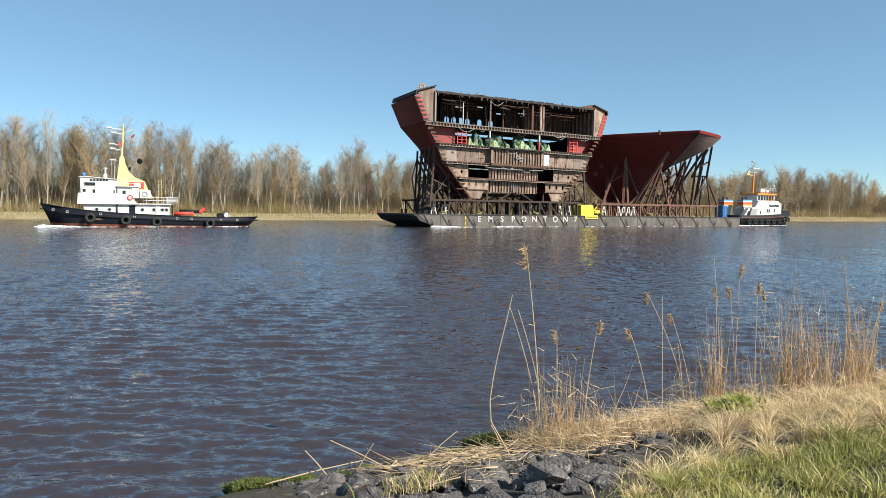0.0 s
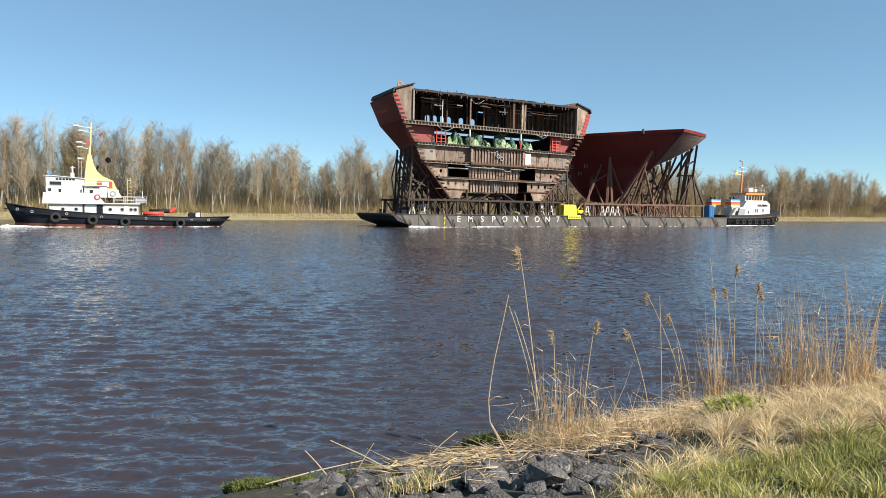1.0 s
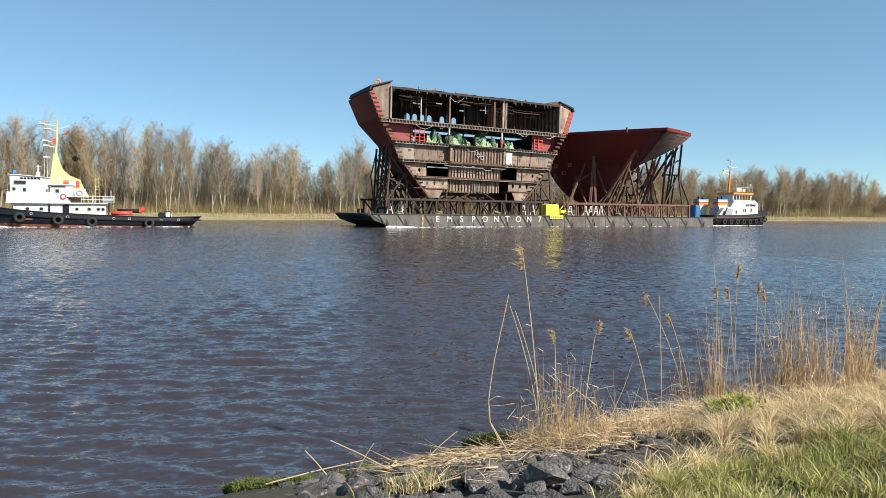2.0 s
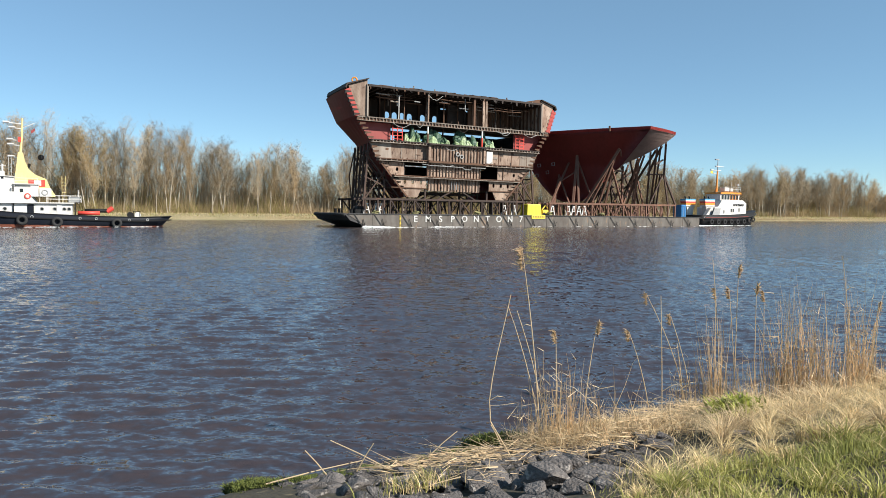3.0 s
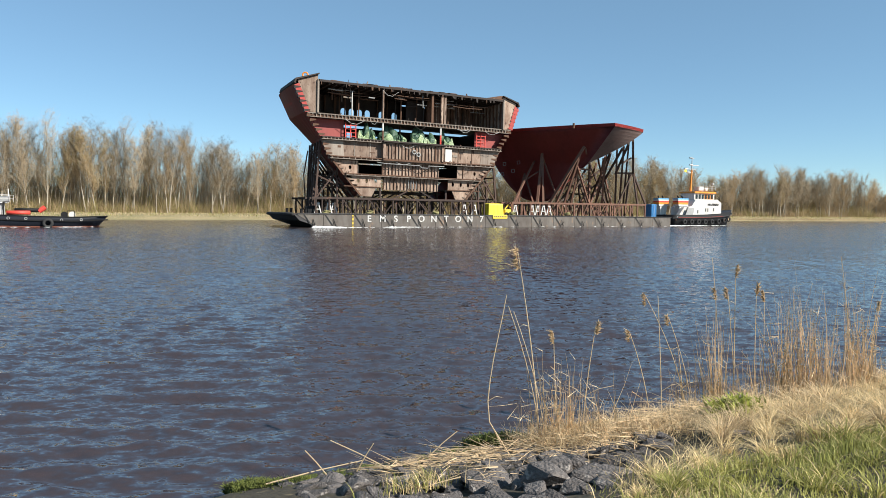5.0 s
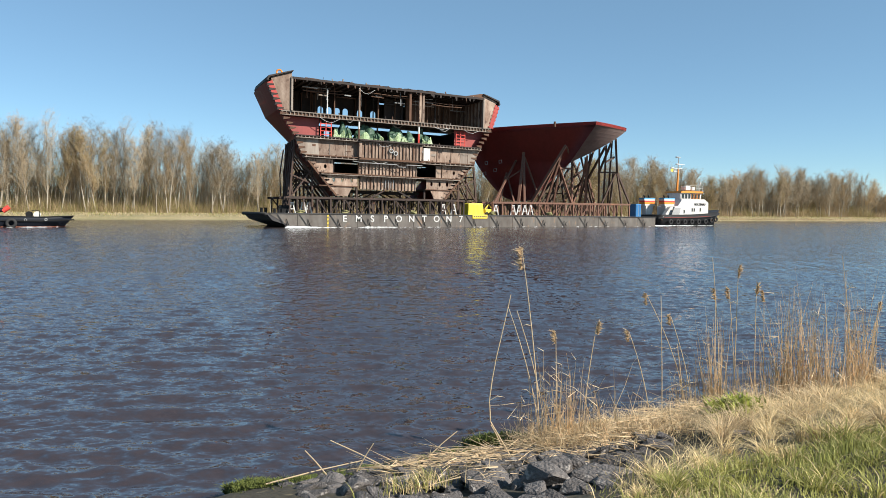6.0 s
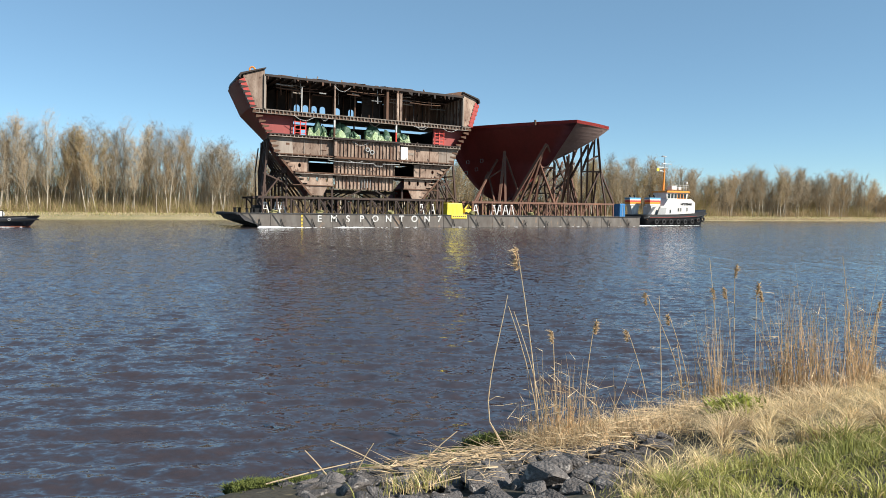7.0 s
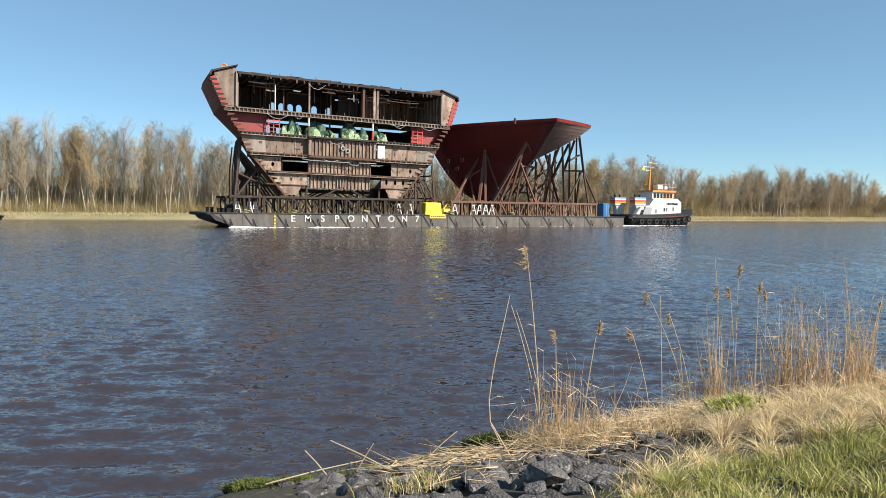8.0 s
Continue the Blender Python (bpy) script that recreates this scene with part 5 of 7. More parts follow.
    for z, x0, x1 in ((9.9, 3.7, 5.2), (11.6, 3.7, 5.3), (12.3, 3.6, 5.4), (14.0, 3.9, 5.6), (14.7, 3.2, 5.6)):
        bm = B()
        tube(bm, [(x0, yc, z + 0.12), (x1, yc, z)], 0.07, 6)
        box(bm, x0 + 0.1, x0 + 0.9, yc - 0.3, yc + 0.3, z + 0.12, z + 0.3)
        part("radar_arm", bm, M_WHITE, mast)
    bm = B()
    tube(bm, [(5.6, yc, 14.1), (7.2, yc, 14.9)], 0.05, 5)
    part("yard", bm, M_WHITE, mast)
    bm = B()
    prism(bm, [(6.7, 13.8), (7.25, 14.2), (7.2, 13.75), (6.75, 13.4)], yc - 0.02, yc + 0.02)
    part("flag", bm, M_RED, mast)
    bm = B()
    box(bm, 5.1, 5.5, yc - 0.35, yc - 0.1, 12.1, 12.8)
    part("lamp_box", bm, M_SIGNAL_RED, mast)
    bm = B()
    tube(bm, [(6.2, yc - 0.4, 8.2), (6.5, yc - 0.4, 9.0)], 0.18, 8)
    part("exhaust_pipe", bm, M_BLACK, fun)
    bm = B()
    disc(bm, (7.9, yc, 10.0), (0, 1, 0.2), 0.42, 0.1, 12)
    disc(bm, (7.9, yc, 10.0), (1, 0.3, 0), 0.42, 0.1, 12)
    part("day_signal_ball", bm, M_BLACK, mast, "black day-signal ball on a stay")
    bm = B()
    tube(bm, [(5.6, yc, 13.8), (7.9, yc, 10.0), (10.2, yc, 6.0)], 0.02, 4)
    part("stay", bm, M_BLACK, mast)
    # after deck
    railing(ob, [(8.6, yc - 2.9, 3.5), (13.0, yc - 2.9, 3.5)], 1.0)
    railing(ob, [(8.6, yc + 2.9, 3.5), (13.0, yc + 2.9, 3.5)], 1.0)
    bm = B()
    for z in (5.0, 5.5, 6.0, 6.5, 7.0):
        tube(bm, [(10.5, yc, z), (11.0, yc, z)], 0.03, 4)
    for x in (10.5, 11.0):
        tube(bm, [(x, yc, 3.5), (x, yc, 7.4)], 0.035, 4)
    part("ladder", bm, M_CREAM, ob)
    bm = B()
    tube(bm, [(12.6, yc, 3.4), (12.6, yc, 5.4)], 0.06, 5)
    part("stern_light_mast", bm, M_WHITE, ob)
    bm = B()
    box(bm, 11.3, 12.9, yc - 2.6, yc - 1.0, 3.5, 4.3, 0.1)
    part("locker", bm, M_GREY, ob)
    for x0, x1, y, m, nm, z in ((12.5, 15.4, yc - 2.4, M_SIGNAL_RED, "raft_canister", 2.0), (13.4, 16.8, yc - 1.2, M_BLACK, "rescue_boat", 2.35)):
        bm = B()
        tube(bm, [(x0, y, z), (x1, y, z)], 0.3, 10)
        part(nm, bm, m, ob, "red canister on the after deck" if m is M_SIGNAL_RED else "", True)
    bm = B()
    tube(bm, [(16.4, yc - 1.2, 2.2), (17.2, yc - 1.2, 2.8)], 0.35, 8)
    part("outboard_cover", bm, M_SIGNAL_RED, ob)
    for x in (19.6, 20.6):
        bm = B()
        disc(bm, (x, yc - 1, 1.75), (0, 1, 0), 0.45, 1.2, 14)
        part("towing_winch_drum", bm, M_WHITE if x > 20 else M_BLACK, ob)
    bm = B()
    tube(bm, [(20.0, yc - 1.6, 1.3), (20.0, yc - 1.6, 2.3), (20.9, yc - 1.6, 2.3), (20.9, yc - 1.6, 1.3)], 0.07, 6)
    part("towing_bow", bm, M_BLACK, ob)
    MOVERS.append((ob, 0.18))


def stern_tug():
    yc, yn = 117.6, 114.0
    ob = thing("tugboat", (146, yc, 0), "black-hulled white tug with orange-trimmed wheelhouse and two banded funnels", "tugboat")
    st = ((0.0, 3.0, 2.4, 2.4), (0.06, 3.4, 3.1, 2.45), (0.25, 3.6, 3.5, 2.45), (0.5, 3.6, 3.5, 2.55), (0.72, 3.5, 3.1, 2.8), (0.86, 2.9, 2.0, 3.15), (0.95, 1.8, 0.9, 3.5), (1.0, 0.6, 0.1, 3.65))
    bm = B()
    loft(bm, hull_loft(135.2, 156.6, yc, st, rake=0.3, counter=1.6), True, True)
    hull = part("hull", bm, M_BLACK, ob, "black steel hull", True)
    bm = B()
    tube(bm, [(135.2 + 21.4 * u, yc - wd - 0.06, z - 0.75) for u, wd, ww, z in st], 0.14, 6)
    part("rubbing_strake", bm, M_RUBBER, hull)
    bm = B()
    tube(bm, [(135.2 + 21.4 * u, yc - wd - 0.16, z - 0.62) for u, wd, ww, z in st[1:5]], 0.05, 6)
    part("red_line", bm, M_RED, hull)
    for i in range(8):
        x = 138.0 + 2.15 * i
        u = (x - 135.2) / 21.4
        off = 0 if u < 0.7 else (u - 0.7) * 6.5
        tyre(ob, x, yn - 0.35 + off, 0.85 + max(0, (u - 0.6)) * 2.6, 0.62)
    bm = B()
    torus(bm, (156.2, yc, 2.6), (1, 0, 0.3), 0.5, 0.25, 12, 6)
    part("bow_fender", bm, M_GREY, ob)
    bm = B()
    box(bm, 136, 152.0, yc - 3.2, yc + 3.2, 1.2, 1.5)
    part("deck", bm, M_RUST, ob)
    bm = B()
    prism(bm, [(140.4, 1.5), (150.9, 1.5), (150.9, 5.2), (149.6, 6.0), (142.6, 5.9), (141.4, 4.4), (140.4, 4.2)], yc - 2.7, yc + 2.7)
    house = part("deckhouse", bm, M_WHITE, ob, "white deckhouse")
    for x, z in ((143.3, 3.2), (145.8, 3.6), (146.5, 3.6), (148.4, 3.7)):
        window(house, x - 0.16, x + 0.16, yc - 2.72, z - 0.4, z + 0.35)
    c = lettering("HOLTENAU", 0.66, (148.2, yc - 2.74, 4.6), house)
    c.data.materials[0] = M_BLACK
    bm = B()
    prism(bm, [(142.9, 5.9), (149.1, 5.9), (149.4, 7.4), (142.7, 7.4)], yc - 2.0, yc + 2.0)
    wheel = part("wheelhouse", bm, M_WHITE, ob, "white wheelhouse with orange roof edge")
    for i in range(6):
        x = 143.15 + 0.98 * i
        window(wheel, x, x + 0.72, yc - 2.02, 6.1, 7.15, M_ORANGE if i > 2 else M_WHITE)
    bm = B()
    prism(bm, [(142.5, 7.4), (149.6, 7.4), (149.3, 7.8), (142.7, 7.8)], yc - 2.4, yc + 2.4)
    part("roof", bm, M_ORANGE, wheel, "orange wheelhouse roof")
    railing(wheel, [(144.4, yc - 2.0, 8.0), (149.6, yc - 2.0, 8.0)], 1.1)
    bm = B()
    box(bm, 145.6, 147.2, yc - 0.8, yc + 0.8, 8.0, 9.0, 0.1)
    box(bm, 147.6, 148.6, yc - 0.8, yc + 0.8, 8.0, 8.8, 0.1)
    part("monitor_platform", bm, M_WHITE, wheel)
    for x, h in ((145.1, 10.8), (147.6, 10.4), (148.9, 10.1)):
        bm = B()
        tube(bm, [(x, yc - 1.0, 8), (x, yc - 1.0, h)], 0.03, 4)
        part("whip_aerial", bm, M_WHITE, wheel)
    bm = B()
    disc(bm, (149.6, yc - 1.2, 9.7), (0, 0, 1), 0.3, 0.5, 10)
    tube(bm, [(149.6, yc - 1.2, 8), (149.6, yc - 1.2, 9.6)], 0.06, 5)
    part("satellite_dome", bm, M_WHITE, wheel)
    bm = B()
    tube(bm, [(143.7, yc, 7.9), (143.9, yc, 12.8)], 0.26, 8, 0.18)
    mast = part("mast", bm, M_ORANGE, ob, "orange mast with radar yards")
    bm = B()
    tube(bm, [(143.9, yc, 12.8), (143.95, yc, 15.6)], 0.15, 6, 0.08)
    part("topmast", bm, M_GREY, mast)
    for z, a, b in ((15.5, 143.1, 144.6), (13.9, 143.2, 146.0), (13.0, 141.6, 145.0), (12.2, 142.4, 144.2)):
        bm = B()
        tube(bm, [(a, yc, z), (b, yc, z)], 0.08, 5)
        box(bm, a, a + 0.8, yc - 0.2, yc + 0.2, z, z + 0.2)
        part("yard", bm, M_WHITE if z < 14 else M_GREY, mast)
    bm = B()
    prism(bm, [(141.6, 12.9), (142.4, 12.8), (142.3, 12.2), (141.6, 12.3)], yc - 0.02, yc + 0.02)
    part("flag", bm, M_YELLOW, mast)
    for x0, y in ((134.6, yc + 1.6), (137.4, yc - 1.6)):
        bm = B()
        prism(bm, [(x0 + 0.9, 1.5), (x0 + 2.3, 1.5), (x0 + 2.9, 4.4), (x0 + 0.6, 4.4)], y - 0.7, y + 0.7)
        fun = part("funnel", bm, M_WHITE, ob, "banded funnel")
        for z0, z1, m in ((4.4, 4.75, M_WHITE), (4.75, 5.2, M_ORANGE), (5.2, 5.55, M_SIGNAL_RED), (5.55, 5.85, M_WHITE), (5.85, 6.15, M_LIGHTBLUE)):
            bm = B()
            k = 0.25 * (z0 - 4)
            prism(bm, [(x0 + 0.25 - k * 0.4, z0), (x0 + 3.05 + k * 0.3, z0), (x0 + 3.1 + k * 0.3, z1), (x0 + 0.2 - k * 0.6, z1)], y - 0.85, y + 0.85)
            part("funnel_band", bm, m, fun)
        for dx in (0.9, 2.2):
            bm = B()
            tube(bm, [(x0 + dx, y, 6.2), (x0 + dx - 0.3, y, 6.75)], 0.16, 7)
            part("exhaust_pipe", bm, M_BLACK, fun)
    bm = B()
    beam(bm, (136.2, yn + 0.6, 1.8), (138.6, yn + 0.9, 4.1), 0.8, 0.12)
    part("stair", bm, M_GREY, ob)
    bm = B()
    prism(bm, [(139.0, 2.0), (141.4, 2.0), (141.9, 4.0), (139.9, 4.0)], yn + 0.55, yn + 0.65)
    part("work_boat_screen", bm, M_GREY, ob)
    railing(ob, [(149.4, yc - 2.3, 6.05), (150.8, yc - 2.3, 5.35)], 1.0, M_BLACK)
    ob.location.x += 2.9
    MOVERS.append((ob, 0.0))


lead_tug()
stern_tug()


# ---- foam ----
def foam(name, at, label, streaks, extra):
    verts, polys = [], []
    rng = random.Random(name + str(at))
    for x0, x1, y, w, h, dens in streaks:
        n = int((x1 - x0) * dens)
        for i in range(n):
            u = rng.random()
            x, yy = x0 + (x1 - x0) * u, y - abs(rng.gauss(0, w)) + w * 0.3
            r, hh = rng.uniform(0.12, 0.42), h * rng.uniform(0.25, 1.0) * (1 - 0.6 * u)
            b = len(verts)
            m = 6
            verts.append((x, yy, hh))
            for j in range(m):
                a = 2 * math.pi * j / m
                q = r * rng.uniform(0.7, 1.3)
                verts.append((x + q * 1.6 * math.cos(a), yy + q * math.sin(a), hh * 0.35 - 0.02))
            for j in range(m):
                verts.append((x + r * 2.2 * math.cos(2 * math.pi * j / m), yy + r * 1.2 * math.sin(2 * math.pi * j / m), -0.12))
            for j in range(m):
                k = (j + 1) % m
                polys.append((b, b + 1 + j, b + 1 + k))
                polys.append((b + 1 + j, b + 1 + m + j, b + 1 + m + k, b + 1 + k))
    verts = [(x - at[0], y - at[1], z - at[2]) for x, y, z in verts]
    ob = new(name, raw(name, verts, polys, M_FOAM))
    ob.location = at
    tagged(ob, label, "foam", kind="stuff")
    MOVERS.append((ob, extra))


foam("bow_wave", (56, 108, 0), "white foam of the bow wave along the barge", [(54.0, 58.5, 107.9, 0.5, 0.3, 24), (57.5, 64, 107.6, 0.5, 0.1, 2.0), (66, 72.5, 107.9, 0.35, 0.16, 8), (72, 130, 107.9, 0.35, 0.08, 0.5)], 0.0)
foam("bow_wave", (-4, 114, 0), "white foam of the bow wave beside the tug", [(-5.6, -1.2, 114.4, 0.6, 0.4, 22), (-2.0, 8, 113.2, 0.4, 0.12, 2.5), (8, 18, 113.2, 0.3, 0.1, 1.5), (17, 24, 113.2, 0.4, 0.12, 2)], 0.18)
foam("stern_wash", (136, 113, 0), "white wash between barge and stern tug", [(132.5, 138.5, 113.2, 0.8, 0.3, 22), (138, 154, 113.6, 0.4, 0.14, 4)], 0.0)

# ---- far bank: bare spring trees ----
def limb(V, F, p, d, length, r, segs, rng, wander, n=3, lift=0.0):
    """A tapering branch; returns the points along it."""
    pts = [p.copy()]
    dirs = d.normalized()
    prev = None
    for i in range(segs + 1):
        k = r * (1 - 0.85 * i / segs)
        s = dirs.orthogonal().normalized()
        u = dirs.cross(s)
        b = len(V)
        for j in range(n):
            a = 2 * math.pi * j / n
            V.append(tuple(p + (s * math.cos(a) + u * math.sin(a)) * k))
        if prev is not None:
            for j in range(n):
                F.append((prev + j, prev + (j + 1) % n, b + (j + 1) % n, b + j))
        prev = b
        if i < segs:
            dirs = (dirs + Vector((rng.gauss(0, wander), rng.gauss(0, wander), rng.gauss(0, wander) + lift))).normalized()
            p = p + dirs * (length / segs)
            pts.append(p.copy())
    return pts


def ribbon(V, F, p, d, length, w, rng):
    """A thin twig in two bent blades; returns its points."""
    pts = [p]
    d = d.normalized()
    for i in range(2):
        p = p + d * (length / 2)
        pts.append(p)
        d = (d + Vector((rng.gauss(0, 0.22), rng.gauss(0, 0.22), rng.gauss(0.05, 0.22)))).normalized()
    o = d.orthogonal().normalized() * w
    b = len(V)
    V.extend([tuple(pts[0] - o), tuple(pts[0] + o), tuple(pts[1] + o * 0.8), tuple(pts[1] - o * 0.8), tuple(pts[2])])
    F.extend([(b, b + 1, b + 2, b + 3), (b + 3, b + 2, b + 4)])
    return pts


def tree_data(seed, height, spread, limbs, twigs, subs, buds, budsize=0.13):
    """Vertices and faces of trunk, of branches and of buds."""
    rng = random.Random(seed)
    TV, TF, CV, CF, LV, LF = [], [], [], [], [], []
    stems = 1 if rng.random() < 0.55 else 2
    for s in range(stems):
        lean = Vector((rng.gauss(0, 0.07), rng.gauss(0, 0.07), 1))
        trunk = limb(TV, TF, Vector((s * 0.5, s * 0.2, 0)), lean, height * (0.82 if s == 0 else 0.72), 0.10 * height / 20 + 0.03, 9, rng, 0.05, 5, 0.02)
        for i in range(limbs // stems):
            u = 0.18 + 0.8 * (i + rng.random()) / (limbs / stems)
            u = min(u, 0.98)
            k = u * 9
            a = trunk[int(k)].lerp(trunk[min(9, int(k) + 1)], k - int(k))
            az = rng.random() * 6.283
            up = 1.35 + 0.7 * u
            d = Vector((math.cos(az), math.sin(az), up))
            ln = spread * (1.45 - 0.8 * abs(u - 0.5)) * rng.uniform(0.6, 1.15) * (1.1 - 0.35 * u)
            pts = limb(CV, CF, a, d, ln, 0.04, 4, rng, 0.13, 3, 0.09)
            for t in range(twigs):
                w = rng.uniform(0.15, 1.0) * 4
                b = pts[int(min(w, 3.99))].lerp(pts[min(4, int(w) + 1)], w - int(w)) if w < 4 else pts[4]
                d2 = Vector((rng.gauss(0, 0.7), rng.gauss(0, 0.7), rng.uniform(0.3, 1.3)))
                tp = ribbon(CV, CF, b, d2, rng.uniform(0.8, 2.0), 0.018, rng)
                for _ in range(subs):
                    c = tp[rng.randint(0, 2)]
                    d3 = Vector((rng.gauss(0, 0.8), rng.gauss(0, 0.8), rng.uniform(0.2, 1.2))).normalized()
                    e = c + d3 * rng.uniform(0.4, 1.1)
                    o = d3.orthogonal().normalized() * 0.0155
                    q = len(CV)
                    CV.extend([tuple(c - o), tuple(c + o), tuple(e)])
                    CF.append((q, q + 1, q + 2))
                    for _ in range(buds):
                        f = c.lerp(e, rng.random()) + Vector((rng.gauss(0, 0.15), rng.gauss(0, 0.15), rng.gauss(0, 0.15)))
                        x = Vector((rng.gauss(0, 1), rng.gauss(0, 1), rng.gauss(0, 1))).normalized() * budsize
                        y = x.orthogonal().normalized() * budsize * 0.6
                        q = len(LV)
                        LV.extend([tuple(f - x * 0.5), tuple(f + y * 0.5), tuple(f + x * 0.5)])
                        LF.append((q, q + 1, q + 2))
    return TV, TF, CV, CF, LV, LF


def tree_kind(seed, height, spread, green, grey):
    TV, TF, CV, CF, LV, LF = tree_data(seed, height, spread, 38, 11, 8, 1, 0.07 if not green else 0.15)
    tree = thing("tree", (0, -400, 0), "tall bare tree in early bud on the far bank" if not green else "tall tree with first olive-green leaves on the far bank", "tree", "trees on the far bank")
    for name, v, f, m in (("trunk", TV, TF, M_BARK), ("crown", CV, CF, M_TWIG_GREY if grey else M_TWIG), ("buds", LV, LF, M_BUD if green else M_TWIG)):
        ob = new(name if name != "buds" else "foliage", raw(name, v, f, m))
        ob.parent = tree
    return tree


WOOD_X = (-60, -17, -4, 4, 13, 24, 33, 37.3, 42, 56, 60, 65, 70, 77, 83, 112, 155, 173, 198, 216, 229, 252, 277, 293, 317, 329, 420)
WOOD_H = (21, 21.5, 21.5, 22, 21.2, 21.3, 19.5, 14.5, 18.2, 18.8, 12, 17.2, 21, 17, 16, 16.8, 19, 20.5, 18, 15.6, 17.3, 20.5, 17.6, 20.8, 17.0, 12.5, 10)


def skyline(x):
    """Height of the wood along the bank."""
    return float(np.interp(x, WOOD_X, WOOD_H))


def far_wood():
    kinds = [tree_kind(100 + i, 20.0, 3.6 + 0.5 * (i % 3), i in (3, 7), i % 2 == 0) for i in range(9)]
    rng = random.Random(5)
    x = -34.0
    count = 0
    while x < 345:
        k = kinds[rng.randrange(9)]
        if 58.6 < x < 61.6:
            x += 3
        y = rng.uniform(189, 196)
        h = skyline(x) / 17.6 * rng.uniform(0.88, 1.04)
        m = pose(x, y, 1.45, 0, 0, rng.uniform(0, 360))
        t = copy_thing(k, m)
        w = rng.uniform(1.0, 1.3)
        t.scale = (w, w, h)
        count += 1
        x += rng.uniform(1.4, 3.3) * (1 if x < 200 else 1.25)
    for i, k in enumerate(kinds):
        k.location = (-37.0 - 5 * i, 193 + (i % 3), 1.45)
    # the depth of the wood behind, one mass
    for nm, rows, lab in (("woodland", ((198, 1.9), (203, 2.0), (210, 2.3)), "dense bare woodland behind the bank trees"),):
        protos = [tree_data(300 + i, 19.0, 4.2, 22, 6, 5, 1, 0.16) for i in range(5)]
        allv = [[], [], []]
        allf = [[], [], []]
        for y0, step in rows:
            x = -40.0
            while x < 400:
                p = protos[rng.randrange(5)]
                a, s, h = rng.uniform(0, 6.28), rng.uniform(0.8, 1.15), skyline(x) / 17.6 * rng.uniform(0.72, 0.97)
                ca, sa, y = math.cos(a) * s, math.sin(a) * s, y0 + rng.uniform(-2.5, 2.5)
                for c in range(3):
                    v = np.array(p[2 * c])
                    if not len(v):
                        continue
                    b = sum(len(q) for q in allv[c])
                    allv[c].append(np.stack([x + v[:, 0] * ca - v[:, 1] * sa, y + v[:, 0] * sa + v[:, 1] * ca, 1.6 + v[:, 2] * h], -1))
                    allf[c].extend([tuple(i + b for i in f) for f in p[2 * c + 1]])
                x += step * rng.uniform(0.7, 1.3)
        wood = tagged(new("woodland"), lab, "woodland", kind="stuff")
        for c, (n2, m) in enumerate((("trunk_mass", M_BARK), ("branch_mass", M_TWIG), ("bud_mass", M_TWIG_GREY))):
            ob = new(n2, raw(n2, np.concatenate(allv[c]).tolist(), allf[c], m))
            ob.parent = wood
            tagged(ob, kind="stuff")


def blades(name, label, category, spots, mat, lean=0.35, segs=2):
    """Grass-like blades: each spot is (x, y, z, height, width, leanx, leany)."""
    S = np.array(spots)
    n = len(S)
    rng = np.random.RandomState(len(name) * 7 + n % 97)
    az = rng.rand(n) * 6.283
    wx, wy = np.cos(az), np.sin(az)
    lx, ly = S[:, 5] + rng.normal(0, lean, n), S[:, 6] + rng.normal(0, lean, n)
    V = np.zeros((n, 2 * segs + 1, 3))
    for k in range(segs + 1):
        u = k / segs
        bend = u * u
        cx, cy = S[:, 0] + lx * S[:, 3] * bend, S[:, 1] + ly * S[:, 3] * bend
        cz = S[:, 2] + S[:, 3] * (u - 0.22 * bend * np.clip(np.hypot(lx, ly), 0, 2.2))
        w = S[:, 4] * 0.5 * (1 - 0.55 * u)
        if k < segs:
            V[:, 2 * k] = np.stack([cx - wx * w, cy - wy * w, cz], -1)
            V[:, 2 * k + 1] = np.stack([cx + wx * w, cy + wy * w, cz], -1)
        else:
            V[:, 2 * k] = np.stack([cx, cy, cz], -1)
    F = []
    m = 2 * segs + 1
    for i in range(n):
        b = i * m
        for k in range(segs - 1):
            F.append((b + 2 * k, b + 2 * k + 1, b + 2 * k + 3, b + 2 * k + 2))
        F.append((b + 2 * segs - 2, b + 2 * segs - 1, b + 2 * segs))
    ob = new(name, raw(name, V.reshape(-1, 3).tolist(), F, mat))
    return tagged(ob, label, category, kind="stuff")


far_wood()


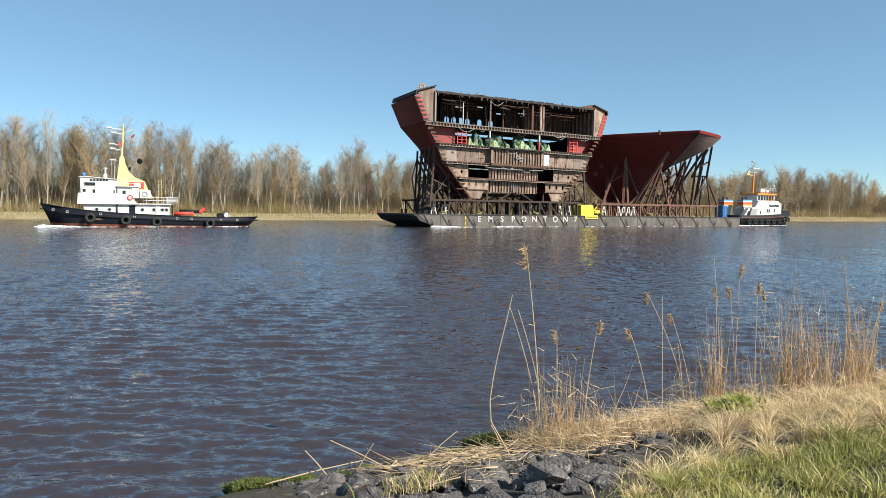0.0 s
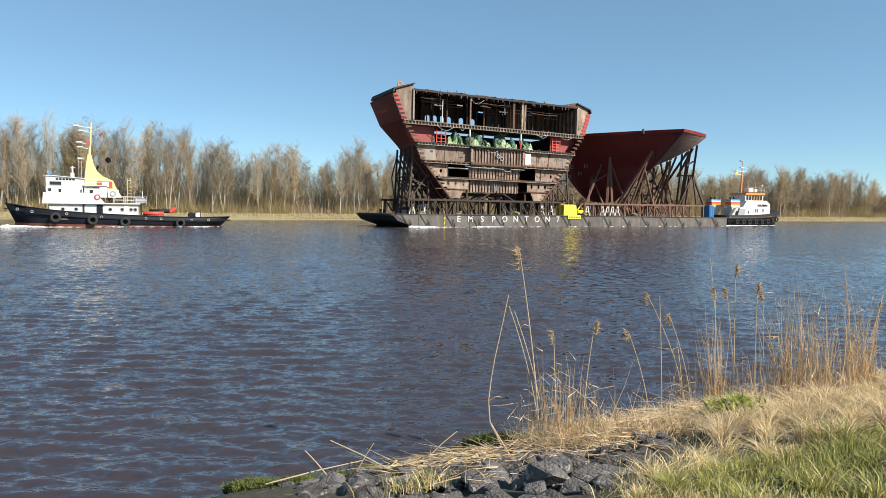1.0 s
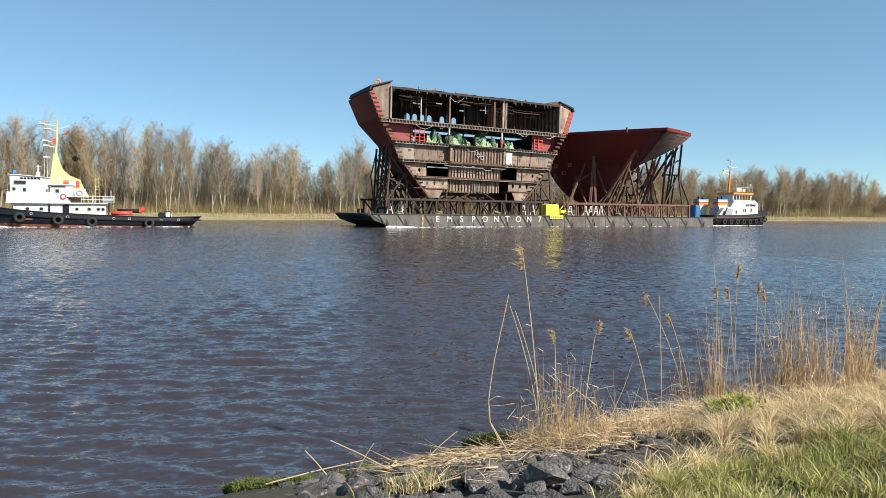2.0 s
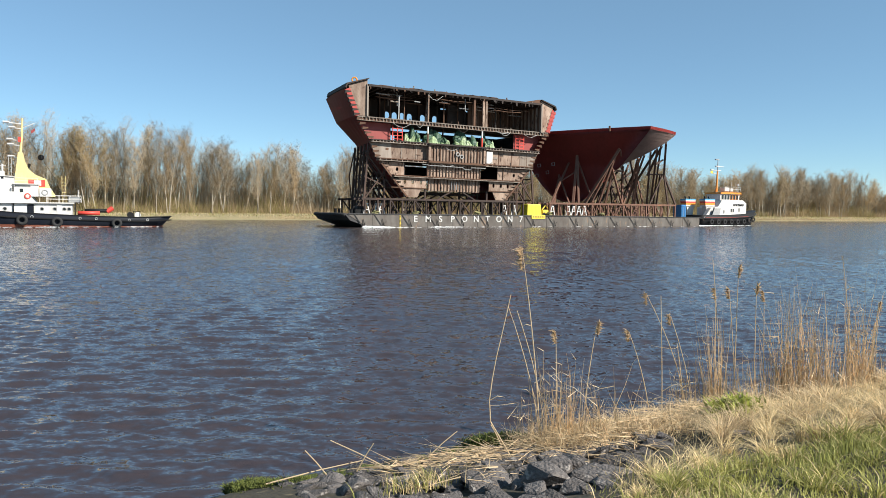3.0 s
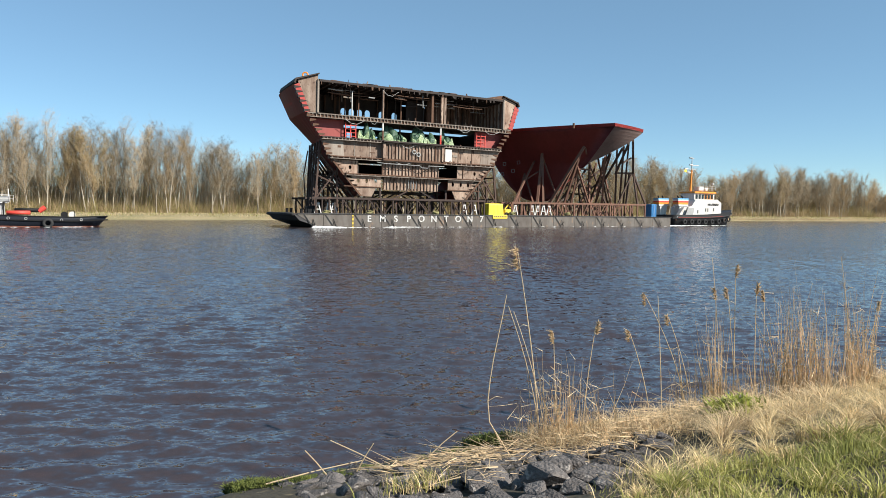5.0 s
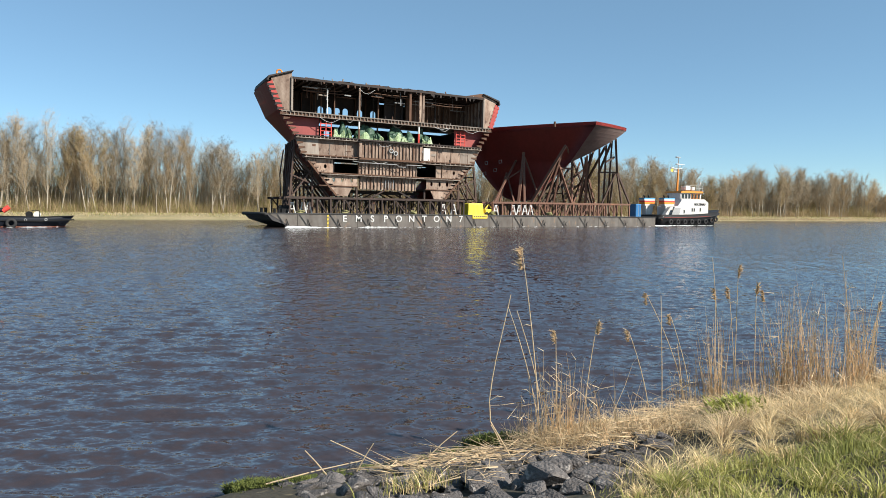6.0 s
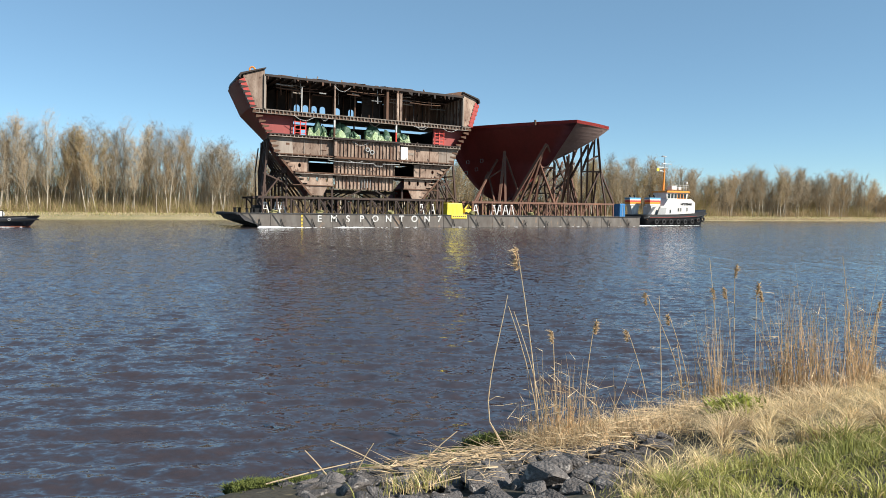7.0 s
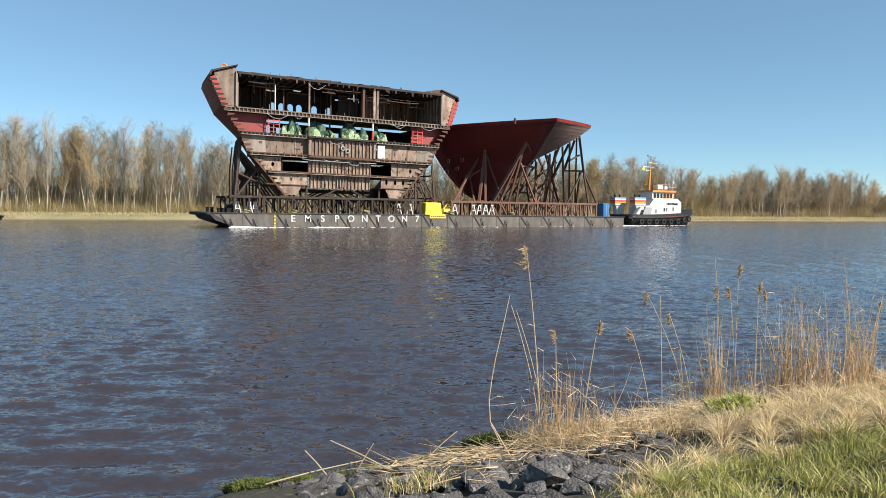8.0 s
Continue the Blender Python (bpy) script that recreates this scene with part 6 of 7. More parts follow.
def far_undergrowth():
    rng = random.Random(9)
    spots = []
    for i in range(80000):
        x, y = rng.uniform(-40, 380), rng.uniform(188.5, 203)
        d = noise.noise((x * 0.05, y * 0.1, 3.0)) + 0.6 * noise.noise((x * 0.23, y * 0.2, 7.0))
        if d < -0.45:
            continue
        spots.append((x, y, 1.4, rng.uniform(0.8, 5.6) * (1.0 + 2.2 * max(0, d)) * (0.35 + (y - 187) / 12), rng.uniform(0.03, 0.09), 0, 0))
    blades("undergrowth", "brown and olive undergrowth below the far trees", "undergrowth", spots[::2], M_TWIG, 0.5)
    blades("budding_shrubs", "shrubs with first green leaves below the far trees", "shrubs", [s for s in spots[1::2] if noise.noise((s[0] * 0.06, 1.0, 5.0)) > -0.05], M_BUD, 0.55)
    spots = []
    for i in range(48000):
        x, y = rng.uniform(-42, 400), rng.uniform(194, 224)
        spots.append((x, y, 1.5, skyline(x) * rng.uniform(0.12, 0.7), rng.uniform(0.04, 0.11), 0, 0))
    blades("saplings", "thicket of thin bare saplings between the far trees", "saplings", spots, M_TWIG_GREY, 0.13)
    spots = []
    for i in range(52000):
        x = rng.uniform(-45, 420)
        y = 177.9 + abs(rng.gauss(0, 1.5))
        belt = max((math.exp(-((x - c) / w) ** 4) for c, w in ((-24, 14), (60, 18), (240, 60), (350, 60))), default=0)
        if belt < 0.3 and rng.random() < 0.5:
            continue
        spots.append((x, y, far_height(y) - 0.05, rng.uniform(0.12, 0.3) + rng.uniform(0.2, 0.8) * belt * (0.75 + 0.5 * noise.noise((x * 0.2, 2.0, 9.0))), rng.uniform(0.03, 0.08), 0, 0))
    blades("far_reeds", "belt of dry tan reeds along the far waterline", "reeds", spots, M_FAR_REED, 0.35)
    spots = [(rng.uniform(-45, 420), rng.uniform(180, 189), 0, rng.uniform(0.25, 0.6), rng.uniform(0.08, 0.2), 0, 0) for i in range(16000)]
    spots = [(a, b, far_height(b) - 0.03, h, w, l, k) for a, b, _, h, w, l, k in spots]
    blades("far_grass", "short dry and green grass on the far bank", "grass", spots[:11000], M_FAR_REED, 0.4)
    blades("far_grass", "short dry and green grass on the far bank", "grass", spots[11000:], M_GRASS, 0.4)


far_undergrowth()

# ---- near bank ----
def stone_mesh(seed):
    rng = random.Random(seed)
    bm = B()
    for i in range(13):
        v = Vector((rng.gauss(0, 1), rng.gauss(0, 1), rng.gauss(0, 1))).normalized()
        m = max(abs(v.x), abs(v.y), abs(v.z))
        v = v * (0.35 + 0.65 / m) * rng.uniform(0.75, 1.1)
        bm.verts.new((v.x * 0.5, v.y * 0.42, v.z * 0.34))
    out = bmesh.ops.convex_hull(bm, input=bm.verts[:])
    bmesh.ops.delete(bm, geom=[g for g in out["geom_interior"] if isinstance(g, bmesh.types.BMVert)], context='VERTS')
    bmesh.ops.bevel(bm, geom=bm.edges[:], offset=0.03, segments=1, affect='EDGES')
    bmesh.ops.recalc_face_normals(bm, faces=bm.faces)
    me = bpy.data.meshes.new("stone")
    bm.to_mesh(me)
    bm.free()
    return me


def revetment():
    ob = thing("stone_revetment", (3, 6, 0), "rubble of dark basalt stones along the near waterline", "stones", kind="structure")
    kinds = []
    for i in range(9):
        a = stone_mesh(40 + i)
        a.materials.append(M_STONE)
        b = a.copy()
        b.materials[0] = M_MOSS
        kinds.append((a, b))
    rng = random.Random(21)
    placed = []

    def put(x, y, s, sink=0.25, turn=None):
        me = kinds[rng.randrange(9)][1 if y + rng.gauss(0, 0.15) > 6.95 else 0]
        st = new("stone", me)
        st.parent = ob
        st.location = Vector((x, y, bank_height(x, y) + s * (0.17 - sink * 0.3))) - ob.location
        st.rotation_euler = (rng.uniform(-0.35, 0.35), rng.uniform(-0.35, 0.35), rng.uniform(0, 6.28) if turn is None else turn)
        s *= 0.66 if len(placed) < 19 else 0.8
        st.scale = (s * rng.uniform(0.9, 1.35), s * rng.uniform(0.85, 1.25), s * rng.uniform(0.5, 0.8))
        placed.append((x, y, s))
    for x, y, s in ((5.05, 5.05, 0.5), (5.35, 5.2, 0.42), (4.75, 5.1, 0.4), (3.55, 4.75, 0.62), (3.25, 4.5, 0.7), (3.9, 4.85, 0.55), (4.2, 4.75, 0.5), (3.0, 5.0, 0.6), (3.7, 4.4, 0.55), (2.5, 5.3, 0.55), (2.1, 5.7, 0.5),
                    (4.4, 5.2, 0.5), (4.0, 5.3, 0.5), (6.6, 5.9, 0.4), (6.9, 5.75, 0.45), (6.15, 5.05, 0.5), (5.9, 4.85, 0.42), (2.8, 5.5, 0.5), (3.3, 5.3, 0.5)):
        put(x, y, s)
    tries = 0
    while len(placed) < 300 and tries < 9000:
        tries += 1
        x = rng.uniform(1.7, 12)
        y = rng.uniform(3.9, 7.15)
        s = rng.uniform(0.2, 0.44)
        edge = 3.9 + max(0, x - 3.2) * 0.6
        if y < edge or (x > 5.6 and y < 6.5) or (x < 2.6 and y > 6.2 and rng.random() < 0.6):
            continue
        if any((x - a) ** 2 + (y - b) ** 2 < (0.24 * (s + c)) ** 2 for a, b, c in placed):
            continue
        put(x, y, s, 0.6)


revetment()


def moss():
    rng = random.Random(3)
    spots = []
    for i in range(26000):
        x = rng.uniform(1.2, 9)
        y = 6.88 + rng.gauss(0, 0.15)
        n = noise.noise((x * 1.1, 0.0, 4.0)) + 0.5 * noise.noise((x * 3.0, y * 3.0, 1.0))
        if n < -0.12:
            continue
        mound = 0.10 * max(0, n) + (0.10 if 3.9 < x < 5.4 else 0.0)
        spots.append((x, y, bank_height(x, y) + (0.03 + mound) * rng.random(), rng.uniform(0.025, 0.07), rng.uniform(0.008, 0.022), 0, 0))
    blades("moss", "wet green moss and weed on the waterline stones", "moss", spots, M_MOSS, 0.9)


moss()


def is_grass(x, y):
    return y < 3.85 + max(-0.6, (x - 3.2)) * 0.55 - 0.1 * math.sin(x * 3)


def greenness(x, y):
    """Above about 0.1 the grass is fresh, below it is last year's straw."""
    g = -0.16 + 0.9 * noise.noise((x * 1.6 + 3, y * 1.6, 8.0)) - 0.5 * (y - 3.6)
    for cx, cy, r2, k in ((5.5, 3.35, 0.35, 0.6), (4.85, 4.55, 0.09, 1.6), (6.35, 4.55, 0.2, 1.0), (4.45, 4.08, 0.13, -1.0), (7.2, 4.15, 0.5, -0.9), (4.5, 2.8, 0.6, 0.6), (4.0, 3.45, 0.08, 0.6), (2.55, 5.2, 0.05, 2.5), (6.9, 4.9, 0.12, 1.1), (5.6, 4.6, 0.08, 1.2), (8.2, 4.9, 0.1, 0.9), (3.5, 4.1, 0.06, 1.0)):
        g += k * math.exp(-((x - cx) ** 2 + (y - cy) ** 2) / r2)
    return g


def near_grass():
    rng = random.Random(14)
    green, dry = [], []
    for i in range(50000):
        x, y = rng.uniform(0.4, 13.5), rng.uniform(1.2, 6.6)
        if x < 3 and rng.random() < 0.6:
            continue
        if y > 6.2 or not is_grass(x, y + rng.gauss(0, 0.16)):
            continue
        tuft = noise.noise((x * 1.1, y * 1.1, 2.0)) + 0.7 * noise.noise((x * 3.3, y * 3.3, 6.0))
        if tuft < -0.35 and rng.random() < 0.5:
            continue
        g = greenness(x, y)
        hollow = math.exp(-((x - 6.0) ** 2 + (y - 4.8) ** 2) / 0.2)
        if rng.random() < 0.6 * hollow:
            continue
        if noise.noise((x * 2.1 + 9, y * 2.1, 3.0)) < -0.22 and y > 3.3 and rng.random() < 0.85:
            continue
        if y > 2.2 + 0.42 * x and rng.random() < 0.55:
            continue
        z = bank_height(x, y) - 0.02 + 0.10 * max(0, tuft)
        if g + rng.gauss(0, 0.25) > 0.1:
            green.append((x, y, z, rng.uniform(0.04, 0.12) * (1.1 + 0.9 * tuft), rng.uniform(0.005, 0.011), 0.1, 0.15))
        else:
            a = noise.noise((x * 2.6, y * 2.6, 11.0)) * 7 + rng.gauss(0, 0.9)
            dry.append((x, y, z, rng.uniform(0.05, 0.15) * (1.0 + 0.9 * tuft), rng.uniform(0.005, 0.011), 0.8 * math.cos(a), 0.8 * math.sin(a) - 0.15))
    for i in range(260):   # a low tuft among the stones
        x, y = rng.gauss(2.5, 0.17), rng.gauss(5.2, 0.1)
        (green if rng.random() < 0.45 else dry).append((x, y, bank_height(x, y) + 0.04, rng.uniform(0.08, 0.22), rng.uniform(0.005, 0.009), 0, 0))
    for k in range(300):
        x0, y0 = rng.uniform(2.6, 10), rng.uniform(2.4, 5.6)
        if not is_grass(x0, y0 + 0.3):
            continue
        isgreen = greenness(x0, y0) > 0.1
        size = rng.uniform(0.6, 1.25)
        for j in range(75):
            a, r = rng.uniform(0, 6.283), abs(rng.gauss(0, 0.07)) * size
            x, y = x0 + r * math.cos(a), y0 + r * math.sin(a)
            out = rng.uniform(0.25, 1.5)
            (green if isgreen and rng.random() < 0.85 else dry).append((x, y, bank_height(x, y) + 0.02, rng.uniform(0.10, 0.26) * size * (0.65 if y0 < 3.6 else 1.0), rng.uniform(0.005, 0.010), out * math.cos(a), out * math.sin(a)))
    for i in range(9000):   # short dense sward nearest the eye
        x = rng.uniform(2.4, 8.5)
        y = rng.uniform(1.8, 3.4 + 0.12 * max(0, min(3, x - 4)))
        z = bank_height(x, y) - 0.01
        tall = 0.05 + 0.05 * max(0, noise.noise((x * 2.2, y * 2.2, 4.4)))
        (green if greenness(x, y) + rng.gauss(0, 0.2) > 0.1 else dry).append((x, y, z, tall * rng.uniform(0.8, 1.7), rng.uniform(0.007, 0.013), 0.05, 0.1))
    blades("green_grass", "fresh green grass on the near bank", "grass", green, M_GRASS, 0.35, 3)
    blades("dry_grass", "matted dry straw-coloured grass on the near bank", "grass", dry, M_DRYGRASS, 0.5, 3)
    # pale tussocks between the reeds on the right
    spots = []
    for k in range(90):   # drooping tussocks with dark gaps between them
        x0, y0 = rng.uniform(5.2, 11.5), rng.uniform(3.7, 6.35)
        if y0 < 1.5 + 0.46 * x0 and rng.random() < 0.6:
            continue
        if x0 < 7.4 and y0 > 5.0:
            continue
        size, bias = rng.uniform(0.55, 1.0), rng.uniform(0, 6.283)
        for j in range(100):
            a, r = rng.uniform(0, 6.283), abs(rng.gauss(0, 0.05)) * size
            out = rng.uniform(0.3, 1.7)
            x, y = x0 + r * math.cos(a), y0 + r * math.sin(a)
            spots.append((x, y, bank_height(x, y) + 0.02, rng.uniform(0.18, 0.46) * size, rng.uniform(0.005, 0.011), out * math.cos(a) + 0.4 * math.cos(bias), out * math.sin(a) + 0.4 * math.sin(bias)))
    for i in range(1800):
        x, y = rng.uniform(5.6, 13), rng.uniform(3.6, 6.5)
        if y < 2.2 + 0.42 * x and rng.random() < 0.75:
            continue
        if noise.noise((x * 1.7 + 4, y * 1.7, 6.0)) < -0.1 and rng.random() < 0.85:
            continue
        a = rng.gauss(-0.6, 1.1) + 2.5 * noise.noise((x * 1.3, y * 1.3, 1.0))
        spots.append((x, y, bank_height(x, y), rng.uniform(0.12, 0.42), rng.uniform(0.006, 0.013), 0.9 * math.cos(a), 0.9 * math.sin(a)))
    for i in range(5200):
        x = rng.uniform(4.2, 7.6)
        y = min(6.75, 6.0 - 0.05 * (x - 5) + rng.gauss(0, 0.28))
        a = rng.uniform(0, 6.283)
        spots.append((x, y, bank_height(x, y) + rng.uniform(0, 0.05), rng.uniform(0.10, 0.30), rng.uniform(0.004, 0.010), 1.1 * math.cos(a), 1.1 * math.sin(a)))
    blades("reed_litter", "bent dry reed leaves and litter under the reeds", "litter", spots, M_STRAW_DARK, 0.5, 3)
    spots = []
    for i in range(2600):
        x, y = rng.gauss(6.65, 0.14), rng.gauss(5.5, 0.09)
        spots.append((x, y, bank_height(x, y) + rng.uniform(0, 0.26), rng.uniform(0.05, 0.13), rng.uniform(0.02, 0.05), 0, 0))
    blades("nettle_patch", "small bright green weeds beside the stones", "weeds", spots[:700], M_WEED, 0.9, 2)


near_grass()


RIGHT = Vector((0.888, -0.460, 0))


def reed(x, y, h, lean, plume, rng, kink=False):
    """One reed: stem with nodes, leaves and, on most, a feathery head."""
    z = bank_height(x, y) - 0.03
    at = Vector((x, y, z))
    ob = thing("reed", at, "single tall dry reed stem with a brown feathery head" if plume else "single tall bare dry reed stem", "reed", "tall reeds")
    dy = Vector((0.46, 0.888, 0)) * rng.gauss(0, 0.05)
    pts = []
    for i in range(9):
        u = i / 8
        off = RIGHT * (lean * u ** 1.6 if not kink else float(np.interp(u, (0, 0.26, 0.4, 0.6, 0.86, 1), (0, -0.26, -0.265, -0.21, -0.11, -0.06)))) + dy * u
        pts.append(at + off + Vector((0, 0, h * u)))
    bm = B()
    tube(bm, pts, 0.0085 if plume and h > 2 else 0.0065, 5, 0.0035)
    part("stem", bm, M_STRAW, ob)
    p = pts[rng.randint(2, 6)]
    d = RIGHT * rng.choice((-1, 1)) * rng.uniform(0.5, 1) + Vector((0, 0, rng.uniform(0.2, 0.9)))
    bm = B()
    l = rng.uniform(0.12, 0.3)
    q = [p, p + d * l * 0.5, p + d * l + Vector((0, 0, -0.06))]
    w = Vector((0.3, 0.6, 0.2)).normalized() * 0.008
    faces(bm, [q[0] - w, q[0] + w, q[1] + w, q[1] - w, q[2]], [(0, 1, 2, 3), (3, 2, 4)])
    part("leaf", bm, M_STRAW, ob)
    if plume:
        V, F = [], []
        tip = pts[-1]
        s = 1.05 if h > 2.19 else min(0.72, 0.36 + h * 0.17)
        side = -1 if lean <= 0 else 1
        for i in range(150):
            u = rng.random()
            c = tip + Vector((0, 0, (0.04 - 0.24 * u) * s)) + RIGHT * side * 0.02 * (1 - u)
            d = RIGHT * rng.gauss(0.35 * side, 0.55) + Vector((0.46, 0.888, 0)) * rng.gauss(0, 0.5) + Vector((0, 0, rng.uniform(-0.4, 1.0)))
            e = c + d * rng.uniform(0.04, 0.095) * s
            o = d.orthogonal().normalized() * 0.007
            b = len(V)
            V.extend([tuple(c - o - at), tuple(c + o - at), tuple(e - at)])
            F.append((b, b + 1, b + 2))
        hd = new("plume", raw("plume", V, F, M_PLUME))
        hd.parent = ob
        tagged(hd, "brown feathery seed head")
    return ob


SWAY = []
REED_ROWS = (
    (4.46, 6.23, 2.20, -0.18, 1), (3.81, 5.74, 1.70, -0.14, 0), (8.16, 6.74, 2.02, 0.01, 1), (7.98, 6.82, 2.18, -0.13, 0), (7.82, 6.77, 1.72, -0.01, 1),
    (8.18, 6.42, 1.68, 0.02, 1), (7.10, 6.61, 1.66, -0.55, 1), (6.62, 6.57, 1.66, -0.04, 0), (4.85, 6.45, 1.29, -0.02, 1), (5.06, 6.24, 1.36, 0.14, 1),
    (6.14, 6.29, 1.20, -0.29, 1), (4.51, 6.30, 1.62, -0.36, 0), (9.56, 5.94, 1.95, -0.20, 0), (7.17, 6.58, 1.36, -0.32, 1), (4.62, 6.35, 1.55, -0.34, 0),
    (8.30, 6.84, 1.72, -0.12, 1), (8.42, 6.47, 1.59, -0.04, 1), (7.07, 6.63, 1.02, -0.10, 0), (8.68, 6.35, 1.11, -0.36, 0), (10.13, 6.01, 1.24, 0.15, 1))


def tall_reeds():
    rng = random.Random(31)
    for i, (x, y, h, lean, plume) in enumerate(REED_ROWS):
        SWAY.append((reed(x, y, h, lean, plume, rng, i == 1), i))


tall_reeds()


def reed_clump(x0, y0, x1, y1, n, h, seed, label, depth=0.3, lean=0.12):
    """A stand of thin stems, some broken over, with dry leaves."""
    rng = random.Random(seed)
    at = Vector(((x0 + x1) / 2, (y0 + y1) / 2, 0))
    at.z = bank_height(at.x, at.y)
    V, F = [], []
    for i in range(n):
        u = rng.random() if seed not in (6, 7) else min(1.6, max(-0.6, rng.gauss(0.5, 0.4)))
        x = x0 + (x1 - x0) * u + rng.gauss(0, depth * 0.4)
        y = min(6.95, y0 + (y1 - y0) * u + rng.gauss(0, depth))
        z = bank_height(x, y) - 0.03
        hh = h * rng.triangular(0.2, 1.15, 0.6) * (1 - 0.3 * min(1.5, abs(2 * u - 1)))
        p = Vector((x, y, z)) - at
        d = Vector((0, 0, 1)) + RIGHT * rng.gauss(-0.03, lean) + Vector((0.46, 0.888, 0)) * rng.gauss(0, lean)
        pts = limb(V, F, p, d, hh, rng.uniform(0.003, 0.0068) * (1.2 if seed in (6, 7) else 1.0), 4, rng, 0.055, 3, 0)
        if rng.random() < 0.07:
            e = pts[rng.randint(2, 4)]
            limb(V, F, e, RIGHT * rng.choice((-1, 1)) + Vector((0, 0, rng.uniform(-0.7, 0.2))), rng.uniform(0.12, 0.35), 0.004, 2, rng, 0.08, 3, 0)
        for _ in range(rng.randint(0, 2)):
            e = pts[rng.randint(1, 4)]
            dd = RIGHT * rng.gauss(0, 0.5) + Vector((0.46, 0.888, 0)) * rng.gauss(0, 0.4) + Vector((0, 0, rng.uniform(0.3, 1)))
            w = dd.orthogonal().normalized() * 0.004
            f = e + dd.normalized() * rng.uniform(0.08, 0.25)
            b = len(V)
            V.extend([tuple(e - w), tuple(e + w), tuple(f)])
            F.append((b, b + 1, b + 2))
    ob = new("reed_clump", raw("reed_clump", V, F, M_STRAW_DARK if seed in (3, 9) else M_STRAW))
    ob.location = at
    tagged(ob, label, "reeds", kind="stuff")
    SWAY.append((ob, 100 + seed))


for args in ((4.28, 6.25, 5.35, 5.76, 150, 0.95, 1, "thin dry reeds at the water's edge, partly broken", 0.25, 0.2),
             (4.3, 6.35, 5.0, 6.0, 45, 1.25, 2, "taller thin dry reeds at the water's edge", 0.15, 0.1),
             (6.95, 6.65, 7.65, 6.37, 90, 1.25, 3, "upright stand of dry reeds behind green weeds", 0.15, 0.06),
             (7.45, 6.55, 7.6, 6.45, 45, 1.6, 4, "slim dense bundle of dry reeds", 0.05, 0.04),
             (7.9, 6.6, 8.75, 6.25, 110, 0.95, 5, "short dry reeds with bent stems", 0.2, 0.14),
             (8.62, 6.27, 9.02, 6.05, 200, 1.95, 6, "dense tall stand of dry reeds", 0.13, 0.085),
             (9.62, 6.06, 9.97, 5.88, 120, 1.9, 7, "dense tall stand of dry reeds", 0.13, 0.085),
             (8.2, 6.1, 10.4, 5.5, 240, 0.6, 8, "low tangled dry reeds between the tall stands", 0.3, 0.3),
             (10.3, 6.1, 12.5, 5.8, 110, 0.75, 9, "dry reeds farther along the bank", 0.3, 0.15)):
    reed_clump(*args)


STALKS = ((2.07, 6.38, 0.06, (-0.187, 0.097, 0.24), 0.34), (2.56, 5.99, 0.08, (-0.49, 0.25, 0.27), 0.64), (2.37, 6.39, 0.06, (0.14, -0.07, 0.27), 0.33), (1.5, 6.51, 0.08, (0.98, 0.03, 0.06), 1.0),
          (3.22, 6.5, 0.08, (0.25, -0.05, 0.2), 0.4), (4.0, 6.3, 0.08, (-0.25, 0.2, 0.6), 0.25))


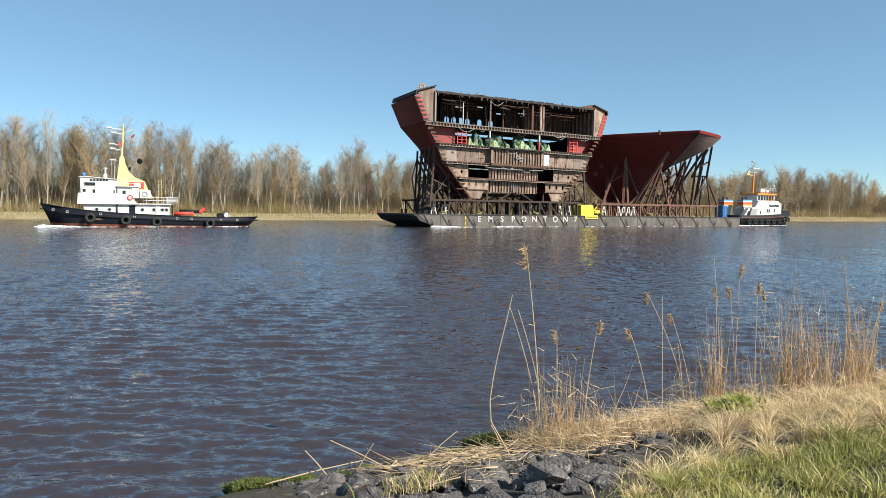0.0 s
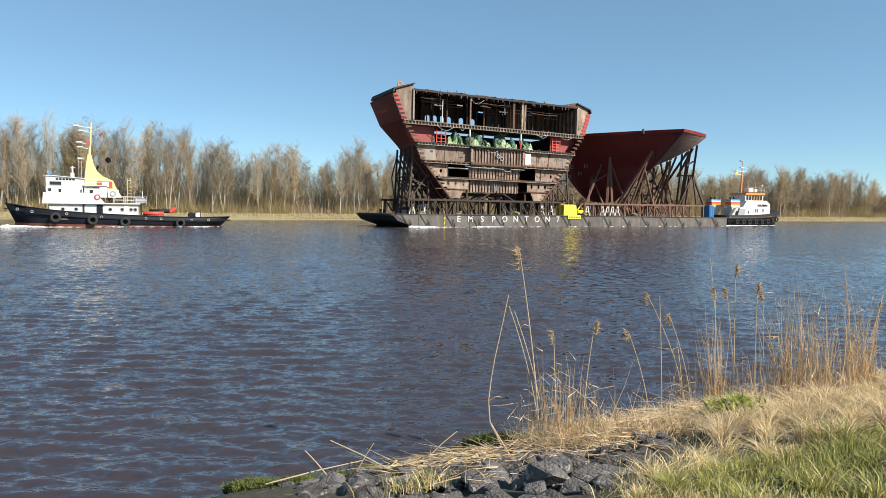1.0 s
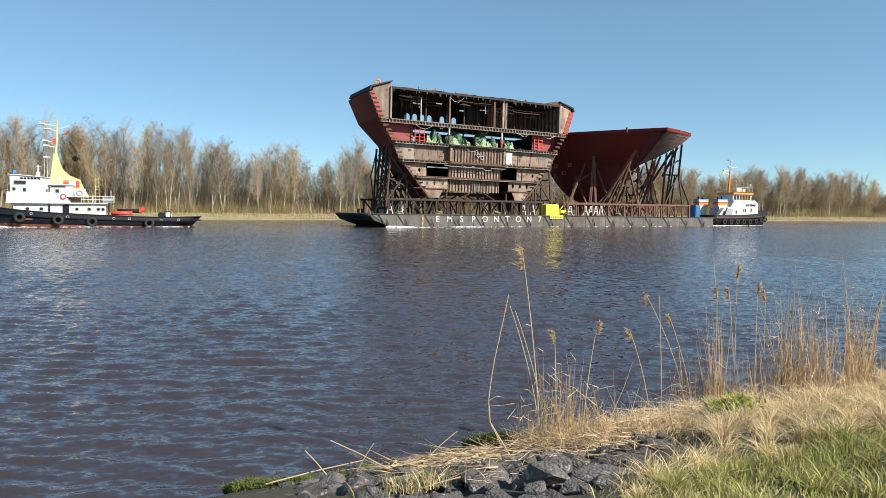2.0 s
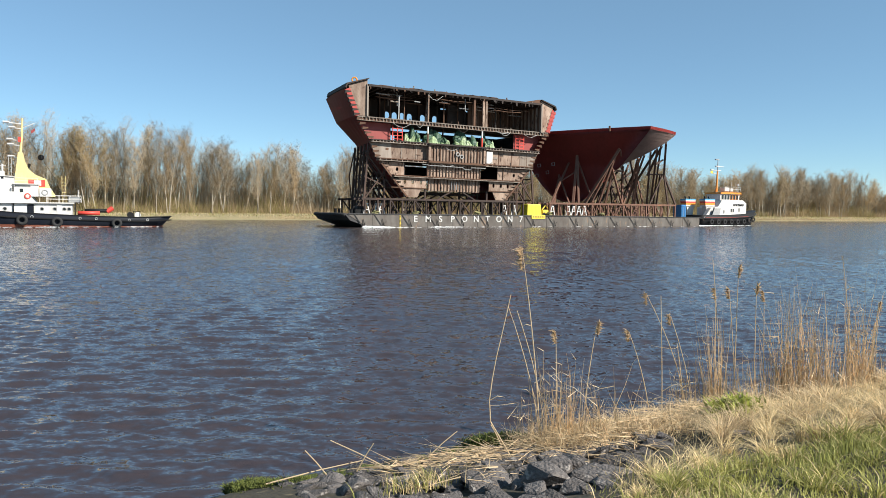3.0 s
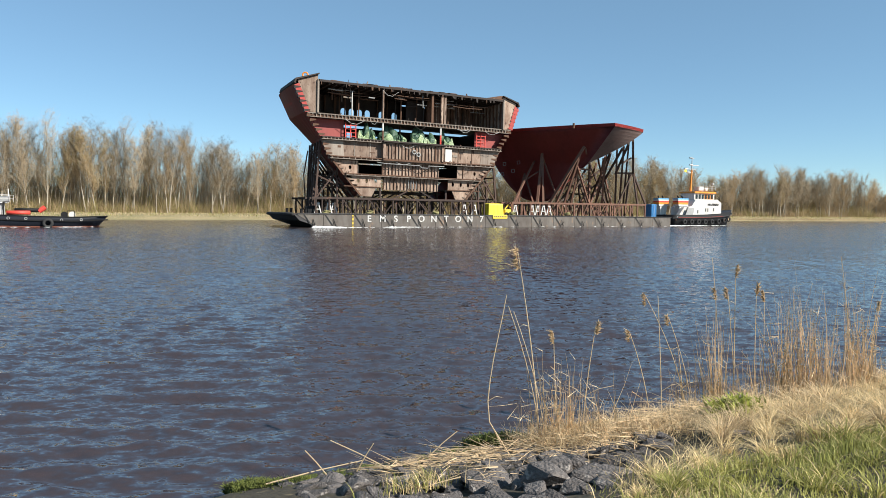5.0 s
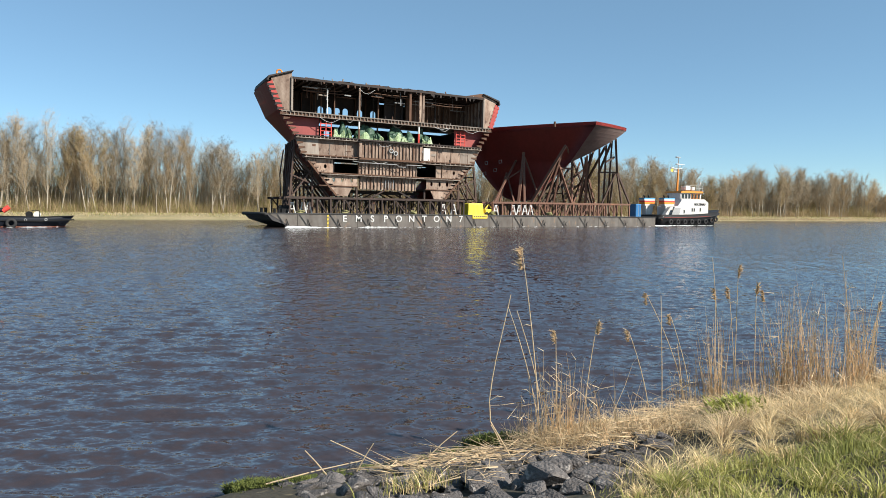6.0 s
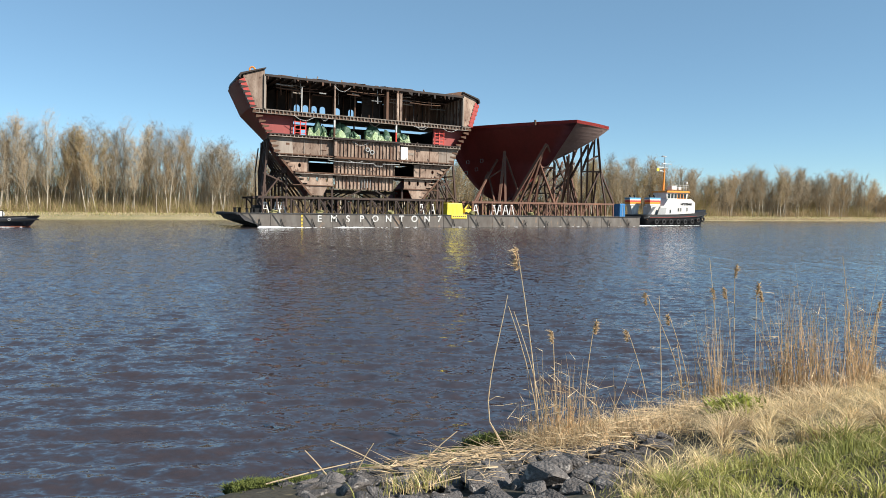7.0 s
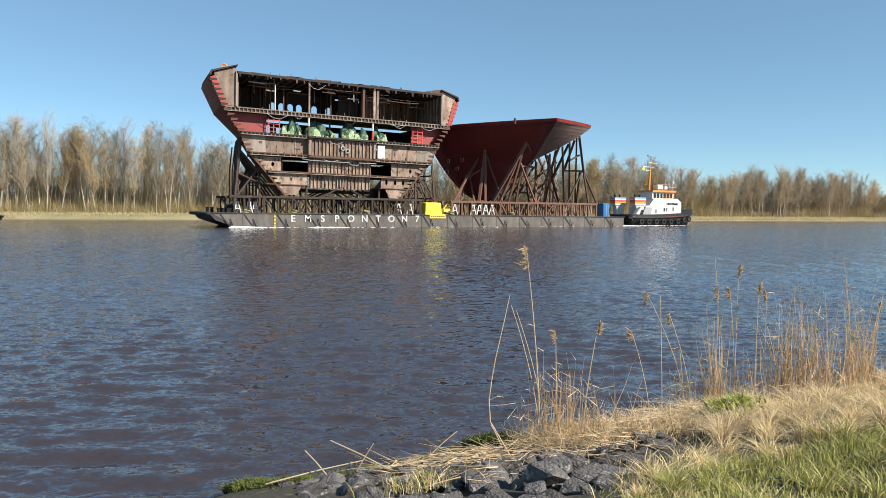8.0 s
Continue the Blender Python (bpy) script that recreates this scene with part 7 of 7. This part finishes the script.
def fallen_reeds():
    """Loose stems lying on the stones and at the foot of the reeds."""
    rng = random.Random(77)
    V, F = [], []
    for i in range(480):
        k = rng.random()
        if k < 0.45:
            x, y = rng.uniform(4.9, 7.4), 0
            y = 5.9 + rng.gauss(0, 0.22)
        elif k < 0.8:
            x = rng.uniform(3.1, 4.7)
            y = 6.05 + rng.gauss(0, 0.25) + (4.6 - x) * 0.05
        else:
            x, y = rng.uniform(2.5, 3.6), 6.2 + rng.gauss(0, 0.15)
        z = bank_height(x, y) + rng.uniform(0.03, 0.2 if x > 4.6 else 0.08)
        d = RIGHT * rng.choice((-1, 1, 1)) + Vector((0.46, 0.888, 0)) * rng.gauss(0.3, 0.35) + Vector((0, 0, rng.gauss(0.03, 0.1)))
        limb(V, F, Vector((x, y, z)), d, rng.uniform(0.2, 0.8 if x > 4.6 else 0.55), rng.uniform(0.003, 0.0065), 3, rng, 0.06, 3, -0.02)
    for i in range(260):
        x, y = rng.uniform(2.6, 5.0), rng.uniform(4.7, 6.2)
        d = RIGHT * rng.gauss(0, 1) + Vector((0.46, 0.888, 0)) * rng.gauss(0, 0.8) + Vector((0, 0, rng.gauss(0, 0.12)))
        limb(V, F, Vector((x, y, bank_height(x, y) + rng.uniform(0.06, 0.17))), d, rng.uniform(0.1, 0.35), rng.uniform(0.003, 0.006), 2, rng, 0.1, 3, -0.03)
    tagged(new("fallen_reeds", raw("fallen_reeds", V, F, M_STRAW)), "loose dry reed stems lying on the stones", "litter", kind="stuff")
    for x, y, dz, d, l in STALKS:
        bm = B()
        p = Vector((x, y, bank_height(x, y) + dz))
        v = Vector(d).normalized() * l
        tube(bm, [p, p + v * 0.5 + Vector((0, 0, 0.01)), p + v], 0.007, 6, 0.005)
        solo("reed_stalk", bm, M_STRAW, p, "loose dry reed stalk propped on the stones", "reed", "loose stalks")


fallen_reeds()


# ---- what moves ----
def motions():
    steps = (0.0, 1.6, 3.2, 4.8, 6.4, 8.0)
    for ob, extra in MOVERS:
        p = ob.location.copy()
        rows = []
        for t in steps:
            s = (4.2 + extra) * t + 0.0055 * t * t
            rows.append((t, Matrix.Translation((p.x - s, p.y, p.z)) @ ob.rotation_euler.to_matrix().to_4x4() @ Matrix.Diagonal((*ob.scale, 1))))
        walk(ob, rows)
    # the water drifts before the wind
    walk(WATER, [(t, Matrix.Translation((-0.45 * t, -0.75 * t, 0.0))) for t in steps])
    # the wind rocks the reeds about their feet
    gusts = ((0.0, 0.0), (0.5, -0.7), (1.0, -2.0), (1.5, -0.5), (2.2, -1.4), (2.8, -0.9), (3.0, -1.2), (3.5, -3.8), (4.0, -3.4), (4.5, -3.6), (5.2, -2.0), (5.8, -1.5), (6.1, -1.2), (6.5, -1.6), (7.0, -2.6), (7.3, -1.4), (7.6, -1.8), (8.0, 0.0))
    for ob, i in SWAY:
        p = ob.location.copy()
        k = 1.0 if i == 0 else 0.45 if i < 100 else 0.22
        rows = []
        for t, g in gusts:
            a = k * g + (0.5 * math.sin(2.1 * t + i) if i else 0.0) * (1 if i < 100 else 0.4)
            rows.append((t, Matrix.Translation(p) @ Matrix.Rotation(radians(a), 4, Vector((0.46, 0.888, 0)))))
        walk(ob, rows)


motions()
